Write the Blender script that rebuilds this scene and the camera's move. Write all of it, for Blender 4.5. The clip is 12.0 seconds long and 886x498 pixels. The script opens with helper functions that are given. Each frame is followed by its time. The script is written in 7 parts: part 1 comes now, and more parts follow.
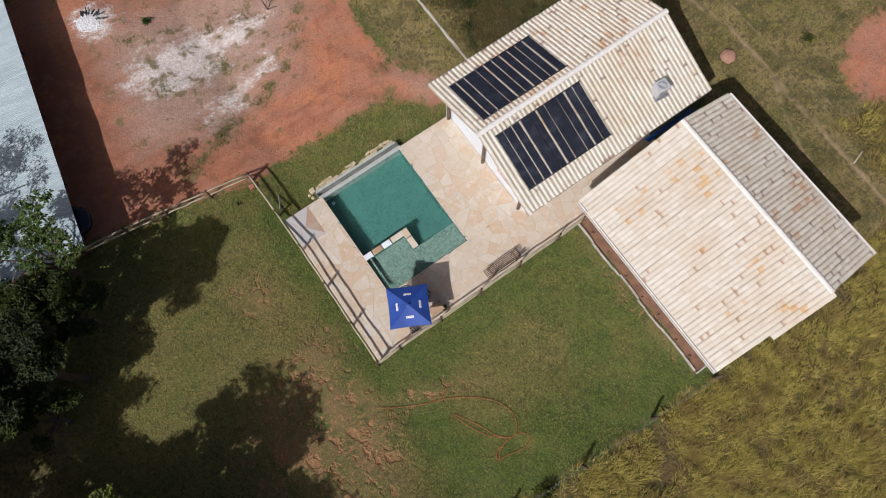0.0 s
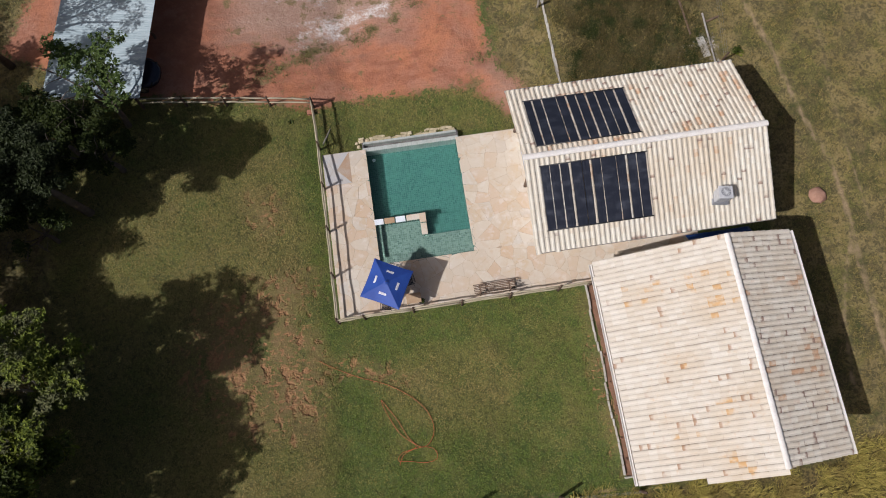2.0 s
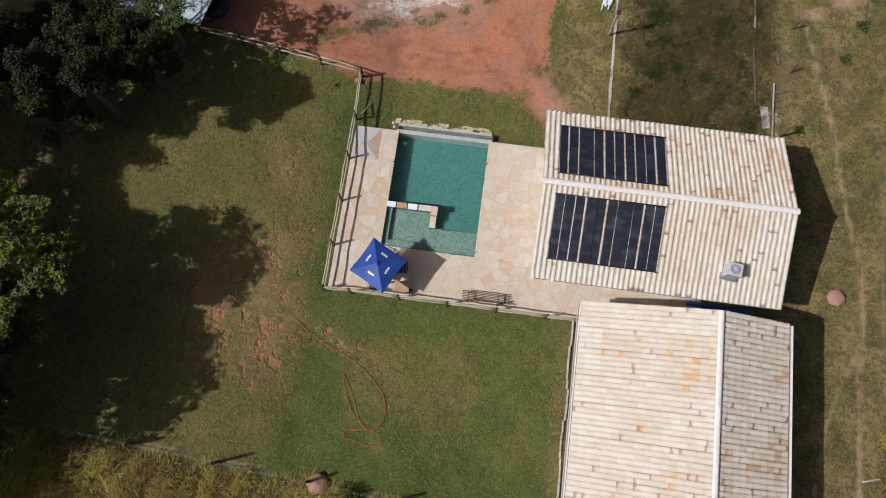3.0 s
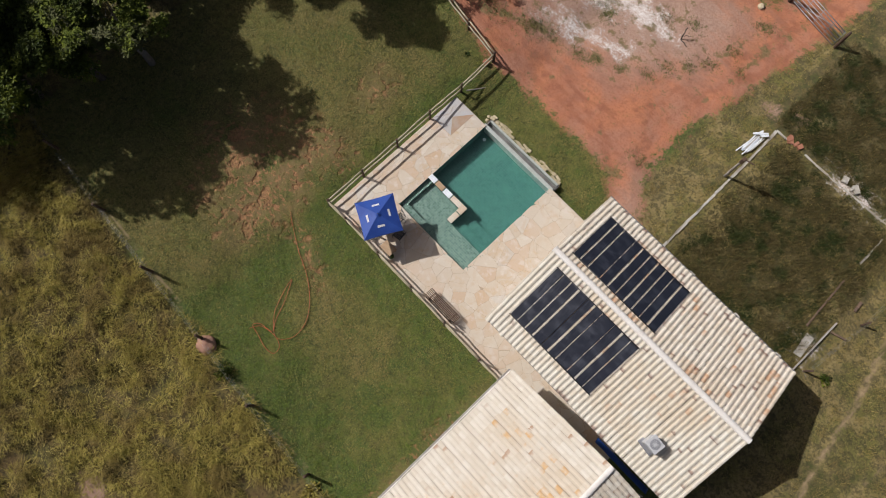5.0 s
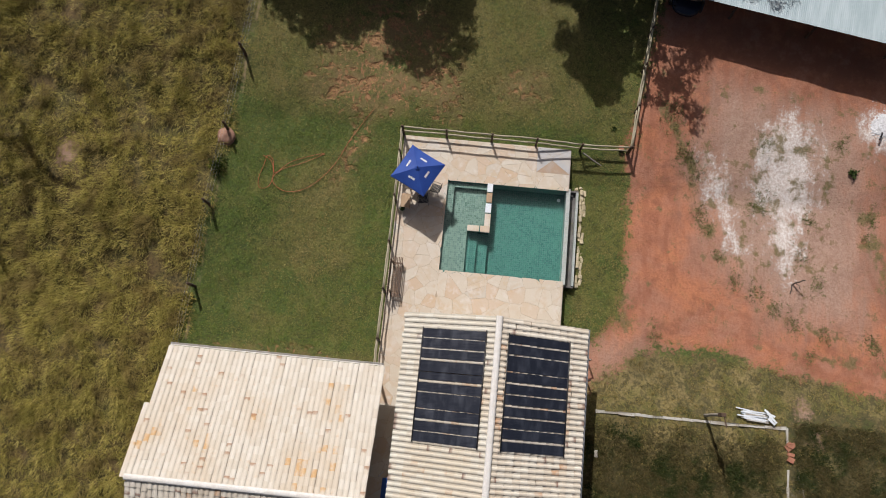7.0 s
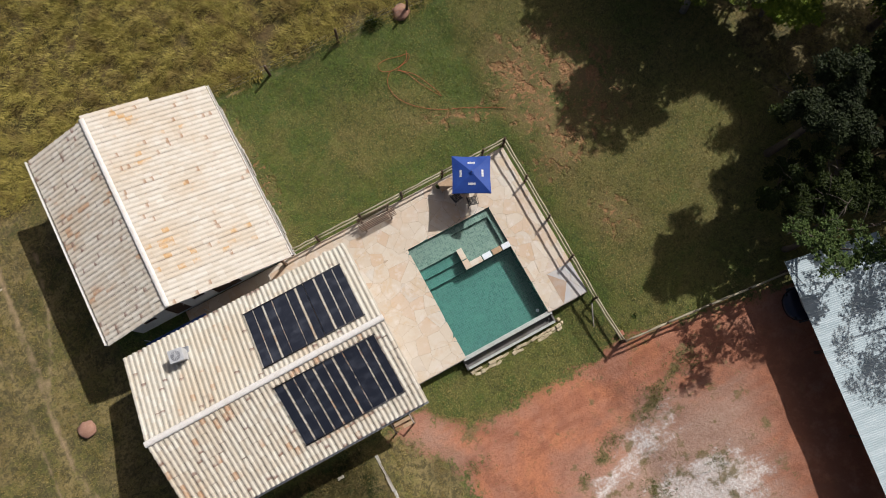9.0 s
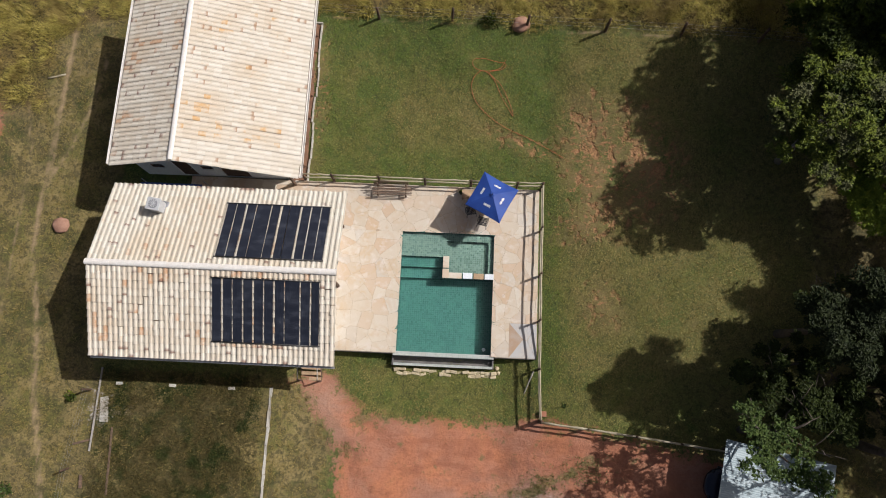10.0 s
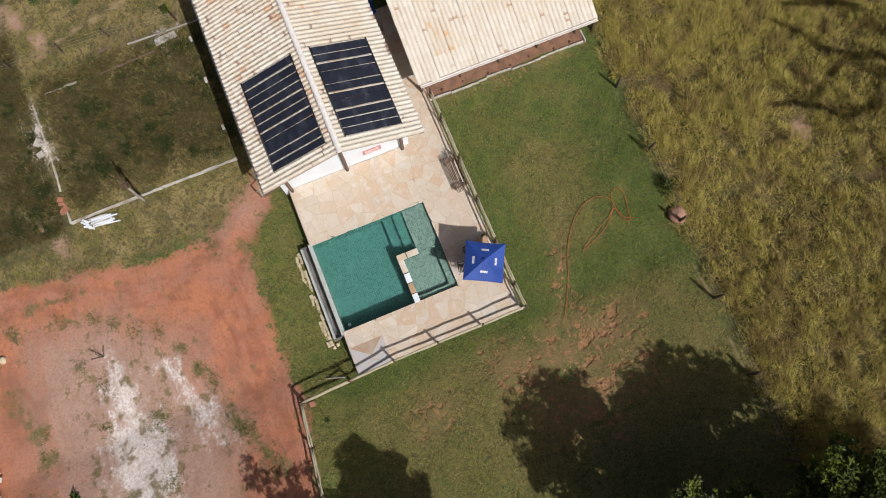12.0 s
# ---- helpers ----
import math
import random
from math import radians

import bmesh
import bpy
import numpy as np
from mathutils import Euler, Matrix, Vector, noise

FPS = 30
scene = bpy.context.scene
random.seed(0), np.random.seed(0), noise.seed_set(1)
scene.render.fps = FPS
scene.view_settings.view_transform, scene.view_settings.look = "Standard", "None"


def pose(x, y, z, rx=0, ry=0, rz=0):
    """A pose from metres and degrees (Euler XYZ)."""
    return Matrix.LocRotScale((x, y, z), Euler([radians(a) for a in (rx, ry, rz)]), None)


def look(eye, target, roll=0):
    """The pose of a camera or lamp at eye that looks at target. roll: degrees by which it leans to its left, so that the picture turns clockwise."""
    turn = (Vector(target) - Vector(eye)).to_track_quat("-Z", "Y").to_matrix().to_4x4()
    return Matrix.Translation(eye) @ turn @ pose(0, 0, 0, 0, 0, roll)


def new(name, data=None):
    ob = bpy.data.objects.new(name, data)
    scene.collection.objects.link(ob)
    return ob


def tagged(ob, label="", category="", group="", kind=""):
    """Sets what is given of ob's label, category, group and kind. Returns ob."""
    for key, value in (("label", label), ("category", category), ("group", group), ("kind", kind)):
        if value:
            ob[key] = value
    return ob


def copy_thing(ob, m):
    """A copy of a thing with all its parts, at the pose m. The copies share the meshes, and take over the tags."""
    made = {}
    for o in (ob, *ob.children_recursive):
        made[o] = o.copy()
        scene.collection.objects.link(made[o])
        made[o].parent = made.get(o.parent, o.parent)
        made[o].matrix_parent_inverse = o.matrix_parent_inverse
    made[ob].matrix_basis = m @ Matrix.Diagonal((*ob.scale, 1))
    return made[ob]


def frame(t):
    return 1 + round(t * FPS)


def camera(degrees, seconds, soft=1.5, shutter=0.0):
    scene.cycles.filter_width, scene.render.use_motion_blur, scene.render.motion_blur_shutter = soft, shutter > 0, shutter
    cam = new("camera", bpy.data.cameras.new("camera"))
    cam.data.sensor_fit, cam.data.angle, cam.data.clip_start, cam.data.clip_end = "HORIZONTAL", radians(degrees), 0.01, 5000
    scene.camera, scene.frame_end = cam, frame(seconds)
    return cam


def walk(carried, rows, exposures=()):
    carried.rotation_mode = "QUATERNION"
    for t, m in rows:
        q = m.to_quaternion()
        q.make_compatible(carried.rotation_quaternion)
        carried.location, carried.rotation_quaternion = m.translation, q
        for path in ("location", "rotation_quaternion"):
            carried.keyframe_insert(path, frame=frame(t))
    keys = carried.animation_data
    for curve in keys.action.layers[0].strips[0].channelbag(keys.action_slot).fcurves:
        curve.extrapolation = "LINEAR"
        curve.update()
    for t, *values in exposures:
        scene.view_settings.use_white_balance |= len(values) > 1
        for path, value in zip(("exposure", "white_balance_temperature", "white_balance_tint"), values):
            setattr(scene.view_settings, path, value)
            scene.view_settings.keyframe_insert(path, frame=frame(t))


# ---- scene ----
cam = camera(65.9, 12.0, soft=1.0)
PATH = [
    (0, (-1.652, -6.944, 32.329), (-1.3515, -6.5042, 30.4012), -0.83),
    (0.5, (-0.808, -7.242, 32.499), (-0.5650, -6.7831, 30.5675), -1.37),
    (1, (-0.037, -7.641, 32.460), (0.1572, -7.1583, 30.5287), -1.04),
    (1.5, (0.884, -7.860, 32.394), (1.0198, -7.3635, 30.4609), -0.77),
    (2, (1.937, -7.962, 32.265), (2.0075, -7.4598, 30.3300), -0.60),
    (2.5, (3.171, -7.834, 32.276), (3.1652, -7.3420, 30.3373), -1.38),
    (3, (4.383, -7.527, 32.413), (4.3025, -7.0583, 30.4703), -2.15),
    (3.2, (4.833, -7.349, 32.489), (4.7249, -6.8940, 30.5446), -2.24),
    (4.8, (8.047, -5.475, 32.794), (7.7542, -5.1442, 30.8437), 0.77),
    (5, (8.488, -4.985, 32.828), (8.1718, -4.6828, 30.8759), 0.14),
    (5.5, (9.565, -3.730, 32.872), (9.1901, -3.5025, 30.9203), -1.32),
    (6, (10.403, -2.187, 32.844), (9.9843, -2.0498, 30.8937), -2.61),
    (6.5, (10.958, -0.529, 32.807), (10.5112, -0.4938, 30.8582), -2.78),
    (7, (10.965, 1.315, 32.793), (10.5245, 1.2484, 30.8436), -2.98),
    (7.2, (10.817, 2.059, 32.819), (10.3851, 1.9535, 30.8688), -2.98),
    (8.8, (7.057, 6.567, 33.324), (6.8273, 6.2302, 31.3664), 0.03),
    (9, (6.275, 6.968, 33.384), (6.0849, 6.6120, 31.4248), -0.40),
    (9.5, (4.199, 7.861, 33.504), (4.1163, 7.4546, 31.5470), -1.52),
    (10, (1.923, 8.155, 33.432), (1.9594, 7.7322, 31.4780), -2.32),
    (10.5, (-0.282, 7.660, 33.380), (-0.1313, 7.2603, 31.4266), -1.71),
    (11, (-2.201, 6.318, 33.356), (-1.9499, 5.9858, 31.3999), -1.12),
    (11.5, (-3.802, 4.526, 33.398), (-3.4662, 4.2855, 31.4414), -1.67),
    (11.8, (-4.426, 3.459, 33.361), (-4.0550, 3.2680, 31.4045), -0.65),
    (12, (-4.801, 2.834, 33.263), (-4.4037, 2.6727, 31.3098), -0.33),
]
walk(cam, [(t, look(eye, target, roll)) for t, eye, target, roll in PATH], [(0.0, -0.07, 6300, 14), (3.0, -0.09, 6300, 14), (5.0, -0.09, 6500, 12), (9.5, 0.03, 6500, 11), (11.0, 0.06, 6500, 12), (12.0, 0.04, 6450, 12)])

# ---------------------------------------------------------------- light
SUN_WAY = Vector((-0.90, -0.36, 1.0)).normalized()      # towards the sun
world = bpy.data.worlds.new("sky")
scene.world = world
world.use_nodes = True
wn = world.node_tree.nodes
wn.clear()
sky = wn.new("ShaderNodeTexSky")
sky.sky_type, sky.sun_disc = "NISHITA", False
sky.sun_elevation = math.asin(SUN_WAY.z)
sky.sun_rotation = math.atan2(SUN_WAY.x, SUN_WAY.y)
back, wout = wn.new("ShaderNodeBackground"), wn.new("ShaderNodeOutputWorld")
back.inputs["Strength"].default_value = 0.050
sky.dust_density, sky.ozone_density = 6.0, 0.4
sky_tint = wn.new("ShaderNodeMix")                           # faint tint multiplied into the sky colour to steer the fill light
sky_tint.data_type, sky_tint.blend_type = "RGBA", "MULTIPLY"
sky_tint.inputs[0].default_value = 1.0
sky_tint.inputs[7].default_value = (1.0, 0.98, 1.00, 1)
world.node_tree.links.new(sky.outputs[0], sky_tint.inputs[6])
world.node_tree.links.new(sky_tint.outputs[2], back.inputs["Color"])
world.node_tree.links.new(back.outputs[0], wout.inputs["Surface"])
sun = new("sun", bpy.data.lights.new("sun", "SUN"))
sun.data.energy, sun.data.angle, sun.data.color = 3.95, radians(0.6), (1.0, 0.975, 0.962)
sun.matrix_world = look(SUN_WAY * 60, (0, 0, 0))
scene.view_settings.exposure = 0.0


# ---------------------------------------------------------------- material helpers
class Nodes:
    """A small writer of node materials."""

    def __init__(self, name, rough=0.8, metal=0.0):
        self.m = bpy.data.materials.new(name)
        self.m.use_nodes = True
        self.t = self.m.node_tree
        self.n = self.t.nodes
        self.b = self.n["Principled BSDF"]
        self.b.inputs["Roughness"].default_value = rough
        self.b.inputs["Metallic"].default_value = metal
        self.co = self.n.new("ShaderNodeTexCoord").outputs["Object"]

    def put(self, socket, v):
        if hasattr(v, "links"):
            self.t.links.new(v, socket)
        elif isinstance(v, (tuple, list)) and len(v) == 3 and socket.type == "RGBA":
            socket.default_value = (*v, 1)
        else:
            socket.default_value = v

    def noise(self, scale, detail=4, rough=0.55, co=None, stretch=None, warp=0.0):
        n = self.n.new("ShaderNodeTexNoise")
        n.inputs["Scale"].default_value, n.inputs["Detail"].default_value = scale, detail
        n.inputs["Roughness"].default_value, n.inputs["Distortion"].default_value = rough, warp
        co = co or self.co
        if stretch:
            mp = self.n.new("ShaderNodeMapping")
            mp.inputs["Scale"].default_value = stretch
            self.t.links.new(co, mp.inputs[0])
            co = mp.outputs[0]
        self.t.links.new(co, n.inputs["Vector"])
        return n.outputs["Fac"]

    def ramp(self, fac, a, b, lo=0.0, hi=1.0):
        """fac between a and b, spread smoothly to lo .. hi."""
        r = self.n.new("ShaderNodeMapRange")
        r.interpolation_type = "SMOOTHSTEP"
        for k, v in zip(("Value", "From Min", "From Max", "To Min", "To Max"), (fac, a, b, lo, hi)):
            self.put(r.inputs[k], v)
        return r.outputs[0]

    def mix(self, fac, a, b, blend="MIX"):
        x = self.n.new("ShaderNodeMix")
        x.data_type, x.blend_type = "RGBA", blend
        for k, v in ((0, fac), (6, a), (7, b)):
            self.put(x.inputs[k], v)
        return x.outputs[2]

    def math(self, op, a, b=0.0):
        x = self.n.new("ShaderNodeMath")
        x.operation = op
        self.put(x.inputs[0], a)
        self.put(x.inputs[1], b)
        return x.outputs[0]

    def attr(self, name):
        a = self.n.new("ShaderNodeAttribute")
        a.attribute_name = name
        return a.outputs["Fac"]

    def random(self):
        """A random number that differs from piece to piece, joined or single."""
        o = self.n.new("ShaderNodeObjectInfo").outputs["Random"]
        g = self.n.new("ShaderNodeNewGeometry").outputs["Random Per Island"]
        return self.math("FRACT", self.math("ADD", o, g))

    def again(self, r, k):
        return self.math("FRACT", self.math("MULTIPLY", r, k))

    def done(self, color, bump=None, strength=0.3, distance=0.02, rough=None):
        self.put(self.b.inputs["Base Color"], color)
        if rough is not None:
            self.put(self.b.inputs["Roughness"], rough)
        if bump is not None:
            k = self.n.new("ShaderNodeBump")
            k.inputs["Strength"].default_value, k.inputs["Distance"].default_value = strength, distance
            self.t.links.new(bump, k.inputs["Height"])
            self.t.links.new(k.outputs[0], self.b.inputs["Normal"])
        return self.m


def plain(name, a, b, scale=6.0, rough=0.7, metal=0.0, fine=60.0, bump=0.2, dist=0.01, stretch=None):
    """Two tones of one surface, mottled at two scales."""
    k = Nodes(name, rough, metal)
    big, small = k.noise(scale, stretch=stretch), k.noise(fine, 2, stretch=stretch)
    c = k.mix(k.ramp(big, 0.3, 0.7), a, b)
    c = k.mix(k.ramp(small, 0.3, 0.75, 0.0, 0.35), c, tuple(0.55 * v for v in a))
    return k.done(c, small, bump, dist)


# ---------------------------------------------------------------- mesh helpers
def mesh_of(bm, name, *mats, smooth=False):
    me = bpy.data.meshes.new(name)
    bmesh.ops.recalc_face_normals(bm, faces=bm.faces)
    bm.to_mesh(me)
    bm.free()
    for m in mats:
        me.materials.append(m)
    if smooth:
        me.shade_smooth()
    return me


def thing(name, at, label, category, group="", kind=""):
    ob = new(name)
    ob.empty_display_size = 0.2
    ob.matrix_basis = at if isinstance(at, Matrix) else pose(*at)
    return tagged(ob, label, category, group, kind)


def hang(ob, parent, local=False):
    """Parents ob; its own matrix is meant in world space, or, if local, in the parent's."""
    ob.parent = parent
    if not local and parent.type == "EMPTY":
        ob.matrix_parent_inverse = parent.matrix_basis.inverted()
    return ob


def part(name, bm, material, parent, label="", smooth=False, local=False):
    """One mesh object under a thing or a part."""
    mats = material if isinstance(material, (list, tuple)) else (material,)
    ob = new(name, mesh_of(bm, name, *mats, smooth=smooth))
    hang(ob, parent, local)
    return tagged(ob, label)


def single(name, bm, material, label, category, kind="", group="", smooth=False, at=None):
    mats = material if isinstance(material, (list, tuple)) else (material,)
    ob = new(name, mesh_of(bm, name, *mats, smooth=smooth))
    if at is not None:
        ob.matrix_basis = at
    return tagged(ob, label, category, group, kind)


def box(bm, x0, x1, y0, y1, z0, z1, bevel=0.0, m=None, mi=0):
    r = bmesh.ops.create_cube(bm, size=1)
    vs = r["verts"]
    for v in vs:
        v.co = Vector((x0 + (v.co.x + 0.5) * (x1 - x0), y0 + (v.co.y + 0.5) * (y1 - y0), z0 + (v.co.z + 0.5) * (z1 - z0)))
        if m is not None:
            v.co = m @ v.co
    fs = {f for v in vs for f in v.link_faces}
    for f in fs:
        f.material_index = mi
    if bevel:
        es = {e for v in vs for e in v.link_edges}
        bmesh.ops.bevel(bm, geom=list(es), offset=bevel, segments=1, affect="EDGES", profile=0.5)
    return bm


def tube(bm, pts, radii, sides=8, caps=True):
    """A round bar through the points."""
    pts = [Vector(p) for p in pts]
    if not isinstance(radii, (list, tuple)):
        radii = [radii] * len(pts)
    rings = []
    side = None
    for i, p in enumerate(pts):
        d = (pts[min(i + 1, len(pts) - 1)] - pts[max(i - 1, 0)])
        d = d.normalized() if d.length > 1e-6 else Vector((0, 0, 1))
        if side is None:
            side = d.orthogonal().normalized()
        side = (side - d * side.dot(d)).normalized()
        up = d.cross(side)
        rings.append([bm.verts.new(p + radii[i] * (math.cos(a) * side + math.sin(a) * up))
                      for a in (2 * math.pi * k / sides for k in range(sides))])
    for a, b in zip(rings, rings[1:]):
        for k in range(sides):
            bm.faces.new((a[k], a[(k + 1) % sides], b[(k + 1) % sides], b[k]))
    if caps:
        bm.faces.new(rings[0][::-1])
        bm.faces.new(rings[-1])
    return bm


def log(bm, a, b, r, rng, bend=0.02, sides=8, steps=5):
    """An uneven round pole."""
    a, b = Vector(a), Vector(b)
    pts, rad = [], []
    for i in range(steps + 1):
        k = i / steps
        p = a.lerp(b, k)
        if 0 < i < steps:
            p += Vector((rng.uniform(-bend, bend), rng.uniform(-bend, bend), rng.uniform(-bend, bend)))
        pts.append(p)
        rad.append(r * (1.06 - 0.15 * k) * rng.uniform(0.94, 1.06))
    return tube(bm, pts, rad, sides)


def smooth01(a, b, v):
    t = np.clip((np.asarray(v, float) - a) / (b - a), 0, 1)
    return t * t * (3 - 2 * t)


def poly_dist(px, py, poly):
    """Signed distance to a polygon, positive inside (arrays)."""
    px, py = np.asarray(px, float), np.asarray(py, float)
    best = np.full(px.shape, 1e9)
    inside = np.zeros(px.shape, bool)
    n = len(poly)
    for i in range(n):
        (ax, ay), (bx, by) = poly[i], poly[(i + 1) % n]
        dx, dy = bx - ax, by - ay
        t = np.clip(((px - ax) * dx + (py - ay) * dy) / (dx * dx + dy * dy), 0, 1)
        best = np.minimum(best, np.hypot(px - ax - t * dx, py - ay - t * dy))
        if ay != by:
            cross = ((ay > py) != (by > py)) & (px < dx * (py - ay) / dy + ax)
            inside ^= cross
    return np.where(inside, best, -best)


def ground_z(x, y):
    """The height of the land: a lawn that rises a little to the west and south and falls to the yard on the north side."""
    x, y = np.asarray(x, float), np.asarray(y, float)
    west = 1.3 * (1 - np.exp(-np.maximum(0, -2.4 - x) / 6.5))
    south = (0.85 * smooth01(-3.5, -13.0, y) + 0.04 * np.clip(-13 - y, 0, 12)) * smooth01(7.5, 1.0, x)
    north = -0.78 + 1.4 * (1 - np.exp(-np.maximum(0, -0.6 - x) / 4.7)) + 0.38 * smooth01(8.0, 11.0, x) - 0.10 * smooth01(17.0, 21.0, x)
    lawn = -0.16 + west + south - 0.34 * smooth01(17.5, 21.0, x)
    k = smooth01(3.6, 7.2, y)
    z = lawn * (1 - k) + north * k
    z = z + 0.035 * np.sin(0.9 * x + 0.6 * np.sin(0.7 * y)) * np.cos(0.8 * y) + 0.02 * np.sin(2.3 * x + 1.7 * y)
    far = smooth01(35.0, 120.0, np.hypot(x - 3, y - 3))
    return z + far * 2.0 * np.sin(0.021 * x + 0.7) * np.cos(0.017 * y)


def gz(x, y):
    return float(ground_z(x, y))

# ---------------------------------------------------------------- materials
def ground_material():
    k = Nodes("ground_soil_and_grass", 0.95)
    n_big, n_mid, n_fin, n_edge = k.noise(0.16, 5), k.noise(0.8, 6, 0.62), k.noise(8.0, 5, 0.65), k.noise(1.7, 6, 0.65)
    n_patch = k.noise(0.42, 5, 0.6, warp=0.5)
    grain = k.noise(34.0, 3, 0.7)
    blades = k.noise(11.0, 4, 0.65, stretch=(1.0, 0.5, 1.0), warp=1.5)
    # lawn
    n_tuf = k.noise(3.2, 5, 0.62, warp=0.6)
    dry = k.math("ADD", k.attr("dry"), k.math("ADD", k.math("MULTIPLY", k.math("SUBTRACT", n_mid, 0.5), 3.0), k.math("MULTIPLY", k.math("SUBTRACT", n_tuf, 0.5), 0.7)))
    dry = k.math("ADD", dry, k.math("MULTIPLY", k.math("SUBTRACT", k.noise(0.30, 4, 0.55, warp=0.4), 0.5), 2.2))
    lawn = k.mix(k.ramp(dry, 0.05, 0.55), (0.080, 0.118, 0.023), (0.148, 0.150, 0.038))
    lawn = k.mix(k.ramp(dry, 0.45, 1.20, 0.0, 0.9), lawn, (0.185, 0.155, 0.052))
    lawn = k.mix(k.ramp(n_tuf, 0.44, 0.62, 0.0, 0.65), lawn, (0.042, 0.062, 0.012))
    lawn = k.mix(k.ramp(blades, 0.46, 0.62, 0.0, 0.75), lawn, (0.034, 0.044, 0.011))
    lawn = k.mix(k.ramp(n_fin, 0.52, 0.70, 0.0, 0.5), lawn, (0.215, 0.195, 0.062))
    # ground below the tall dry grass
    field = k.mix(k.ramp(n_mid, 0.38, 0.60), (0.105, 0.092, 0.022), (0.155, 0.112, 0.036))
    field = k.mix(k.ramp(n_fin, 0.42, 0.60, 0.0, 0.85), field, (0.034, 0.028, 0.010))
    field = k.mix(k.ramp(n_patch, 0.50, 0.66, 0.0, 0.5), field, (0.135, 0.082, 0.036))
    # rough pasture between
    past = k.mix(k.ramp(n_mid, 0.42, 0.58), (0.138, 0.128, 0.033), (0.250, 0.194, 0.078))
    past = k.mix(k.ramp(dry, 0.15, 0.75, 0.8, 0.0), past, k.mix(k.ramp(n_edge, 0.42, 0.60), (0.046, 0.056, 0.014), (0.118, 0.088, 0.036)))
    past = k.mix(k.ramp(n_patch, 0.50, 0.62, 0.0, 0.6), past, (0.175, 0.132, 0.060))
    past = k.mix(k.ramp(n_tuf, 0.46, 0.60, 0.0, 0.7), past, (0.048, 0.045, 0.016))
    past = k.mix(k.ramp(n_fin, 0.45, 0.64, 0.0, 0.65), past, (0.042, 0.038, 0.014))
    past = k.mix(k.ramp(grain, 0.55, 0.75, 0.0, 0.45), past, (0.22, 0.18, 0.09))
    # red earth
    dirt = k.mix(k.ramp(n_mid, 0.36, 0.64), (0.46, 0.182, 0.090), (0.40, 0.162, 0.092))
    dirt = k.mix(k.ramp(n_patch, 0.42, 0.62), dirt, (0.38, 0.180, 0.115))
    dirt = k.mix(k.ramp(n_fin, 0.46, 0.66, 0.0, 0.5), dirt, (0.26, 0.095, 0.050))
    dirt = k.mix(k.ramp(n_edge, 0.50, 0.68, 0.0, 0.55), dirt, (0.27, 0.112, 0.066))
    dirt = k.mix(k.ramp(grain, 0.5, 0.75, 0.0, 0.2), dirt, (0.46, 0.20, 0.11))
    dirt = k.mix(k.math("MULTIPLY", k.ramp(k.math("ADD", k.attr("ruts"), k.math("MULTIPLY", k.math("SUBTRACT", n_edge, 0.55), 0.8)), -0.10, 0.10), 0.42), dirt, (0.25, 0.095, 0.052))
    ruts = k.noise(1.0, 5, 0.6, stretch=(0.22, 1.3, 1.0), warp=0.8)
    dirt = k.mix(k.ramp(ruts, 0.52, 0.66, 0.0, 0.5), dirt, (0.28, 0.105, 0.055))
    dirt = k.mix(k.math("MULTIPLY", k.ramp(k.attr("brown"), -0.6, 0.9), k.ramp(n_edge, 0.36, 0.56, 0.3, 0.9)), dirt, (0.250, 0.100, 0.056))
    greyed = k.mix(k.ramp(n_fin, 0.4, 0.65), (0.400, 0.262, 0.196), (0.335, 0.208, 0.150))
    pale = k.mix(k.ramp(k.math("ADD", k.math("MULTIPLY", n_fin, 0.5), k.math("MULTIPLY", grain, 0.5)), 0.40, 0.62), (0.50, 0.40, 0.34), (0.76, 0.73, 0.70))
    wob = k.math("MULTIPLY", k.math("SUBTRACT", n_edge, 0.5), 2.4)
    fine = k.math("MULTIPLY", k.math("SUBTRACT", n_fin, 0.5), 1.3)

    drift = k.math("SUBTRACT", ruts, 0.5)

    def over(base, top, name, width, w1, w2, w3=0.0):
        d = k.math("ADD", k.attr(name), k.math("ADD", k.math("MULTIPLY", wob, w1), k.math("MULTIPLY", fine, w2)))
        if w3:
            d = k.math("ADD", d, k.math("MULTIPLY", drift, w3))
        return k.mix(k.ramp(d, -width, width), base, top)

    c = over(lawn, past, "pasture", 0.5, 1.2, 0.8)
    c = over(c, field, "field", 0.35, 0.5, 0.6)
    greyed = k.mix(k.ramp(n_edge, 0.46, 0.66, 0.0, 0.6), greyed, (0.30, 0.175, 0.125))
    dirt = over(dirt, greyed, "dust", 1.7, 1.0, 0.35, 3.4)
    c = over(c, dirt, "earth", 0.26, 0.9, 1.3)
    c = over(c, greyed, "spots", 0.3, 0.7, 1.0)
    c = over(c, pale, "sand", 0.55, 1.0, 1.3, 2.4)
    scar = k.mix(k.ramp(n_fin, 0.4, 0.6), (0.38, 0.200, 0.092), (0.25, 0.130, 0.060))
    spots = k.noise(1.75, 4, 0.55, stretch=(1.0, 0.75, 1.0), warp=0.35)
    ridges = k.noise(4.6, 4, 0.55, stretch=(0.8, 1.2, 1.0), warp=0.4)
    worn = k.ramp(k.math("ADD", spots, k.math("MULTIPLY", k.attr("bare"), 0.10)), 0.612, 0.690, 0.0, 0.88)
    half = k.ramp(k.math("ADD", spots, k.math("MULTIPLY", k.attr("bare"), 0.10)), 0.56, 0.70, 0.0, 0.5)
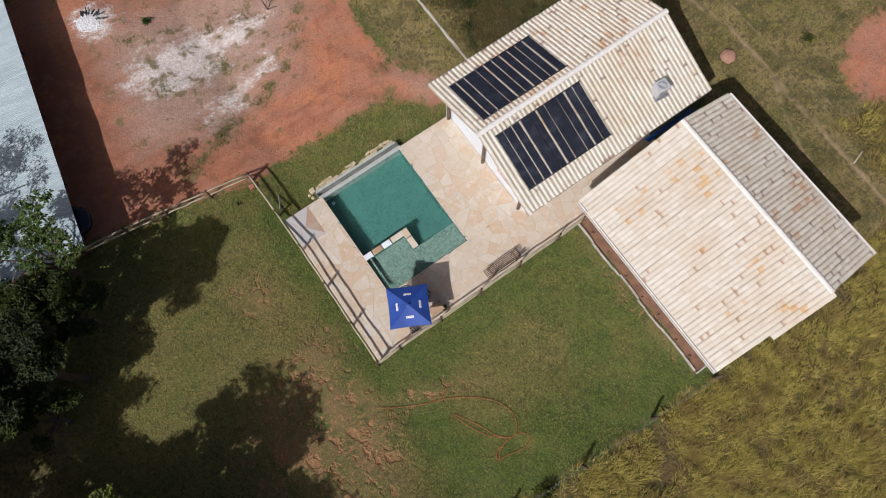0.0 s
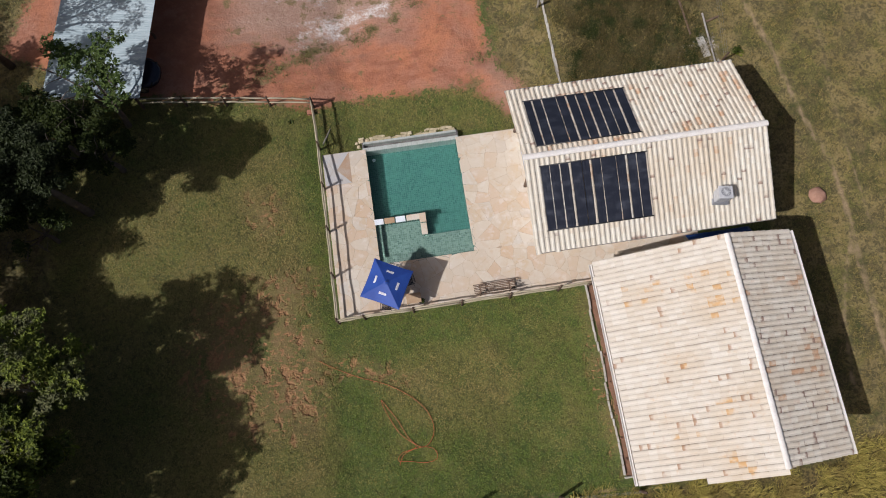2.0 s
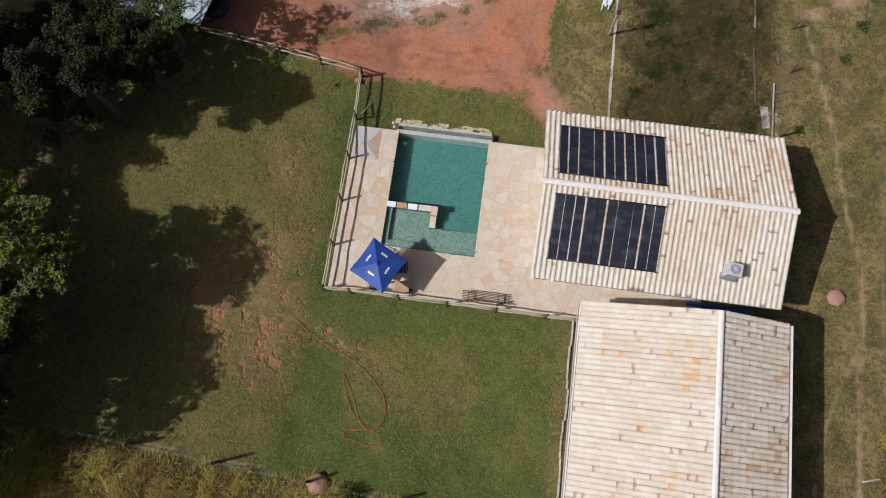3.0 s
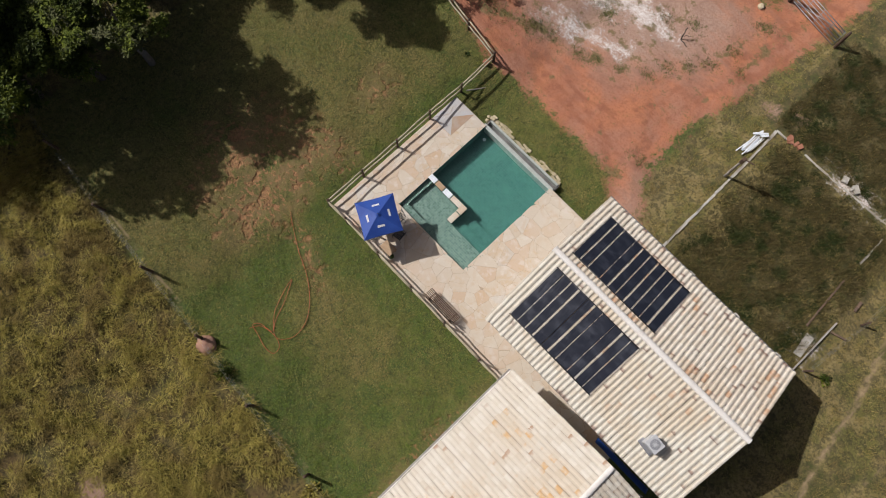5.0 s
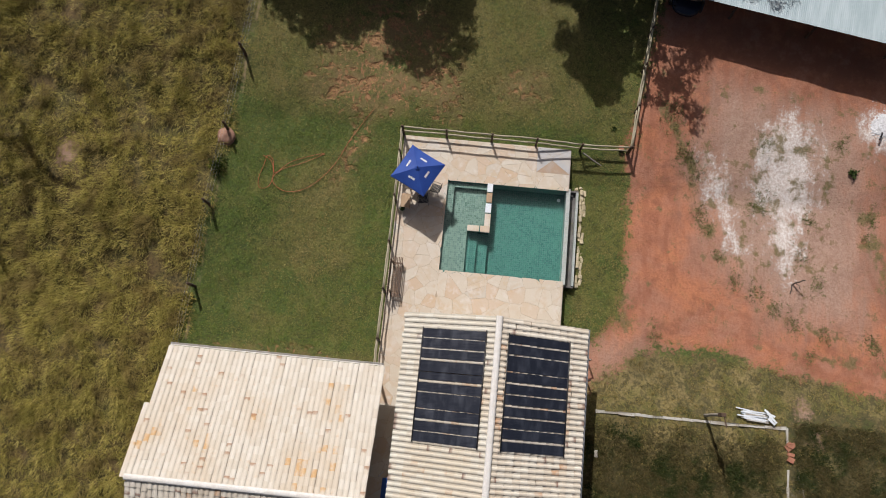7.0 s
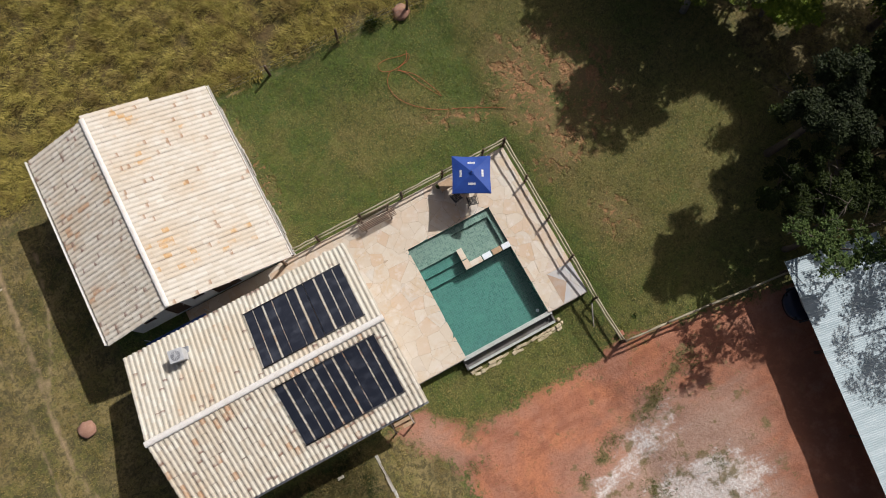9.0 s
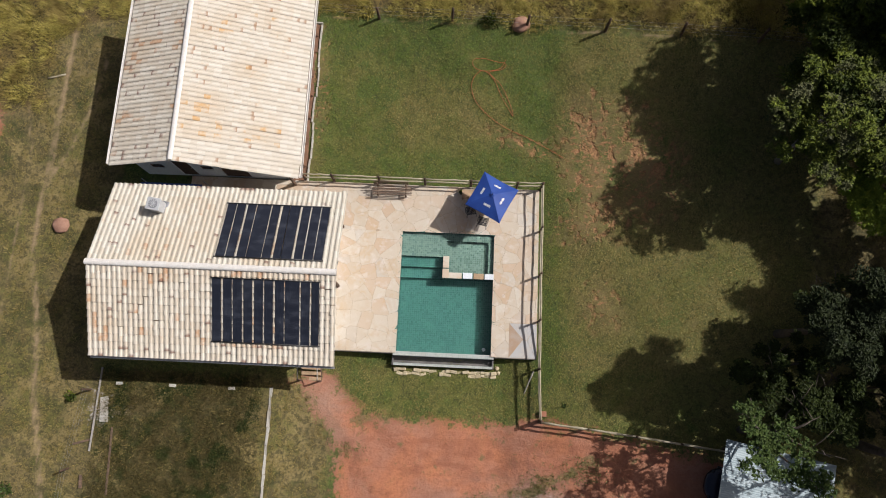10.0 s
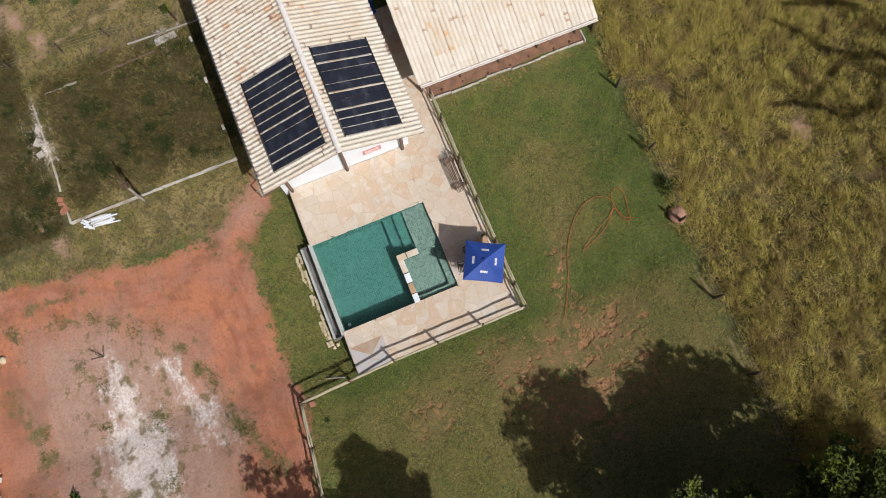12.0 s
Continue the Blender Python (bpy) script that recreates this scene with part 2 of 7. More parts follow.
    tan = k.math("MULTIPLY", k.math("MULTIPLY", k.attr("bare"), 0.9), k.ramp(k.math("ADD", n_mid, k.math("MULTIPLY", n_fin, 0.4)), 0.50, 0.85))
    c = k.mix(tan, c, (0.225, 0.150, 0.068))
    where = k.ramp(k.attr("bare"), 0.02, 0.35)
    worn, half = k.math("MULTIPLY", worn, where), k.math("MULTIPLY", half, k.ramp(k.attr("bare"), 0.0, 0.3, 0.35, 1.0))
    small = k.math("MULTIPLY", k.ramp(k.math("ADD", ridges, k.math("MULTIPLY", k.attr("bare"), 0.07)), 0.63, 0.68), k.ramp(k.attr("bare"), 0.1, 0.4))
    worn = k.math("MAXIMUM", worn, small)
    c = k.mix(half, c, (0.185, 0.125, 0.055))
    c = k.mix(worn, c, scar)
    tuft = k.math("ADD", k.math("ADD", k.noise(1.35, 4, 0.6), k.math("MULTIPLY", k.math("SUBTRACT", n_fin, 0.5), 0.35)), k.math("MULTIPLY", k.attr("weeds"), 0.26))
    c = k.mix(k.ramp(tuft, 0.70, 0.83, 0.0, 0.88), c, k.mix(k.ramp(n_fin, 0.4, 0.6), (0.100, 0.098, 0.032), (0.21, 0.145, 0.068)))
    c = over(c, k.mix(k.ramp(n_fin, 0.4, 0.6), (0.36, 0.260, 0.150), (0.24, 0.175, 0.095)), "track", 0.12, 0.22, 0.35)
    pit = k.math("MULTIPLY", k.ramp(k.math("ADD", spots, k.math("MULTIPLY", ridges, 0.35)), 0.70, 0.88), k.math("MULTIPLY", where, -2.2))
    h = k.math("ADD", k.math("MULTIPLY", n_fin, 0.7), k.math("ADD", k.math("MULTIPLY", grain, 0.22), k.math("MULTIPLY", n_edge, 0.8)))
    return k.done(c, k.math("ADD", h, pit), 0.8, 0.06)


def tile_material(name, a, b, stain, dark, amount, ends):
    """Clay tiles: tones from tile to tile, rusty patches, some with a dark lower end."""
    k = Nodes(name, 0.75)
    r = k.random()
    r2, r3, r4 = k.again(r, 17.31), k.again(r, 41.77), k.again(r, 91.3)
    down = k.attr("down")
    c = k.mix(r2, a, b)
    big, mid, fine = k.noise(0.33, 4), k.noise(5.0, 5), k.noise(38.0, 3)
    c = k.mix(k.ramp(big, 0.42, 0.66, 0.0, 0.45), c, tuple(v * q for v, q in zip(a, (0.92, 0.80, 0.66))))
    where = k.math("ADD", k.math("MULTIPLY", k.ramp(big, 0.42, 0.66), 0.25), r3)
    c = k.mix(k.math("MULTIPLY", k.ramp(where, 1.18 - amount, 1.26 - amount), k.ramp(mid, 0.30, 0.62, 0.25, 0.95)), c, stain)
    end = k.math("MULTIPLY", k.ramp(r4, 1 - ends, 1.02 - ends), k.ramp(k.math("ADD", down, k.math("MULTIPLY", k.math("SUBTRACT", mid, 0.5), 0.9)), 0.55, 0.95))
    c = k.mix(k.math("MULTIPLY", end, 0.8), c, dark)
    c = k.mix(k.ramp(mid, 0.56, 0.8, 0.0, 0.4), c, stain)
    c = k.mix(k.ramp(fine, 0.45, 0.8, 0.0, 0.3), c, (0.30, 0.24, 0.17))
    return k.done(c, fine, 0.25, 0.006)


def stone_material():
    k = Nodes("pale_quartzite_paving", 0.6)
    r = k.random()
    r2 = k.again(r, 23.7)
    c = k.mix(r2, (0.531, 0.441, 0.331), (0.609, 0.549, 0.452))
    c = k.mix(k.ramp(r, 0.74, 0.78, 0.0, 0.6), c, (0.539, 0.372, 0.241))
    c = k.mix(k.ramp(k.again(r, 57.1), 0.88, 0.92, 0.0, 0.4), c, (0.487, 0.458, 0.413))
    vein = k.noise(1.3, 6, 0.65, warp=1.2)
    c = k.mix(k.ramp(vein, 0.48, 0.64, 0.0, 0.55), c, (0.531, 0.381, 0.228))
    c = k.mix(k.ramp(k.noise(2.6, 5), 0.50, 0.70, 0.0, 0.7), c, (0.644, 0.588, 0.525))
    c = k.mix(k.ramp(k.noise(0.35, 4), 0.45, 0.62, 0.0, 0.5), c, (0.561, 0.484, 0.383))
    fine = k.noise(45.0, 3)
    c = k.mix(k.ramp(fine, 0.45, 0.8, 0.0, 0.25), c, (0.304, 0.225, 0.155))
    return k.done(c, k.math("ADD", fine, vein), 0.15, 0.01)


def pool_material(name, a, b, joint, wash):
    k = Nodes(name, 0.25)
    n = k.n.new("ShaderNodeTexBrick")
    n.offset, n.squash = 0.0, 1.0
    for key, v in (("Scale", 1.0), ("Brick Width", 0.105), ("Row Height", 0.105), ("Mortar Size", 0.006), ("Mortar Smooth", 0.3), ("Bias", 0.0)):
        n.inputs[key].default_value = v
    n.inputs["Color1"].default_value = (*a, 1)
    n.inputs["Color2"].default_value = (*b, 1)
    n.inputs["Mortar"].default_value = (*joint, 1)
    k.t.links.new(k.co, n.inputs["Vector"])
    c = k.mix(k.ramp(k.noise(1.1, 4), 0.4, 0.7, 0.0, 0.4), n.outputs["Color"], wash)
    return k.done(c)


def light_tile_material():
    k = Nodes("grey_green_edge_tile", 0.35)
    n = k.n.new("ShaderNodeTexBrick")
    n.offset = 0.0
    for key, v in (("Scale", 1.0), ("Brick Width", 0.10), ("Row Height", 0.10), ("Mortar Size", 0.006)):
        n.inputs[key].default_value = v
    n.inputs["Color1"].default_value = (0.34, 0.39, 0.36, 1)
    n.inputs["Color2"].default_value = (0.44, 0.47, 0.44, 1)
    n.inputs["Mortar"].default_value = (0.52, 0.52, 0.49, 1)
    k.t.links.new(k.co, n.inputs["Vector"])
    return k.done(k.mix(k.ramp(k.noise(2.0, 4), 0.45, 0.75, 0.0, 0.4), n.outputs["Color"], (0.33, 0.33, 0.28)))


def water_material():
    k = Nodes("pool_water", 0.03)
    k.b.inputs["Transmission Weight"].default_value = 1.0
    k.b.inputs["IOR"].default_value = 1.33
    w = k.noise(2.6, 3, warp=0.6)
    return k.done((0.72, 0.93, 0.88), w, 0.10, 0.03)


def leaf_material(name, a, b, c):
    k = Nodes(name, 0.55)
    r = k.n.new("ShaderNodeNewGeometry").outputs["Random Per Island"]
    col = k.mix(r, a, b)
    col = k.mix(k.ramp(k.noise(0.9, 4), 0.47, 0.62), col, c)
    k.b.inputs["Specular IOR Level"].default_value = 0.12
    return k.done(col)


def lawn_blade_material():
    """Blades from lush green to straw, by how dry the turf is."""
    k = Nodes("lawn_grass_blade", 0.55)
    r = k.n.new("ShaderNodeNewGeometry").outputs["Random Per Island"]
    lush = k.mix(r, (0.074, 0.125, 0.018), (0.172, 0.214, 0.045))
    straw = k.mix(r, (0.184, 0.160, 0.048), (0.365, 0.284, 0.110))
    k.b.inputs["Specular IOR Level"].default_value = 0.12
    return k.done(k.mix(k.attr("dry"), lush, straw))


def metal_sheet_material():
    k = Nodes("weathered_zinc_sheet", 0.6, 0.0)
    streak = k.noise(1.3, 4, stretch=(0.25, 2.2, 1.0))
    c = k.mix(k.ramp(streak, 0.35, 0.7), (0.32, 0.40, 0.42), (0.42, 0.50, 0.52))
    c = k.mix(k.ramp(k.noise(5.0, 5), 0.58, 0.78, 0.0, 0.5), c, (0.52, 0.55, 0.57))
    c = k.mix(k.ramp(k.noise(0.7, 5), 0.6, 0.8, 0.0, 0.3), c, (0.30, 0.25, 0.20))
    return k.done(c, k.noise(30.0, 2), 0.08, 0.005)


def mat_material():
    k = Nodes("black_rubber_solar_mat", 0.42)
    ribs = k.n.new("ShaderNodeTexWave")
    ribs.bands_direction = "X"
    ribs.inputs["Scale"].default_value = 18.0
    k.t.links.new(k.co, ribs.inputs["Vector"])
    # dust bands, with the sky's bluish sheen painted into their colour
    dust = k.noise(1.6, 5, stretch=(0.7, 1.8, 1.0))
    c = k.mix(k.ramp(dust, 0.45, 0.75, 0.0, 0.5), (0.017, 0.020, 0.030), (0.060, 0.068, 0.090))
    return k.done(c, ribs.outputs["Fac"], 0.12, 0.006, rough=k.ramp(dust, 0.4, 0.7, 0.30, 0.45))


GROUND = ground_material()
TILE_A = tile_material("cream_clay_tile", (0.565, 0.518, 0.425), (0.63, 0.605, 0.525), (0.49, 0.34, 0.225), (0.17, 0.085, 0.06), 0.09, 0.05)
TILE_B = tile_material("cream_clay_tile_stained", (0.585, 0.525, 0.43), (0.655, 0.612, 0.53), (0.57, 0.345, 0.145), (0.34, 0.18, 0.09), 0.12, 0.06)
TILE_C = tile_material("weathered_clay_tile", (0.60, 0.53, 0.425), (0.70, 0.655, 0.56), (0.52, 0.32, 0.19), (0.20, 0.10, 0.07), 0.22, 0.07)
RIDGE = plain("whitewashed_ridge_tile", (0.80, 0.78, 0.74), (0.72, 0.68, 0.62), 3.0, 0.7, fine=25.0)
STONE = stone_material()
GREY_STONE = plain("grey_slate_slab", (0.46, 0.46, 0.46), (0.50, 0.46, 0.41), 2.2, 0.6, fine=30.0)
PALE_SLAB = plain("rusty_slate_slab", (0.40, 0.26, 0.16), (0.42, 0.34, 0.27), 2.2, 0.6, fine=30.0)
GROUT = plain("sandy_grout", (0.49, 0.39, 0.285), (0.42, 0.335, 0.24), 2.0, 0.9)
POOL = pool_material("green_pool_tile", (0.034, 0.110, 0.096), (0.060, 0.162, 0.138), (0.095, 0.205, 0.176), (0.072, 0.182, 0.150))
SHALLOW = pool_material("grey_green_shelf_tile", (0.085, 0.135, 0.112), (0.190, 0.245, 0.210), (0.22, 0.28, 0.24), (0.17, 0.22, 0.19))
EDGE_TILE = light_tile_material()
WATER = water_material()
WALL = plain("white_wall_paint", (0.76, 0.81, 0.85), (0.70, 0.74, 0.77), 0.8, 0.75, fine=20.0, bump=0.1)
PLASTER = plain("stained_plaster", (0.20, 0.19, 0.18), (0.11, 0.105, 0.10), 1.5, 0.9, fine=20.0)
CONCRETE = plain("rough_concrete", (0.42, 0.38, 0.33), (0.30, 0.25, 0.21), 2.0, 0.9, fine=25.0)
WHITE_RUBBLE = plain("lime_washed_concrete", (0.54, 0.52, 0.47), (0.34, 0.30, 0.24), 1.4, 0.9, fine=14.0, bump=0.5)
POLE = plain("pale_eucalyptus_pole", (0.46, 0.41, 0.29), (0.34, 0.29, 0.19), 3.0, 0.8, fine=40.0, stretch=(1, 1, 0.4))
POST = plain("dark_treated_post", (0.115, 0.068, 0.042), (0.070, 0.045, 0.032), 4.0, 0.85, fine=40.0)
DARK_WOOD = plain("weathered_dark_timber", (0.20, 0.13, 0.085), (0.11, 0.075, 0.055), 3.0, 0.8, fine=50.0, stretch=(0.3, 3, 3))
PALE_WOOD = plain("bare_deal_timber", (0.48, 0.33, 0.20), (0.36, 0.24, 0.14), 3.0, 0.75, fine=50.0)
GREY_WOOD = plain("silvered_timber", (0.42, 0.39, 0.35), (0.28, 0.25, 0.21), 2.0, 0.85, fine=40.0)
GUTTER = plain("grey_zinc_gutter", (0.38, 0.39, 0.41), (0.30, 0.31, 0.33), 1.0, 0.45, metal=0.5, fine=30.0, bump=0.05)
SHEET = metal_sheet_material()
SOLAR = mat_material()
CANVAS = plain("blue_umbrella_canvas", (0.014, 0.055, 0.285), (0.022, 0.078, 0.35), 2.0, 0.6, fine=90.0, bump=0.05)
WHITE_PRINT = plain("white_print", (0.80, 0.80, 0.80), (0.70, 0.70, 0.72), 8.0, 0.6)
RED_PRINT = plain("faded_red_print", (0.62, 0.20, 0.17), (0.55, 0.24, 0.20), 8.0, 0.6)
BLACK = plain("black_plastic", (0.020, 0.020, 0.022), (0.035, 0.033, 0.032), 8.0, 0.45)
STEEL = plain("brushed_steel", (0.55, 0.56, 0.58), (0.45, 0.46, 0.48), 8.0, 0.3, metal=0.9, bump=0.05)
GALV = plain("cooler_grey_plastic", (0.58, 0.59, 0.60), (0.46, 0.47, 0.48), 4.0, 0.5, bump=0.05)
UNDERLAY = plain("old_clay_underlay", (0.44, 0.36, 0.28), (0.34, 0.26, 0.19), 3.0, 0.9)
SOIL = plain("bare_brown_soil", (0.215, 0.112, 0.066), (0.125, 0.068, 0.042), 2.5, 0.95, fine=14.0, bump=0.8, dist=0.03)
ROCK = plain("rough_pale_stone", (0.62, 0.53, 0.36), (0.40, 0.33, 0.20), 4.0, 0.9, fine=22.0, bump=0.6, dist=0.02)
MOUND = plain("termite_earth", (0.40, 0.23, 0.16), (0.32, 0.17, 0.115), 3.0, 0.95, fine=18.0, bump=0.6)
RED_CLAY = plain("red_clay_lump", (0.42, 0.19, 0.12), (0.33, 0.14, 0.085), 3.0, 0.95, fine=18.0, bump=0.6)
BARK = plain("grey_brown_bark", (0.13, 0.105, 0.085), (0.075, 0.058, 0.046), 5.0, 0.9, fine=30.0, bump=0.7)
GREY_BARK = plain("pale_grey_bark", (0.24, 0.22, 0.20), (0.15, 0.135, 0.12), 5.0, 0.9, fine=30.0, bump=0.7)
HOSE = plain("orange_hose_rubber", (0.50, 0.12, 0.045), (0.40, 0.10, 0.04), 4.0, 0.5, bump=0.0)
ASH = plain("white_wood_ash", (0.74, 0.74, 0.75), (0.56, 0.55, 0.55), 5.0, 0.95, fine=20.0, bump=0.6)
CAR_PAINT = plain("dark_blue_car_paint", (0.010, 0.014, 0.030), (0.014, 0.018, 0.036), 1.0, 0.2, bump=0.0)
GLASS_DARK = plain("dark_glazing", (0.015, 0.018, 0.022), (0.022, 0.025, 0.030), 2.0, 0.06, bump=0.0)
BLUE_TARP = plain("blue_tarpaulin", (0.015, 0.055, 0.24), (0.02, 0.075, 0.30), 3.0, 0.45)
SLAB_WHITE = plain("white_plaster_slab", (0.74, 0.73, 0.69), (0.62, 0.60, 0.54), 5.0, 0.8)
LEAF_DARK = leaf_material("dark_green_leaf", (0.022, 0.034, 0.008), (0.066, 0.090, 0.015), (0.130, 0.158, 0.017))
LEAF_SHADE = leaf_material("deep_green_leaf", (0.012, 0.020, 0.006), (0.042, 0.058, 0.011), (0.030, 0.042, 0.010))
LEAF_GREY = leaf_material("grey_green_leaf", (0.012, 0.019, 0.007), (0.034, 0.044, 0.018), (0.025, 0.034, 0.012))
LEAF_OLIVE = leaf_material("olive_green_leaf", (0.048, 0.070, 0.012), (0.165, 0.200, 0.028), (0.098, 0.104, 0.046))
LEAF_LIME = leaf_material("lime_green_leaf", (0.105, 0.160, 0.016), (0.250, 0.310, 0.034), (0.150, 0.205, 0.024))
WEED = leaf_material("yard_weed_leaf", (0.085, 0.100, 0.034), (0.200, 0.195, 0.075), (0.150, 0.140, 0.055))
LEAF_BRIGHT = leaf_material("bright_green_leaf", (0.034, 0.060, 0.016), (0.080, 0.118, 0.030), (0.055, 0.080, 0.020))
BLADE_FIELD = leaf_material("dry_grass_blade", (0.178, 0.166, 0.032), (0.430, 0.345, 0.096), (0.232, 0.176, 0.055))
BLADE_LAWN = lawn_blade_material()
BLADE_PAST = leaf_material("pasture_grass_blade", (0.132, 0.120, 0.028), (0.350, 0.265, 0.102), (0.225, 0.168, 0.058))
BLADE_PLOT = leaf_material("plot_grass_blade", (0.044, 0.043, 0.014), (0.126, 0.096, 0.038), (0.031, 0.044, 0.011))

# ---------------------------------------------------------------- the land
YARD = [(-11.0, 10.6), (-6.7, 9.75), (-2.3, 9.0), (-0.9, 9.4), (2.3, 9.3), (4.5, 9.4), (6.4, 8.9), (8.0, 7.3), (9.4, 7.6), (8.2, 9.4),
        (7.3, 10.4), (7.0, 13.5), (7.6, 16.0), (8.0, 18.4), (8.6, 21.5), (9.2, 26.0), (9.8, 45.0), (6.9, 45.0), (6.8, 26.0), (5.6, 22.6), (2.0, 23.6), (-2.0, 24.6), (-7.0, 25.5), (-13.0, 24.0), (-18.0, 14.0)]
FENCE_Y = lambda x: -11.1 - 0.075 * (x + 1.3)


def axis_steps(lo, hi, step, reach):
    core = np.arange(lo, hi + step / 2, step)
    tail = np.cumsum(step * 1.32 ** np.arange(1, 24))
    tail = tail[tail < reach]
    return np.concatenate([lo - tail[::-1], core, hi + tail])


def blob(x, y, cx, cy, rx, ry, turn=0.0):
    """About the distance inside an ellipse, in metres."""
    c, s = math.cos(radians(turn)), math.sin(radians(turn))
    u, v = (c * (x - cx) + s * (y - cy)) / rx, (-s * (x - cx) + c * (y - cy)) / ry
    return (1 - np.hypot(u, v)) * min(rx, ry)


def way_mask(x, y, pts, half):
    """Distance inside a track along the points."""
    best = np.full(np.shape(x), 1e9)
    for (ax, ay), (bx, by) in zip(pts, pts[1:]):
        dx, dy = bx - ax, by - ay
        t = np.clip(((x - ax) * dx + (y - ay) * dy) / (dx * dx + dy * dy), 0, 1)
        best = np.minimum(best, np.hypot(x - ax - t * dx, y - ay - t * dy))
    return half - best


def land_free(x, y):
    return (y > FENCE_Y(x)) & (y < 9)


def land_masks(x, y):
    field = np.where(x < 9.8, FENCE_Y(x) - y - 0.25, np.minimum(-11.9 - y + 0.25 * np.maximum(x - 19, 0), 40))
    field = np.maximum(field, np.minimum(x - 24.2, -6.0 - y))
    pasture = np.maximum(np.minimum(x - 19.3, 60), np.minimum(y - 7.6, x - 7.6))
    pasture = np.maximum(pasture, np.minimum(y - 22.5, x + 60))
    pasture = np.maximum(pasture, -15.5 - x)
    earth = poly_dist(x, y, YARD)
    earth = np.maximum(earth, blob(x, y, 29.2, -4.3, 3.0, 2.0, 20))
    dust = poly_dist(x, y, [(-6.0, 13.6), (-2.2, 12.5), (2.2, 13.9), (5.0, 16.8), (5.3, 20.6), (1.2, 21.2), (-2.0, 21.0), (-4.6, 21.4)]) + 0.4
    dust = np.maximum(dust, blob(x, y, 7.9, 9.4, 1.6, 2.4) - 0.9)
    dust = np.minimum(dust, earth) - 0.2
    spots = np.maximum.reduce([blob(x, y, 0.6, -18.8, 0.9, 0.75) + 0.2, blob(x, y, 20.9, 15.9, 1.3, 0.9), blob(x, y, 9.7, 17.9, 1.1, 0.8), blob(x, y, 10.8, 18.5, 1.1, 0.7), blob(x, y, 23.0, 17.0, 2.0, 0.9, 30)])
    spots = spots - 0.55
    sand = np.maximum.reduce([blob(x, y, -2.1, 17.2, 3.3, 2.0, 0), blob(x, y, 1.0, 17.2, 2.4, 1.2, 0), way_mask(x, y, [(-2.6, 13.4), (0.0, 14.1), (1.7, 14.7)], 0.66)]) - 0.5
    sand = np.maximum.reduce([sand, blob(x, y, 15.3, 17.3, 1.2, 0.45) - 0.2, blob(x, y, 18.6, 9.5, 0.6, 0.45) - 0.15, blob(x, y, -4.8, 21.9, 1.5, 1.3) - 0.55])
    brown = np.maximum.reduce([blob(x, y, -5.5, 13.0, 4.0, 2.6, 10), blob(x, y, -7.5, 17.0, 3.0, 5.0), blob(x, y, 2.3, 21.6, 2.0, 1.5), blob(x, y, -3.2, 22.3, 1.8, 1.2)])
    # how worn the turf is: 0 untouched, 1 badly worn
    bare = np.maximum(blob(x, y, -5.0, -4.0, 2.3, 4.6, 8) / 1.3, blob(x, y, -7.2, -3.6, 3.0, 4.4) / 2.4)
    bare = np.maximum(bare, blob(x, y, -6.4, -6.6, 2.2, 1.2) / 1.4)
    bare = np.maximum(bare, np.maximum(blob(x, y, -5.3, 3.3, 1.6, 2.0) / 2.4, blob(x, y, -4.6, -0.6, 2.4, 1.8) / 1.8))
    bare = np.maximum(bare, blob(x, y, -1.2, -4.9, 3.0, 0.9, -20) / 1.1)
    bare = np.clip(np.maximum(bare, blob(x, y, 9.4, -6.7, 0.7, 5.5) / 1.0), 0, 1)
    bare = np.where(land_free(x, y), bare, 0)
    # how weedy the bare earth is, 0 to 1
    arc = np.maximum(way_mask(x, y, [(-4.6, 11.1), (-2.6, 12.0), (-1.4, 12.6), (1.1, 13.2), (2.4, 13.9)], 0.85), way_mask(x, y, [(3.6, 14.8), (4.6, 16.4), (5.6, 17.6), (5.9, 19.0), (6.1, 21.4)], 0.7))
    arc = np.maximum(arc, way_mask(x, y, [(7.0, 17.6), (7.1, 19.5), (7.4, 21.8), (7.8, 40.0)], 0.5) + 0.25)
    weeds = np.clip(np.maximum.reduce([arc / 0.8, way_mask(x, y, [(-2.6, 23.1), (-0.2, 21.4), (0.9, 21.3), (3.9, 22.9)], 0.9) / 0.7, blob(x, y, -0.5, 15.9, 1.6, 0.8) / 0.8, blob(x, y, 2.6, 18.4, 1.5, 0.8, 30) / 0.8,
                                       blob(x, y, 6.0, 9.6, 1.8, 1.2) / 0.8, 0.7 * smooth01(-0.5, 0.8, blob(x, y, -0.8, 17.0, 5.0, 3.4, -20)) + 0 * x, 0.45 + 0 * x]), 0, 1)
    weeds = np.where(earth > -0.1, weeds, 0) * smooth01(-7.4, -6.4, x)
    # how dry the turf is
    dry = np.maximum.reduce([0.9 * smooth01(-1.5, -4.5, x), 0.95 * smooth01(0, 2.2, blob(x, y, 2.6, -6.0, 5.3, 3.0)), 0.2 + 0 * x])
    rim = np.maximum(np.maximum(-2.3 - x, x - 7.7), np.maximum(-2.4 - y, y - 6.2))
    dry = dry * smooth01(-0.2, 1.5, rim) * (1 - 0.7 * smooth01(8.0, 9.2, x))
    dry = dry * (1 - 0.8 * smooth01(-9.0, -10.5, y) * smooth01(-6, -3, x)) * (1 - 0.3 * smooth01(6.0, 7.0, y))
    dry = np.maximum(dry, 0.5 * smooth01(6.0, 7.0, y) * smooth01(-2.8, -1.8, x))
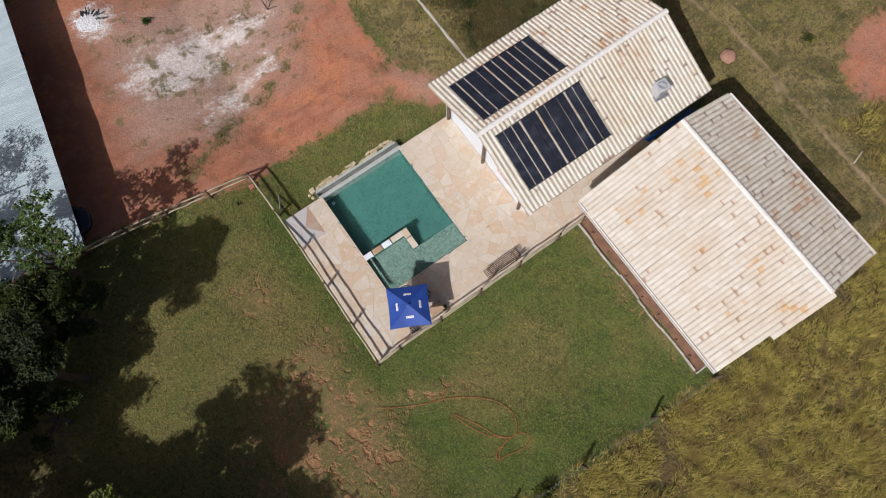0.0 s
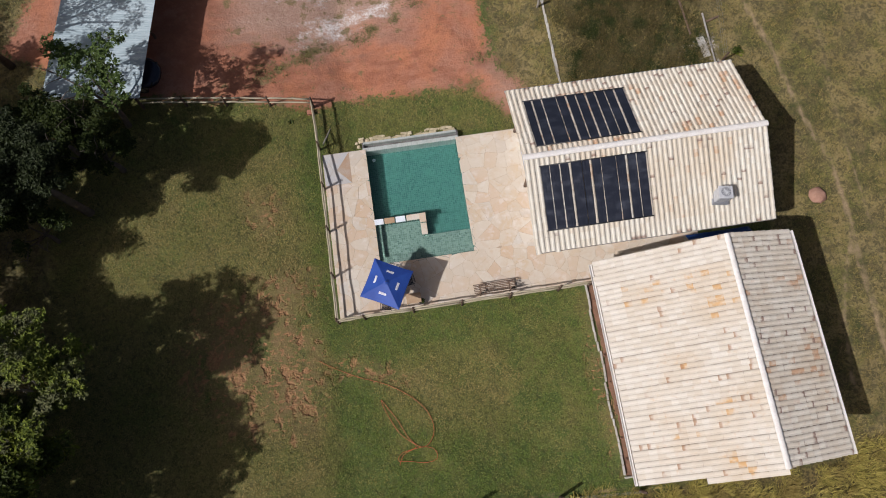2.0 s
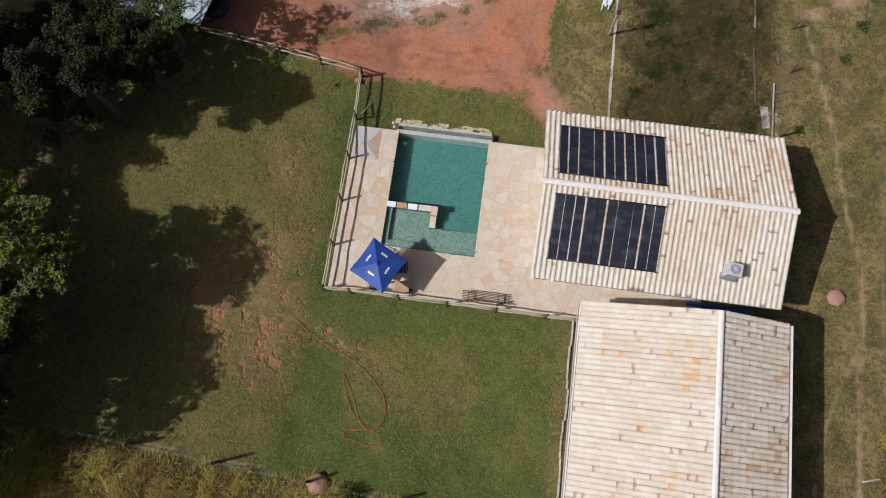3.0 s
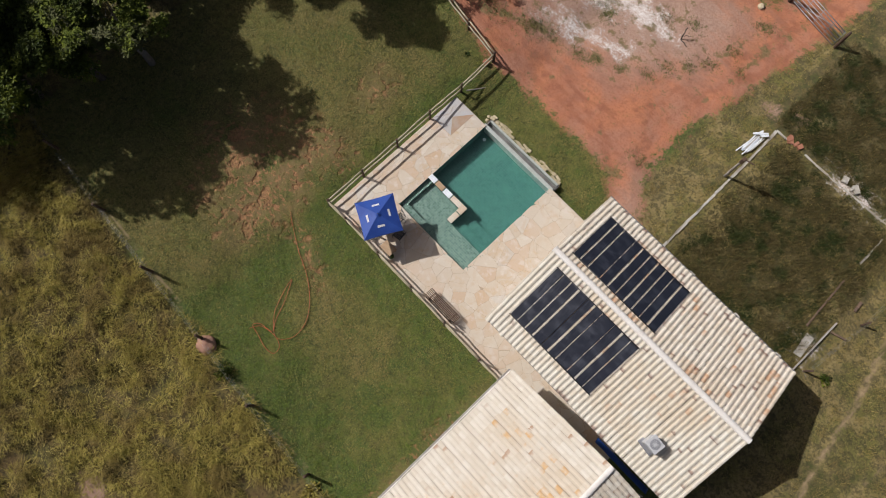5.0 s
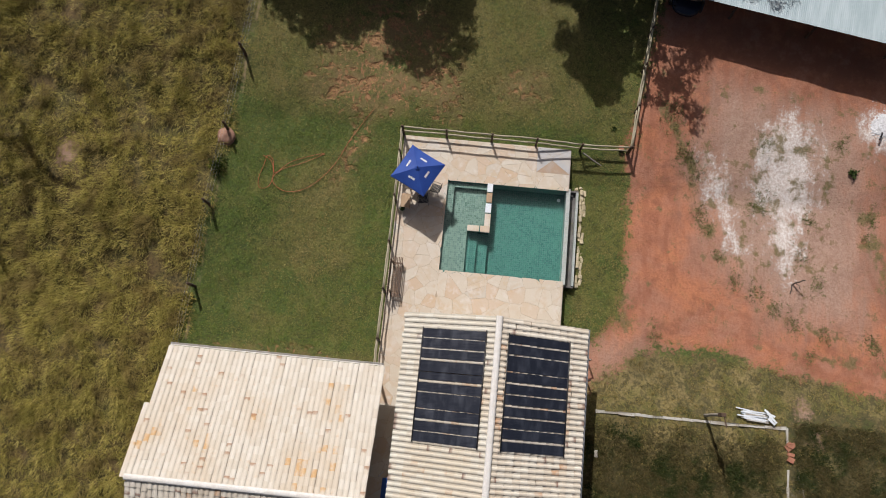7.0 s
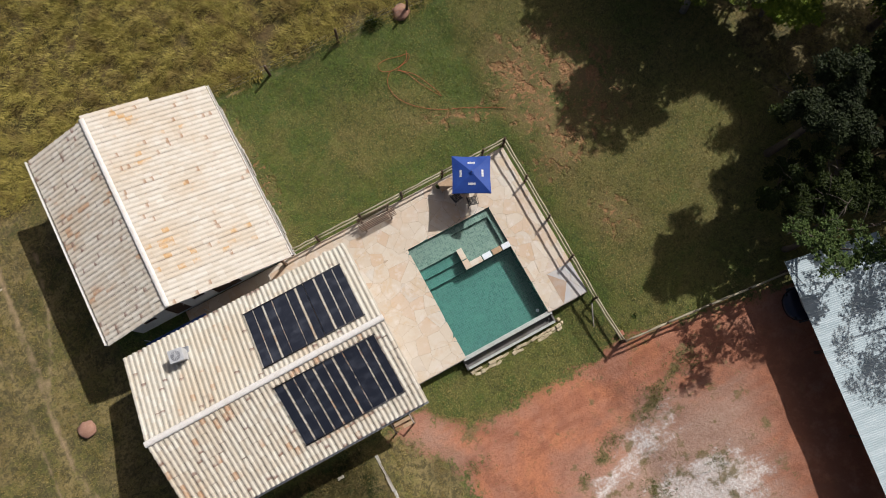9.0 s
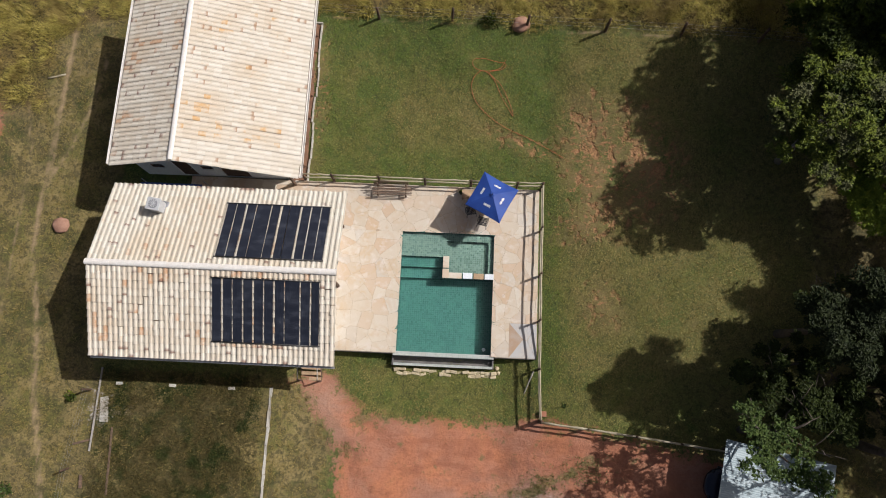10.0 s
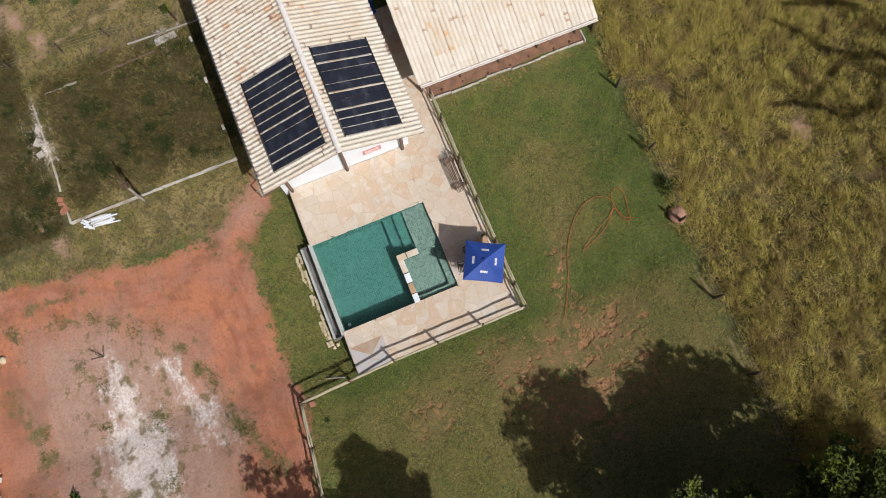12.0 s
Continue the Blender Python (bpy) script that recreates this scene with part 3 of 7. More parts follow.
    track = way_mask(x, y, [(20.7, 15.0), (21.46, 12.0), (22.08, 9.4), (22.45, 6.8), (22.9, 4.2), (23.4, 2.2), (23.55, 0.2), (23.4, -1.6), (23.35, -4.6), (23.1, -14.2), (24.0, -24.0)], 0.10)
    track = np.maximum(track, way_mask(x, y, [(23.4, -1.6), (22.5, -3.6), (21.7, -5.9), (21.2, -9.0)], 0.03))
    track = np.maximum(track, way_mask(x, y, [(25.5, 14.0), (24.6, 6.0), (24.4, -3.0), (25.3, -7.5)], 0.0))
    track = np.maximum(track, way_mask(x, y, [(9.8, FENCE_Y(9.8) + 0.1), (4, FENCE_Y(4) + 0.1), (-2, FENCE_Y(-2) + 0.1), (-11, FENCE_Y(-11) + 0.1)], 0.02))
    dry = np.where(pasture > 0, 0.75 - 0.75 * smooth01(0, 1.5, np.minimum(np.minimum(x - 10.8, 18.3 - x), np.minimum(y - 8, 16.8 - y))) * 0.95, dry)
    dry = np.where((x > 9.6) & (y > 17.0), 0.1, dry)
    ruts = np.full(np.shape(x), -1.0)
    for lane in ([(8.6, 8.2), (6.8, 10.4), (5.6, 13.0), (5.9, 16.5), (7.4, 20.0), (8.0, 23.5), (8.2, 40.0)], [(7.6, 8.2), (4.5, 10.3), (0.5, 11.2), (-4.0, 11.8), (-8.0, 13.5)], [(8.2, 21.0), (6.2, 17.0), (3.6, 12.4), (-1.0, 10.6), (-6.0, 11.0)]):
        for off in (-0.7, 0.7):
            ruts = np.maximum(ruts, way_mask(x, y, [(a + off * 0.7, b - off * 0.7) for a, b in lane], 0.14))
    return dict(field=field, spots=spots, brown=brown, ruts=ruts, pasture=pasture, earth=earth, dust=dust, sand=sand, bare=bare, weeds=weeds, track=track, dry=dry)


def build_ground():
    xs, ys = axis_steps(-24, 34, 0.25, 420), axis_steps(-28, 30, 0.25, 420)
    gx, gy = np.meshgrid(xs, ys)
    z = ground_z(gx, gy)
    # bank up against the deck's rim, hollow below deck and pool
    hollow = (gx > -1.7) & (gx < 9.0) & (gy > -1.8) & (gy < 5.5) | (gx > -0.1) & (gx < 4.8) & (gy > 5.0) & (gy < 6.4)
    z = np.where(hollow, -2.3, z)
    n, m = len(xs), len(ys)
    verts = np.stack([gx, gy, z], -1).reshape(-1, 3)
    i = np.arange(n * (m - 1)).reshape(m - 1, n)[:, :-1].ravel()
    faces = np.stack([i, i + 1, i + n + 1, i + n], -1)
    me = bpy.data.meshes.new("ground")
    me.from_pydata(verts.tolist(), [], faces.tolist())
    for name, v in land_masks(gx.ravel(), gy.ravel()).items():
        a = me.attributes.new(name, "FLOAT", "POINT")
        a.data.foreach_set("value", np.clip(v, -4, 4).astype(np.float32))
    me.materials.append(GROUND)
    me.shade_smooth()
    return tagged(new("ground", me), "grassy land with a red earth yard and dry pasture", "ground", kind="structure")


build_ground()


def grass(name, n, area, keep, length, width, material, label, seed, lean=0.7, tuft=5, wind=0.0, tone=None):
    """Many thin blades in tufts, joined."""
    rng = np.random.default_rng(seed)
    x, y = rng.uniform(area[0], area[1], n), rng.uniform(area[2], area[3], n)
    ok = keep(x, y, rng)
    x, y = x[ok], y[ok]
    k = len(x)
    size = np.repeat(rng.uniform(0.6, 1.25, k), tuft)
    bx, by = np.repeat(x, tuft) + rng.normal(0, 0.06, k * tuft), np.repeat(y, tuft) + rng.normal(0, 0.06, k * tuft)
    bz = ground_z(bx, by) - 0.01
    a = rng.uniform(0, 2 * np.pi, k * tuft)
    if wind:
        a = np.where(rng.random(k * tuft) < wind, 0.5 + np.repeat(np.sin(x * 0.35) + np.cos(y * 0.3 + x * 0.1), tuft) + rng.normal(0, 0.5, k * tuft), a)
    ln = length * size * rng.uniform(0.6, 1.2, k * tuft)
    out = ln * lean * rng.uniform(0.5, 1.2, k * tuft)
    up = np.sqrt(np.maximum(ln * ln - out * out, (0.25 * ln) ** 2))
    px, py = -np.sin(a) * width / 2 * size, np.cos(a) * width / 2 * size
    tip = np.stack([bx + out * np.cos(a), by + out * np.sin(a), bz + up], -1)
    l = np.stack([bx + px, by + py, bz], -1)
    r = np.stack([bx - px, by - py, bz], -1)
    verts = np.stack([l, r, tip], 1).reshape(-1, 3)
    me = bpy.data.meshes.new(name)
    me.from_pydata(verts.tolist(), [], np.arange(len(verts)).reshape(-1, 3).tolist())
    me.materials.append(material)
    if tone:
        me.attributes.new("dry", "FLOAT", "POINT").data.foreach_set("value", np.repeat(tone(bx, by), 3).astype(np.float32))
    return tagged(new(name, me), label, "grass", kind="stuff")


def patches(x, y, size, seed):
    """Soft uneven patches, 0 to 1, about so large."""
    a = 2 * np.pi / size
    u = np.sin(a * (0.9 * x + 0.3 * y) + 1.7 * np.sin(a * 0.53 * y + seed) + seed) * np.sin(a * (0.8 * y - 0.25 * x) + 1.9 * np.sin(a * 0.47 * x + 2 * seed))
    v = np.sin(a * 2.3 * (0.7 * x - 0.6 * y) + 2.0 * np.sin(a * 0.9 * x) + 3 * seed) * np.sin(a * 2.1 * (0.6 * x + 0.8 * y) + 1.6 * np.sin(a * 1.1 * y))
    return 0.5 + 0.34 * u + 0.16 * v


def lawn_tone(x, y):
    d = land_masks(x, y)
    return np.clip(0.20 + 0.72 * d["dry"] + 0.25 * d["bare"] + 0.75 * (patches(x, y, 3.1, 1.0) - 0.5) + 0.45 * (patches(x, y, 0.9, 4.0) - 0.5), 0, 1)


def in_field(x, y, rng):
    d = land_masks(x, y)
    thin = 0.5 + 0.5 * np.sin(2.3 * x + 2.4 * np.sin(0.9 * y)) * np.sin(2.0 * y + 2.1 * np.sin(1.1 * x))
    thin = thin * (0.55 + 0.45 * np.sin(0.9 * x + 2 * np.sin(0.5 * y)) * np.sin(0.8 * y + 1.3 * np.sin(0.6 * x)))
    return (d["field"] > rng.uniform(-0.3, 0.5, x.shape)) & (np.maximum(d["earth"], d["spots"]) < 0) & (rng.random(x.shape) < 0.16 + 0.95 * thin)


def in_lawn(x, y, rng):
    d = land_masks(x, y)
    built = (x > -2.35) & (x < 18.3) & (y > -2.4) & (y < 6.25) | (x > 9.4) & (x < 18.4) & (y > -11.6) & (y < 0)
    return (np.maximum(np.maximum(d["field"], d["earth"]), np.maximum(d["pasture"], d["track"])) < -0.1) & (d["bare"] < rng.uniform(0.1, 1.2, x.shape)) & ~built


def in_pasture(x, y, rng):
    d = land_masks(x, y)
    built = (x > 7) & (x < 18.3) & (y > -2.4) & (y < 6.6)
    clump = 0.5 + 0.5 * np.sin(1.7 * x + 2 * np.sin(0.8 * y)) * np.sin(1.5 * y + 1.3 * np.sin(1.1 * x))
    clump = clump * np.where(d["dry"] < 0.4, 0.3, 1.0)
    clump = np.where((x > 10.2) & (y > 17.4), clump - 0.25, clump)
    return (((d["pasture"] > 0) & (d["field"] < 0) & (d["earth"] < -0.1) & (d["track"] < -0.16)) & ~built & (rng.random(x.shape) < 0.25 + 0.75 * clump)) | ((d["weeds"] > 0.8) & (rng.random(x.shape) < 0.25))


def tussocks(n, area, seed):
    """Tall dry grass in humped tussocks: blades fan out from each crown."""
    rng = np.random.default_rng(seed)
    x, y = rng.uniform(area[0], area[1], n), rng.uniform(area[2], area[3], n)
    ok = in_field(x, y, rng)
    x, y = x[ok], y[ok]
    k, per = len(x), 72
    r = np.repeat(rng.uniform(0.22, 0.55, k), per)
    m = k * per
    q, a = np.sqrt(rng.random(m)), rng.uniform(0, 2 * np.pi, m)
    bx, by = np.repeat(x, per) + r * q * np.cos(a), np.repeat(y, per) + r * q * np.sin(a)
    bz = ground_z(bx, by) - 0.02 + 0.95 * r * (1 - q * q) * rng.uniform(0.4, 1.0, m)
    lie = np.repeat(0.6 * np.sin(0.35 * x + 0.2 * y) + 0.4, per)
    a = a + rng.normal(0, 0.7, m)
    dx, dy = 0.7 * np.cos(a) * (0.3 + q) + 0.5 * np.cos(lie), 0.7 * np.sin(a) * (0.3 + q) + 0.5 * np.sin(lie)
    h = np.hypot(dx, dy) + 1e-6
    dx, dy = dx / h, dy / h
    ln = (0.20 + 0.46 * r) * rng.uniform(0.5, 1.25, m)
    out = ln * np.clip(0.45 + 0.5 * q + rng.normal(0, 0.15, m), 0.2, 0.97)
    up = np.sqrt(ln * ln - out * out)
    w = rng.uniform(0.005, 0.013, m)
    l = np.stack([bx - dy * w, by + dx * w, bz], -1)
    t = np.stack([bx + dy * w, by - dx * w, bz], -1)
    tip = np.stack([bx + dx * out, by + dy * out, bz + up], -1)
    verts = np.stack([l, t, tip], 1).reshape(-1, 3)
    me = bpy.data.meshes.new("tall_grass")
    me.from_pydata(verts.tolist(), [], np.arange(len(verts)).reshape(-1, 3).tolist())
    me.materials.append(BLADE_FIELD)
    return tagged(new("tall_grass", me), "tall dry yellow-green pasture grass in humped tussocks", "grass", kind="stuff")


tussocks(22000, (-24, 34, -27, -5), 3)
grass("lawn_grass", 170000, (-16, 20, -12, 10), in_lawn, 0.13, 0.022, BLADE_LAWN, "short mown lawn grass with worn patches", 4, 0.92, 3, tone=lawn_tone)


def in_plot(x, y, rng):
    clump = 0.5 + 0.5 * np.sin(2.1 * x + 2 * np.sin(1.1 * y)) * np.sin(1.9 * y + 1.3 * np.sin(1.4 * x))
    inside = (x > 10.85) & (x < 19.0) & (y > 7.3) & (y < 16.9) & ~((x < 18.3) & (y < 7.6))
    beyond = (x > 10.2) & (y > 17.4) & (land_masks(x, y)["spots"] < 0)
    return beyond & (rng.random(x.shape) < 0.2 + 0.8 * clump) | inside & (rng.random(x.shape) < (0.25 + 0.75 * clump) * smooth01(0.0, 1.3, np.minimum(np.minimum(x - 10.7, 19.4 - x), np.minimum(17.4 - y, y - 6.6)) + rng.uniform(-0.5, 0.5, x.shape)))


grass("plot_grass", 62000, (10.0, 22.0, 7.2, 24.0), in_plot, 0.24, 0.022, BLADE_PLOT, "rank brown and dark green grass round the old footings", 6, 0.85, 5)
grass("pasture_grass", 120000, (-20, 33, -12, 30), in_pasture, 0.21, 0.017, BLADE_PAST, "low rough pasture grass and weeds", 5, 0.88, 6)

# ---------------------------------------------------------------- deck and pool
DX0, DX1, DY0, DY1 = -2.22, 7.75, -2.35, 6.16      # the deck's rim
PX0, PX1, PY0, PY1 = 0.0, 4.60, 0.1, 6.07          # the pool's inner rim
DEEP = -0.88                                       # its floor
TOP = -0.0085                                      # bed under the paving


def build_deck():
    d = thing("pool_deck", (2, -1, 0), "deck of pale crazy-paved quartzite round a pool", "deck", kind="structure")
    bm = bmesh.new()
    box(bm, DX0, PX0 - 0.15, DY0, DY1, -1.6, TOP)
    box(bm, PX0 - 0.15, PX1 + 0.15, DY0, PY0 - 0.15, -1.6, TOP)
    box(bm, PX1 + 0.15, DX1, DY0, DY1, -1.6, TOP)
    box(bm, DX1, 15.6, DY0, -0.42, -1.6, TOP)
    part("base", bm, [GROUT], d)
    bm = bmesh.new()
    box(bm, DX0, PX0 - 0.2, DY1 + 0.003, DY1 + 0.023, -1.6, -0.03)
    box(bm, PX1 + 0.2, 7.7, DY1 + 0.003, DY1 + 0.023, -1.6, -0.03)
    part("retaining_face", bm, CONCRETE, d, "stained concrete face below the deck rim")
    return d


deck = build_deck()


def build_pool():
    p = thing("swimming_pool", (2.3, 3, 0), "rectangular green-tiled pool with infinity edge and steps", "pool", kind="structure")
    w = 0.15
    bm = bmesh.new()
    box(bm, PX0 - w, PX1 + w, PY0 - w, PY1 + 0.2, -1.5, DEEP)                  # floor
    part("floor", bm, POOL, p)
    bm = bmesh.new()
    box(bm, PX0 - w, PX0, PY0 - w, PY1, DEEP, -0.006)
    part("side_wall", bm, POOL, p)
    bm = bmesh.new()
    box(bm, PX1, PX1 + w, PY0 - w, PY1, DEEP, -0.006)
    part("side_wall", bm, POOL, p)
    bm = bmesh.new()
    box(bm, PX0, PX1, PY0 - w, PY0, DEEP, -0.006)
    part("end_wall", bm, POOL, p)
    bm = bmesh.new()
    box(bm, PX0 - w, PX1 + w, PY1, PY1 + 0.2, DEEP, -0.07)
    part("overflow_wall", bm, EDGE_TILE, p, "pale tiled overflow edge")
    # shelf, steps and the small basin
    bm = bmesh.new()
    box(bm, 2.36, PX1, PY0, 1.30, DEEP, -0.22)
    part("shelf", bm, SHALLOW, p)
    for y0, y1, z in ((1.30, 1.82, -0.42), (1.82, 2.36, -0.62)):
        bm = bmesh.new()
        box(bm, 2.50, PX1, y0, y1, DEEP, z)
        part("step", bm, POOL, p)
    bm = bmesh.new()
    box(bm, PX0, 2.36, PY0, 2.12, DEEP, -0.44)
    part("basin_floor", bm, SHALLOW, p)
    bm = bmesh.new()
    box(bm, PX0, PX0 + 0.26, PY0, 2.12, -0.44, -0.20)
    box(bm, PX0 + 0.26, 2.36, PY0, PY0 + 0.36, -0.44, -0.20)
    part("basin_bench", bm, SHALLOW, p)
    bm = bmesh.new()
    box(bm, PX0, 2.50, 2.12, 2.36, DEEP, -0.03)
    box(bm, 2.22, 2.50, 1.30, 2.12, DEEP, -0.03)
    part("divider", bm, POOL, p)
    rng = random.Random(7)
    caps = [(-0.02, 0.42, 2.10, 2.38, WALL), (0.47, 0.97, 2.10, 2.38, PALE_WOOD), (1.03, 1.50, 2.09, 2.38, WALL), (1.56, 2.2, 2.10, 2.39, STONE), (2.2, 2.52, 1.92, 2.39, STONE), (2.21, 2.51, 1.28, 1.87, STONE)]
    for x0, x1, y0, y1, m in caps:
        bm = bmesh.new()
        box(bm, x0, x1, y0, y1, -0.03, 0.035 + rng.uniform(0, 0.01), 0.008)
        part("capstone", bm, m, p)
    # catch channel
    bm = bmesh.new()
    box(bm, PX0 - 0.1, PX1 + 0.12, PY1 + 0.2, PY1 + 0.54, -1.3, -0.66)
    part("channel_floor", bm, PLASTER, p, "stained dark channel floor")
    bm = bmesh.new()
    box(bm, PX0 - 0.1, PX1 + 0.12, PY1 + 0.54, PY1 + 0.66, -1.3, -0.36, 0.008)
    part("channel_wall", bm, EDGE_TILE, p, "pale tiled outer wall of the channel")
    for x0, x1 in ((PX1 + 0.12, PX1 + 0.2), (PX0 - 0.18, PX0 - 0.1)):
        bm = bmesh.new()
        box(bm, x0, x1, PY1 + 0.06, PY1 + 0.66, -1.3, -0.42)
        part("channel_end", bm, PLASTER, p)
    bm = bmesh.new()
    box(bm, PX0 + 0.02, PX0 + 0.12, PY1 + 0.3, PY1 + 0.4, -0.66, -0.5, 0.01)
    part("drain", bm, BLACK, p)
    bm = bmesh.new()
    tube(bm, [(0.32, 5.78, DEEP), (0.32, 5.78, DEEP + 0.03)], 0.09, 12)
    part("drain", bm, WALL, p, "round white pool drain")
    # water
    bm = bmesh.new()
    bmesh.ops.create_grid(bm, x_segments=1, y_segments=1, size=0.5)
    for v in bm.verts:
        v.co = Vector((PX0 + (v.co.x + 0.5) * (PX1 - PX0), PY0 + (v.co.y + 0.5) * (PY1 - PY0), -0.085))
    water = part("water", bm, WATER, p, "clear still green water")
    water.visible_shadow = False
    return p


pool = build_pool()


# ---------------------------------------------------------------- roof tiles
PITCH, ROW = 0.232, 0.345


def tile_points():
    """The section of one roll tile: a flat pan and a round roll."""
    pts = [(-0.120, 0.010), (-0.040, 0.000)]
    for i in range(6):
        a = math.pi * (1 - i / 5)
        pts.append((0.038 + 0.078 * math.cos(a), 0.006 + 0.052 * math.sin(a)))
    return pts


def tile_rows():
    """Vertices and faces of a tile; its lower end points along +y."""
    pts = tile_points()
    verts, faces = [], []
    for y, zo, k in ((-0.03, -0.012, 0.93), (ROW + 0.035, 0.014, 1.0)):
        verts += [(x * k, y, z * k + zo) for x, z in pts]
    verts += [(x, ROW + 0.035, z - 0.012) for x, z in pts]
    n = len(pts)
    for r in range(2):
        for i in range(n - 1):
            faces.append((r * n + i, r * n + i + 1, (r + 1) * n + i + 1, (r + 1) * n + i))
    return verts, faces


TILE_V, TILE_F = tile_rows()
TILE_FLAT = [(x, y, z * 0.46) for x, y, z in TILE_V]
TILE_STEP = [(x * (1.03 if y > 0.1 else 0.92), y, z * (0.90 if y > 0.1 else 0.80) + (0.008 if y > 0.1 else -0.006)) for x, y, z in TILE_V]
TILE_LOW = [(x * (1.03 if y > 0.1 else 0.90), y, z * (0.52 if y > 0.1 else 0.46) + (0.006 if y > 0.1 else -0.004)) for x, y, z in TILE_V]


def tile_mesh(name, material, shape):
    me = bpy.data.meshes.new(name)
    me.from_pydata(shape, [], TILE_F)
    mark_down(me, 1)
    me.materials.append(material)
    return me


def mark_down(me, count):
    """How far down its tile each corner lies."""
    n = len(TILE_V) // 3
    a = me.attributes.new("down", "FLOAT", "POINT")
    a.data.foreach_set("value", ([0.0] * n + [1.0] * (2 * n)) * count)


def roof_slope(parent, origin, along, down, cols, rows, material, seed, near, slip=0.1, slipped=lambda i, j: True, extra=0, shape=TILE_V, loose=0.10, row=ROW):
    """Lays tiles: origin at the ridge's start, along the ridge, down the slope. near(i, j) picks single pieces."""
    rng = random.Random(seed)
    along, down = Vector(along).normalized(), Vector(down).normalized()
    up = along.cross(down)
    if up.z < 0:
        up = -up
    base = Matrix((along, down, up)).transposed().to_4x4()
    me = tile_mesh("tile", material, shape)
    verts, faces, nv = [], [], len(TILE_V)
    for i in range(-1 if extra else 0, cols):
        wob = rng.uniform(-0.008, 0.008)
        for j in range(rows if i >= 0 else extra):
            p = Vector(origin) + along * ((i + 0.5) * PITCH + wob) + down * (j * row) + up * (0.02 + rng.uniform(0, 0.008))
            off = slip * rng.uniform(0.5, 1.0) if slipped(i, j) and rng.random() < loose else 0.0
            p = p + down * off
            tip = rng.uniform(0.015, 0.05) if off else abs(rng.gauss(0, 0.012))
            turn = Matrix.Rotation(rng.gauss(0, 0.012 if not off else 0.035), 4, "Z") @ Matrix.Rotation(tip, 4, "X")
            m = Matrix.Translation(p) @ base @ turn
            if near(i, j):
                ob = new("tile", me)
                ob.matrix_basis = m
                hang(ob, parent)
            else:
                k = len(verts)
                verts += [m @ Vector(v) for v in shape]
                faces += [tuple(k + a for a in f) for f in TILE_F]
    mm = bpy.data.meshes.new("roof_tiles")
    mm.from_pydata(verts, [], faces)
    mark_down(mm, len(verts) // nv)
    mm.materials.append(material)
    ob = new("roof_tiles", mm)
    hang(ob, parent)
    return tagged(ob, kind="stuff")


def ridge_caps(parent, a, b, width, material, seed, step=0.36):
    """A row of half-round caps bedded along a ridge."""
    rng = random.Random(seed)
    a, b = Vector(a), Vector(b)
    d = (b - a).normalized()
    s = d.cross(Vector((0, 0, 1)))
    n = max(1, round((b - a).length / step))
    for i in range(n):
        bm = bmesh.new()
        rings = []
        for k, q in ((i, 1.0), (i + 1.12, 0.9)):
            p = a + (b - a) * min(k / n, 1.003)
            rings.append([bm.verts.new(p + s * (width * q * math.cos(t)) + Vector((0, 0, width * 0.62 * q * math.sin(t) + rng.uniform(0, 0.008) - 0.03)))
                          for t in (math.pi * h / 8 for h in range(9))])
        for h in range(8):
            bm.faces.new((rings[0][h], rings[0][h + 1], rings[1][h + 1], rings[1][h]))
        for r in rings:
            bm.faces.new(r)
        part("ridge_tile", bm, material, parent)


def slab(bm, quad, thick):
    """A sloping slab from its four upper corners."""
    top = [bm.verts.new(q) for q in quad]
    low = [bm.verts.new(Vector(q) - Vector((0, 0, thick))) for q in quad]
    bm.faces.new(top)
    bm.faces.new(low[::-1])
    for i in range(4):
        j = (i + 1) % 4
        bm.faces.new((top[i], low[i], low[j], top[j]))
    return bm


def gable_wall(bm, x0, x1, prof, z0):
    """A wall between x0 and x1 whose top follows prof, points (y, z)."""
    ends = []
    for x in (x0, x1):
        ends.append([bm.verts.new((x, y, z)) for y, z in prof] + [bm.verts.new((x, prof[-1][0], z0)), bm.verts.new((x, prof[0][0], z0))])
    n = len(ends[0])
    bm.faces.new(ends[0])
    bm.faces.new(ends[1][::-1])
    for i in range(n):
        j = (i + 1) % n
        bm.faces.new((ends[0][i], ends[1][i], ends[1][j], ends[0][j]))
    return bm


# ---------------------------------------------------------------- the pool house
HX0, HX1, HYS, HYN, HYR = 7.12, 18.23, -1.06, 7.06, 3.02
HZE, HZR = 2.41, 3.88


def h_roof(y):
    return HZE + (HZR - HZE) * ((y - HYS) / (HYR - HYS) if y < HYR else (HYN - y) / (HYN - HYR))


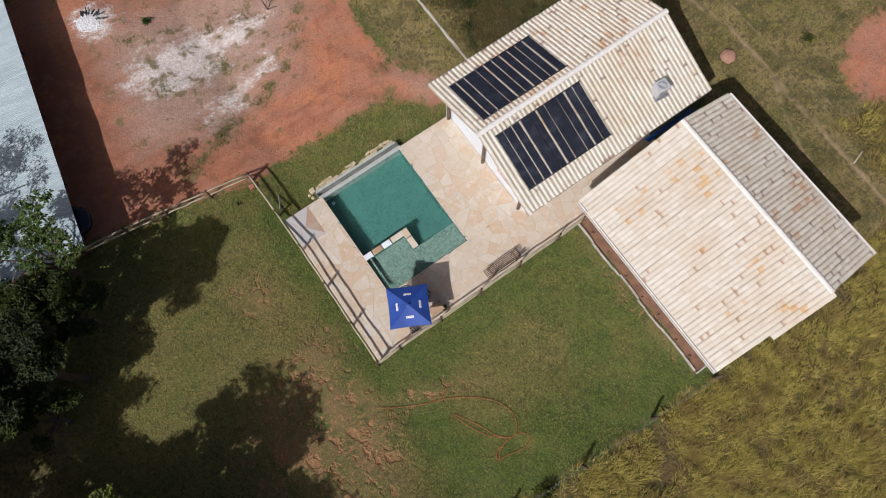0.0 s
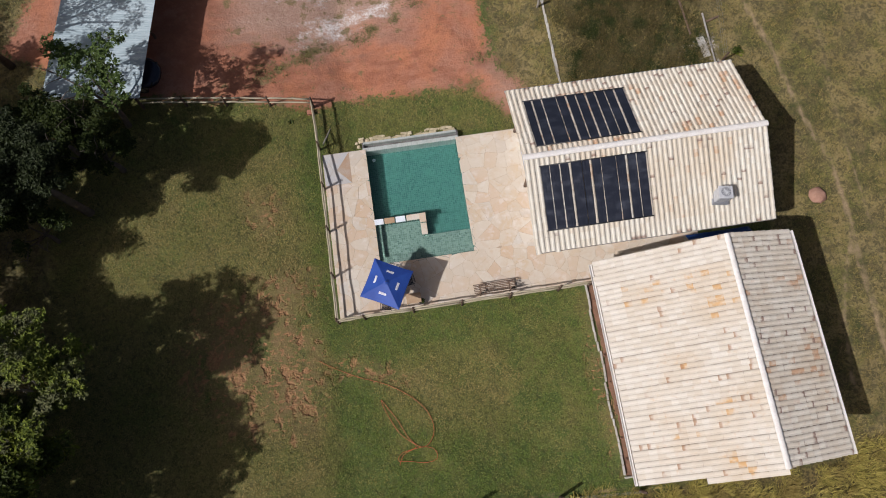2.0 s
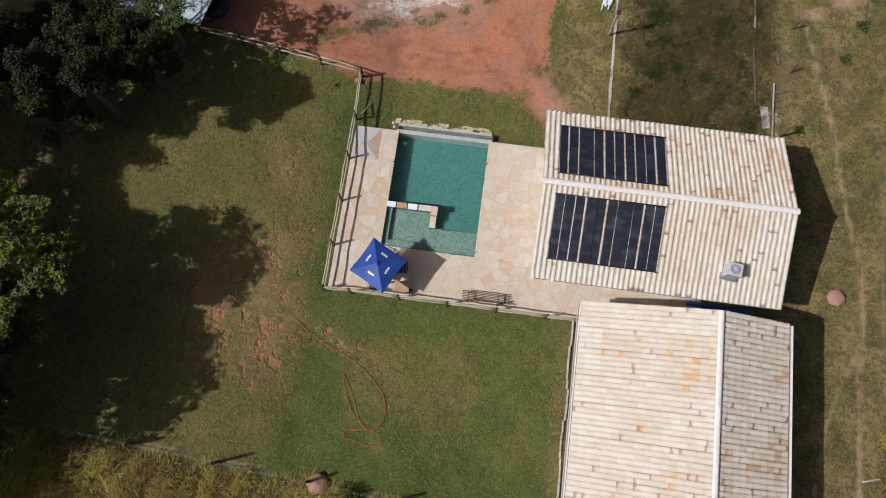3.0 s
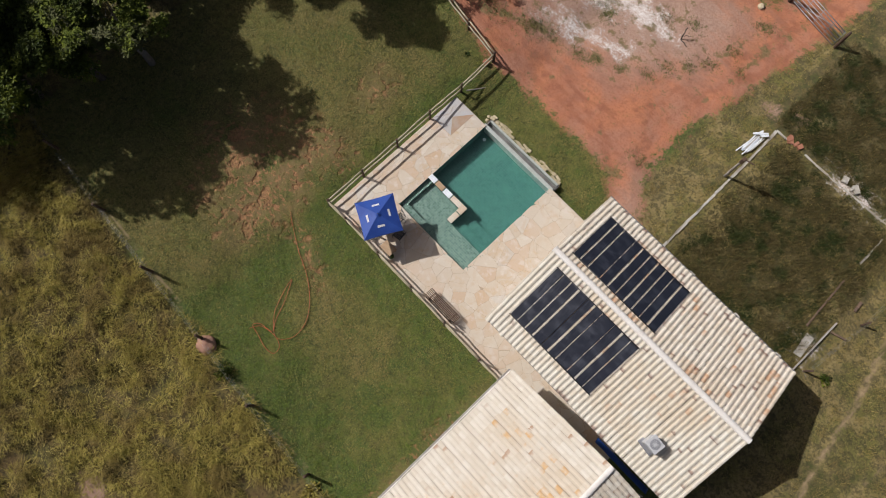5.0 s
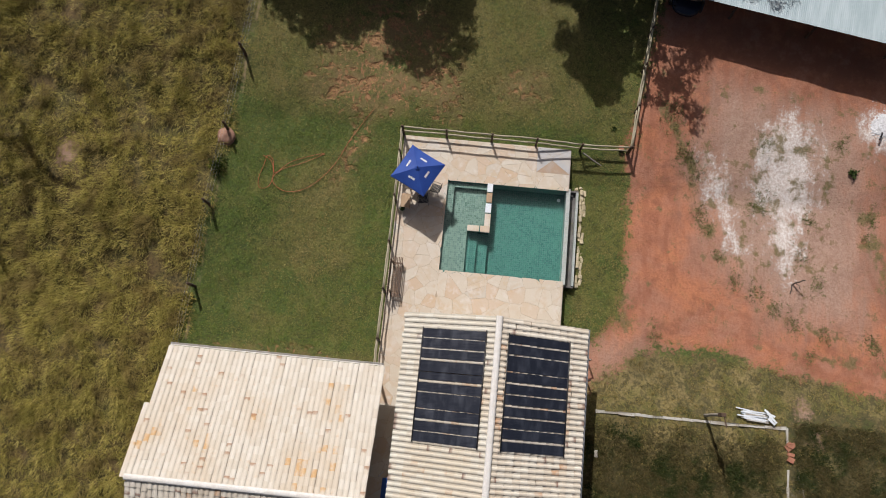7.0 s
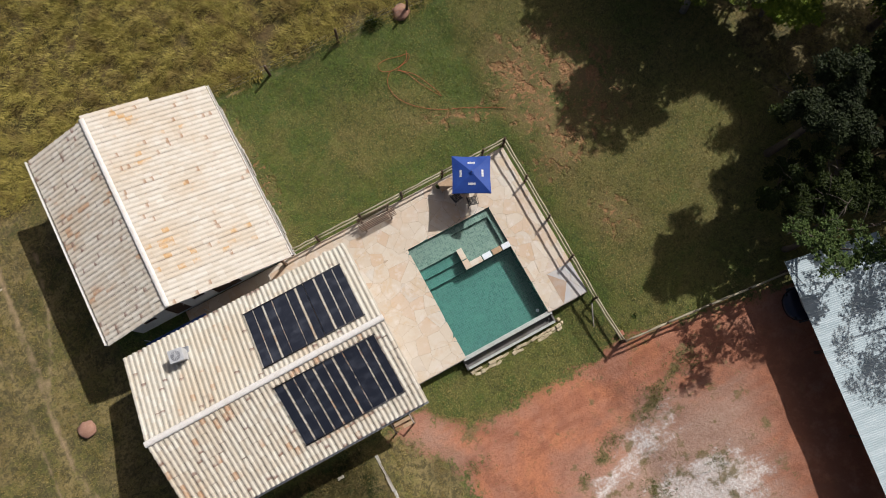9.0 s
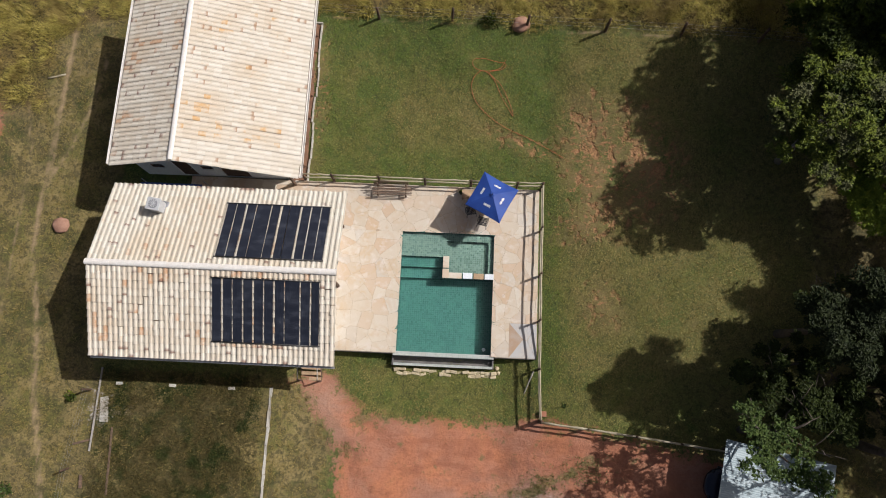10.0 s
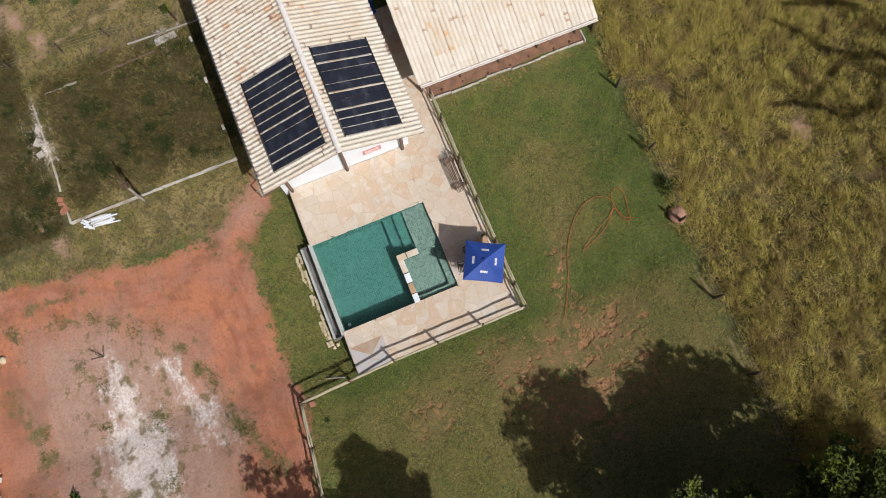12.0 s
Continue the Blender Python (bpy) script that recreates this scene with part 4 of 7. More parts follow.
def wall_with_holes(bm, axis, at0, at1, lo, hi, z0, z1, holes):
    """A wall slab along x or y with rectangular holes (a, b, za, zb) cut right through."""
    us = sorted({lo, hi, *[h[0] for h in holes], *[h[1] for h in holes]})
    zs = sorted({z0, z1, *[min(max(v, z0), z1) for h in holes for v in h[2:]]})
    made = {}

    def vert(i, j, k):
        if (i, j, k) not in made:
            p = (us[i], at1 if k else at0, zs[j])
            made[i, j, k] = bm.verts.new(p if axis == "x" else (p[1], p[0], p[2]))
        return made[i, j, k]

    def solid(i, j):
        if not (0 <= i < len(us) - 1 and 0 <= j < len(zs) - 1):
            return False
        u, z = (us[i] + us[i + 1]) / 2, (zs[j] + zs[j + 1]) / 2
        return not any(h[0] < u < h[1] and h[2] < z < h[3] for h in holes)

    for i in range(len(us) - 1):
        for j in range(len(zs) - 1):
            if not solid(i, j):
                continue
            for k in (0, 1):
                bm.faces.new([vert(a, b, k) for a, b in ((i, j), (i + 1, j), (i + 1, j + 1), (i, j + 1))])
            for di, dj, e in ((-1, 0, ((i, j), (i, j + 1))), (1, 0, ((i + 1, j), (i + 1, j + 1))), (0, -1, ((i, j), (i + 1, j))), (0, 1, ((i, j + 1), (i + 1, j + 1)))):
                if not solid(i + di, j + dj):
                    bm.faces.new([vert(*e[0], 0), vert(*e[1], 0), vert(*e[1], 1), vert(*e[0], 1)])
    bmesh.ops.recalc_face_normals(bm, faces=bm.faces[:])


def build_house():
    h = thing("pool_house", (12.5, 3, -0.1), "white pool house under a cream clay-tile gable roof", "house")
    wx0, wx1, wy0, wy1 = 7.80, 17.75, -0.40, 6.40
    bm = bmesh.new()
    gable_wall(bm, wx0, wx0 + 0.15, [(wy0, h_roof(wy0) - 0.14), (HYR, HZR - 0.14), (wy1, h_roof(wy1) - 0.14)], -1.0)
    part("gable_wall", bm, WALL, h)
    bm = bmesh.new()
    gable_wall(bm, wx1 - 0.15, wx1, [(wy0, h_roof(wy0) - 0.14), (HYR, HZR - 0.14), (wy1, h_roof(wy1) - 0.14)], -1.0)
    part("gable_wall", bm, WALL, h)
    bm = bmesh.new()
    wall_with_holes(bm, "x", wy0, wy0 + 0.15, wx0 + 0.15, wx1 - 0.15, -1.0, h_roof(wy0) - 0.14, [(9.6, 10.5, 0.0, 2.1), (13.0, 14.0, 1.0, 2.0)])
    part("side_wall", bm, WALL, h)
    bm = bmesh.new()
    wall_with_holes(bm, "x", wy1 - 0.15, wy1, wx0 + 0.15, wx1 - 0.15, -1.0, h_roof(wy1) - 0.14, [(8.3, 9.2, 0.0, 2.05), (12.0, 13.2, 1.0, 2.0)])
    part("side_wall", bm, WALL, h)
    bm = bmesh.new()
    box(bm, wx0 + 0.15, wx1 - 0.15, wy0 + 0.15, wy1 - 0.15, -0.5, 0.0)
    part("floor", bm, CONCRETE, h)
    for x0, x1, y in ((9.6, 10.5, wy0 + 0.05), (8.3, 9.2, wy1 - 0.10)):
        bm = bmesh.new()
        box(bm, x0, x1, y, y + 0.045, 0.0, 2.08)
        dr = part("door", bm, DARK_WOOD, h)
        bm = bmesh.new()
        tube(bm, [(x1 - 0.1, y - 0.03, 1.0), (x1 - 0.1, y + 0.075, 1.0)], 0.02, 8)
        part("handle", bm, STEEL, dr)
    for x0, x1, y in ((13.0, 14.0, wy0 + 0.06), (12.0, 13.2, wy1 - 0.10)):
        bm = bmesh.new()
        box(bm, x0, x1, y, y + 0.04, 1.0, 1.06)
        box(bm, x0, x1, y, y + 0.04, 1.94, 2.0)
        for x in (x0, (x0 + x1) / 2 - 0.03, x1 - 0.06):
            box(bm, x, x + 0.06, y, y + 0.04, 1.06, 1.94)
        wn_ = part("window", bm, DARK_WOOD, h)
        bm = bmesh.new()
        box(bm, x0 + 0.06, x1 - 0.06, y + 0.012, y + 0.02, 1.06, 1.94)
        part("pane", bm, GLASS_DARK, wn_)
    # roof deck below the tiles
    bm = bmesh.new()
    slab(bm, [(HX0 + 0.03, HYS + 0.02, HZE - 0.02), (HX1 - 0.03, HYS + 0.02, HZE - 0.02), (HX1 - 0.03, HYR, HZR - 0.02), (HX0 + 0.03, HYR, HZR - 0.02)], 0.10)
    slab(bm, [(HX0 + 0.03, HYR, HZR - 0.02), (HX1 - 0.03, HYR, HZR - 0.02), (HX1 - 0.03, HYN - 0.02, HZE - 0.02), (HX0 + 0.03, HYN - 0.02, HZE - 0.02)], 0.10)
    part("roof_boarding", bm, UNDERLAY, h)
    # porch posts and the ridge beam's end
    for y in (0.0, 3.02, 6.0):
        bm = bmesh.new()
        log(bm, (7.66, y, 0.0), (7.62, y, h_roof(y) - 0.14), 0.085, random.Random(int(y * 10)), 0.006, 10)
        part("post", bm, DARK_WOOD, h, "dark round timber porch post", smooth=True)
    # faded sign on the gable wall
    bm = bmesh.new()
    box(bm, 7.775, 7.797, 1.05, 2.0, 0.75, 1.25, 0.01)
    sg = part("sign", bm, RED_PRINT, h, "faded red and white sign board")
    bm = bmesh.new()
    for z in (0.86, 0.98, 1.10):
        box(bm, 7.770, 7.7745, 1.14, 1.91, z, z + 0.05)
    part("lettering", bm, WHITE_PRINT, sg)
    # gutter along the north eave, fascia along the south
    bm = bmesh.new()
    box(bm, HX0, HX1, HYN + 0.0, HYN + 0.075, HZE - 0.13, HZE - 0.12)
    box(bm, HX0, HX1, HYN + 0.075, HYN + 0.085, HZE - 0.13, HZE - 0.05)
    box(bm, HX0, HX1, HYN - 0.01, HYN + 0.0, HZE - 0.13, HZE - 0.03)
    part("gutter", bm, GUTTER, h)
    bm = bmesh.new()
    box(bm, HX0 + 0.03, HX1 - 0.03, HYS - 0.01, HYS + 0.017, HZE - 0.13, HZE - 0.02)
    part("fascia", bm, GREY_WOOD, h)
    return h


house = build_house()

# ---------------------------------------------------------------- the long house
BX0, BX1, BXR, BY0, BY1 = 9.60, 18.42, 15.06, -11.49, -1.84
BZW, BZR, BZE = 2.10, 4.06, 2.92


def b_roof(x):
    return BZW + (BZR - BZW) * (x - BX0) / (BXR - BX0) if x < BXR else BZR + (BZE - BZR) * (x - BXR) / (BX1 - BXR)


def build_long_house():
    h = thing("long_house", (14, -6.7, -0.2), "white single-storey house under a stained cream tile roof", "house")
    wx0, wx1, wy0, wy1 = 10.36, 17.90, -11.0, -2.42
    prof = [(x, b_roof(x) - 0.14) for x in (wx0, BXR, wx1)]
    for y0, y1, holes in ((wy1 - 0.15, wy1, True), (wy0, wy0 + 0.15, False)):
        bm = bmesh.new()
        # the lower wall with its openings, the gable above it
        hl = [(16.6, 17.25, 0.9, 1.45), (15.2, 16.0, -0.1, 2.0), (14.15, 14.75, 0.9, 1.45), (12.5, 13.8, -0.1, 2.0)] if holes else []
        wall_with_holes(bm, "x", y0, y1, wx0, wx1, -0.6, 2.1, hl)
        part("north_wall" if holes else "south_wall", bm, WALL, h)
        bm = bmesh.new()
        ends = []
        for y in (y0, y1):
            ends.append([bm.verts.new((x, y, z)) for x, z in prof] + [bm.verts.new((wx1, y, 2.1)), bm.verts.new((wx0, y, 2.1))])
        bm.faces.new(ends[0])
        bm.faces.new(ends[1][::-1])
        for i in range(5):
            j = (i + 1) % 5
            bm.faces.new((ends[0][i], ends[1][i], ends[1][j], ends[0][j]))
        part("gable_wall", bm, WALL, h)
    bm = bmesh.new()
    box(bm, wx0, wx0 + 0.15, wy0 + 0.15, wy1 - 0.15, -0.6, b_roof(wx0) - 0.14)
    part("side_wall", bm, WALL, h)
    bm = bmesh.new()
    box(bm, wx1 - 0.15, wx1, wy0 + 0.15, wy1 - 0.15, -0.6, b_roof(wx1) - 0.16)
    part("side_wall", bm, WALL, h)
    bm = bmesh.new()
    box(bm, wx0 + 0.15, wx1 - 0.15, wy0 + 0.15, wy1 - 0.15, -0.5, -0.1)
    part("floor", bm, CONCRETE, h)
    for x0, x1 in ((15.2, 16.0), (12.5, 13.8)):
        bm = bmesh.new()
        box(bm, x0, x1, wy1 - 0.1, wy1 - 0.055, -0.1, 2.0)
        dr = part("door", bm, POST, h, "dark timber door")
        bm = bmesh.new()
        tube(bm, [(x0 + 0.1, wy1 - 0.06, 0.95), (x0 + 0.1, wy1 - 0.0, 0.95)], 0.02, 8)
        part("handle", bm, STEEL, dr)
    for x0, x1 in ((16.6, 17.25), (14.15, 14.75)):
        bm = bmesh.new()
        for a, b, c, d in ((x0, x1, 0.90, 0.94), (x0, x1, 1.41, 1.45), (x0, x0 + 0.04, 0.94, 1.41), (x1 - 0.04, x1, 0.94, 1.41)):
            box(bm, a, b, wy1 - 0.09, wy1 - 0.04, c, d)
        w = part("window", bm, DARK_WOOD, h)
        bm = bmesh.new()
        box(bm, x0 + 0.04, x1 - 0.04, wy1 - 0.075, wy1 - 0.065, 0.94, 1.41)
        part("pane", bm, GLASS_DARK, w)
    bm = bmesh.new()
    slab(bm, [(BX0 + 0.02, BY0 + 0.03, BZW - 0.02), (BXR, BY0 + 0.03, BZR - 0.02), (BXR, BY1 - 0.03, BZR - 0.02), (BX0 + 0.02, BY1 - 0.03, BZW - 0.02)], 0.10)
    slab(bm, [(BXR, BY0 + 0.03, BZR - 0.02), (BX1 - 0.02, BY0 + 0.03, BZE - 0.02), (BX1 - 0.02, BY1 - 0.03, BZE - 0.02), (BXR, BY1 - 0.03, BZR - 0.02)], 0.10)
    part("roof_boarding", bm, UNDERLAY, h)
    # veranda posts and beam on the lawn side, zinc gutter
    bm = bmesh.new()
    box(bm, 10.18, 10.30, BY0 + 0.2, BY1 - 0.2, b_roof(10.18) - 0.30, b_roof(10.18) - 0.14)
    part("beam", bm, RIDGE, h, "white-painted eave beam")
    for i in range(5):
        y = -10.95 + 2.21 * i
        bm = bmesh.new()
        log(bm, (10.24, y, -0.2), (10.24, y, b_roof(10.18) - 0.30), 0.075, random.Random(i + 60), 0.006, 8)
        part("post", bm, DARK_WOOD, h, smooth=True)
    bm = bmesh.new()
    box(bm, BX0 - 0.13, BX0 - 0.03, BY0, BY1, BZW - 0.09, BZW - 0.08)
    box(bm, BX0 - 0.14, BX0 - 0.13, BY0, BY1, BZW - 0.09, BZW + 0.0)
    box(bm, BX0 - 0.03, BX0 - 0.02, BY0, BY1, BZW - 0.09, BZW + 0.01)
    part("gutter", bm, RIDGE, h, "white-painted eave gutter")
    bm = bmesh.new()
    box(bm, BX1 + 0.04, BX1 + 0.11, BY0, BY1, BZE - 0.13, BZE + 0.085)
    part("fascia", bm, RIDGE, h, "white-painted verge board")
    return h


long_house = build_long_house()


def build_bed():
    """The bare strip below the long house's eave, with its broken stone kerb."""
    b = thing("planting_bed", (9.8, -6.6, -0.2), "bare brown soil strip edged with rough pale kerb stones", "garden bed")
    bm = bmesh.new()
    n = 60
    rng = random.Random(5)
    rows = []
    for i in range(n + 1):
        y = -11.25 + i * (9.0) / n
        rows.append([bm.verts.new((x, y, z + rng.uniform(-0.03, 0.03))) for x, z in ((9.62, -0.26), (9.74, -0.20), (9.95, -0.08), (10.2, 0.0), (10.3, 0.02), (10.42, 0.02))])
    for a, c in zip(rows, rows[1:]):
        for k in range(5):
            bm.faces.new((a[k], a[k + 1], c[k + 1], c[k]))
    part("soil", bm, SOIL, b, smooth=True)
    y = -11.2
    while y < -2.3:
        ln = rng.uniform(0.25, 0.6)
        x = 9.64 + 0.05 * math.sin(y * 1.7) + rng.uniform(-0.02, 0.02)
        bm = bmesh.new()
        box(bm, -0.04, 0.045, 0, ln - 0.015, -0.15, 0.075 + rng.uniform(0, 0.03), 0.015, m=Matrix.Translation((x, y, -0.13)) @ Matrix.Rotation(rng.uniform(-0.06, 0.06), 4, "Z"))
        part("kerb_stone", bm, WHITE_RUBBLE, b)
        y += ln
    bm = bmesh.new()
    box(bm, 9.62, 10.3, -11.35, -11.27, -0.3, -0.02, 0.015)
    part("kerb_stone", bm, WHITE_RUBBLE, b)
    for i in range(7):
        y = -10.6 + i * 1.25 + rng.uniform(-0.3, 0.3)
        bm = bmesh.new()
        bmesh.ops.create_icosphere(bm, subdivisions=1, radius=rng.uniform(0.06, 0.11), matrix=Matrix.Translation((9.84 + rng.uniform(-0.06, 0.1), y, -0.03)))
        part("stone", bm, SOIL, b)


build_bed()

# ---------------------------------------------------------------- on the pool house roof
def solar_set(name, x0, x1, y_top, y_low, gaps, seed, lift=0.108):
    """Black rubber mats laid side by side down the roof, with bare tile between them."""
    rng = random.Random(seed)
    s = thing(name, (0.5 * (x0 + x1), y_low, h_roof(y_low)), "set of black rubber solar heating mats strapped on roof tiles", "solar heater", "solar mats on the roof")

    def place(x, y, dz=0.0):
        return Vector((x, y, h_roof(y) + lift + dz))

    cuts = [x0]
    for f, g in gaps:
        c = x0 + f * (x1 - x0)
        if g > 0.038:                                        # the gaps bare the crown of a tile row
            c = HX0 + (round((c - HX0 - 0.038) / PITCH - 0.5) + 0.5) * PITCH + 0.038
        cuts += [c - g / 2, c + g / 2]
    cuts.append(x1)
    for x, xe in zip(cuts[::2], cuts[1::2]):
        w = xe - x
        skew = [rng.uniform(-0.006, 0.006) for _ in range(2)]
        bm = bmesh.new()
        rows = []
        for j in range(9):
            y = y_top + (y_low - y_top) * j / 8
            wob = [rng.uniform(-0.007, 0.007), rng.uniform(-0.007, 0.007)]
            rows.append([bm.verts.new(place(x + k * w / 6 + (wob[0] + skew[0] * (j - 4) / 4 if k < 3 else wob[1] + skew[1] * (j - 4) / 4), y, rng.uniform(0, 0.005))) for k in range(7)])
        for a, b in zip(rows, rows[1:]):
            for k in range(6):
                bm.faces.new((a[k], a[k + 1], b[k + 1], b[k]))
        ex = bmesh.ops.extrude_face_region(bm, geom=bm.faces[:])
        for v in ex["geom"]:
            if isinstance(v, bmesh.types.BMVert):
                v.co.z -= 0.022
        part("mat", bm, SOLAR, s)
    for y in (y_top, y_low):
        bm = bmesh.new()
        tube(bm, [place(x0 - 0.06, y, 0.02), place(x1 + 0.06, y, 0.02)], 0.026, 8)
        part("header_pipe", bm, BLACK, s, smooth=True)


solar_set("solar_heater", 7.81, 12.57, 2.52, -0.21, [(0.08, 0.05), (0.19, 0.07), (0.29, 0.12), (0.39, 0.035), (0.49, 0.125), (0.59, 0.05), (0.70, 0.04), (0.80, 0.12), (0.90, 0.05)], 31, 0.118)
solar_set("solar_heater", 7.83, 12.58, 3.48, 6.21, [(0.10, 0.09), (0.20, 0.075), (0.30, 0.055), (0.40, 0.11), (0.50, 0.07), (0.60, 0.11), (0.70, 0.085), (0.80, 0.055), (0.90, 0.12)], 32, 0.118)


def build_cooler():
    m = pose(15.75, 0.18, h_roof(0.18) - 0.02, 0, 0, -8)
    c = thing("roof_cooler", m, "tall grey metal roof vent with a round fan grille on top", "roof vent")
    bm = bmesh.new()
    box(bm, -0.38, 0.38, -0.36, 0.36, 0.0, 0.10, 0.02)
    part("base_frame", bm, GUTTER, c, "flat metal flashing on the tiles", local=True)
    bm = bmesh.new()
    low = [bm.verts.new((sx * 0.28, sy * 0.25, 0.08)) for sx, sy in ((-1, -1), (1, -1), (1, 1), (-1, 1))]
    top = [bm.verts.new((sx * 0.29, sy * 0.26, 0.74)) for sx, sy in ((-1, -1), (1, -1), (1, 1), (-1, 1))]
    for i in range(4):
        bm.faces.new((low[i], low[(i + 1) % 4], top[(i + 1) % 4], top[i]))
    bm.faces.new(low[::-1])
    bm.faces.new(top)
    bmesh.ops.bevel(bm, geom=bm.edges[:], offset=0.015, segments=2, affect="EDGES")
    part("body", bm, GALV, c, local=True)
    bm = bmesh.new()
    box(bm, -0.32, 0.32, -0.29, 0.29, 0.74, 0.80, 0.015)
    part("lid", bm, GALV, c, "pale square top plate", local=True)
    bm = bmesh.new()
    tube(bm, [(0, 0, 0.79), (0, 0, 0.82)], [0.22, 0.21], 24)
    part("fan_cover", bm, GUTTER, c, "round darker fan grille", local=True)
    bm = bmesh.new()
    for i in range(6):
        g = math.pi * i / 6
        tube(bm, [(-0.19 * math.cos(g), -0.19 * math.sin(g), 0.83), (0.19 * math.cos(g), 0.19 * math.sin(g), 0.83)], 0.014, 6)
    part("grille", bm, GALV, c, local=True)
    bm = bmesh.new()
    for i in range(5):
        box(bm, -0.22, 0.22, -0.275, -0.255, 0.22 + i * 0.09, 0.245 + i * 0.09)
    part("louvre", bm, GUTTER, c, local=True)


build_cooler()


# ---------------------------------------------------------------- fences
def rail_fence(name, posts, rails, label, seed, height=1.0, rail_r=0.045, post_r=0.06):
    """Round posts with uneven poles across; posts: (x, y); rails: heights."""
    rng = random.Random(seed)
    f = thing(name, (*posts[0], gz(*posts[0])), label, "fence", "pole fences")

    def foot(p):
        x, y = p
        on = DX0 - 0.25 < x < 10 and DY0 - 0.15 < y < DY1
        return min(gz(x, y), -0.12) if on else gz(x, y)

    for p in posts:
        z = foot(p)
        t = (0.0 if DY0 - 0.2 < p[1] < 6.4 and p[0] > -3 else z) + height
        bm = bmesh.new()
        log(bm, (*p, z - 0.1), (p[0], p[1], t), post_r, rng, 0.006, 8, 3)
        part("post", bm, POST, f, smooth=True)
    for a, b in zip(posts, posts[1:]):
        za = (0.0 if DY0 - 0.2 < a[1] < 6.4 and a[0] > -3 else foot(a))
        zb = (0.0 if DY0 - 0.2 < b[1] < 6.4 and b[0] > -3 else foot(b))
        for r in rails:
            bm = bmesh.new()
            log(bm, (a[0], a[1], za + r + rng.uniform(-0.02, 0.02)), (b[0], b[1], zb + r + rng.uniform(-0.02, 0.02)), rail_r, rng, 0.018, 8)
            part("rail", bm, POLE, f, "pale peeled pole", smooth=True)
    return f


rail_fence("pole_fence", [(-2.3, -2.4), (-2.3, -0.2), (-2.28, 2.1), (-2.27, 4.35), (-2.33, 6.65), (-2.42, 9.05)], (0.38, 0.88), "dark posts with two pale pole rails beside the deck", 41)
rail_fence("pole_fence", [(-2.3, -2.45), (-1.05, -2.42), (1.28, -2.42), (3.6, -2.42), (5.92, -2.42), (8.28, -2.42), (9.75, -2.42)], (0.40, 0.88), "dark posts with two pale pole rails along the lawn", 42, rail_r=0.042)
rail_fence("pole_fence", [(-2.42, 9.12), (-4.55, 9.3), (-6.7, 9.52), (-8.7, 9.75), (-10.9, 10.0)], (0.42, 0.86), "dark posts with pale poles between lawn and earth yard", 43)


def wire_fence(posts, label, seed, height=1.05, wires=(0.35, 0.65, 0.95), r=0.05):
    rng = random.Random(seed)
    f = thing("wire_fence", (*posts[0], gz(*posts[0])), label, "fence", "wire fences")
    tops = []
    for p in posts:
        z = gz(*p)
        lean = Vector((rng.uniform(-0.05, 0.05), rng.uniform(-0.05, 0.05), 0))
        bm = bmesh.new()
        log(bm, (*p, z - 0.15), Vector((*p, z + height * rng.uniform(0.92, 1.06))) + lean, r, rng, 0.01, 7, 3)
        part("post", bm, POST, f, smooth=True)
    for a, b in zip(posts, posts[1:]):
        for w in wires:
            bm = bmesh.new()
            za, zb = gz(*a) + w * height, gz(*b) + w * height
            tube(bm, [(*a, za), (0.5 * (a[0] + b[0]), 0.5 * (a[1] + b[1]), 0.5 * (za + zb) - 0.02), (*b, zb)], 0.003, 4)
            part("wire", bm, GUTTER, f)


wire_fence([(10.2, -11.95)] + [(x, FENCE_Y(x)) for x in (6.57, 2.62, -1.31, -5.34, -9.13, -13.0, -17.0, -21.0)], "leaning dark posts and thin wire along the pasture", 45, 1.15, r=0.075)
wire_fence([(19.4, 8.6), (19.9, 12.3), (20.0, 14.9), (20.0, 17.7), (20.0, 21.5)], "short dark posts and sagging wire in rough grass", 46, 0.8)


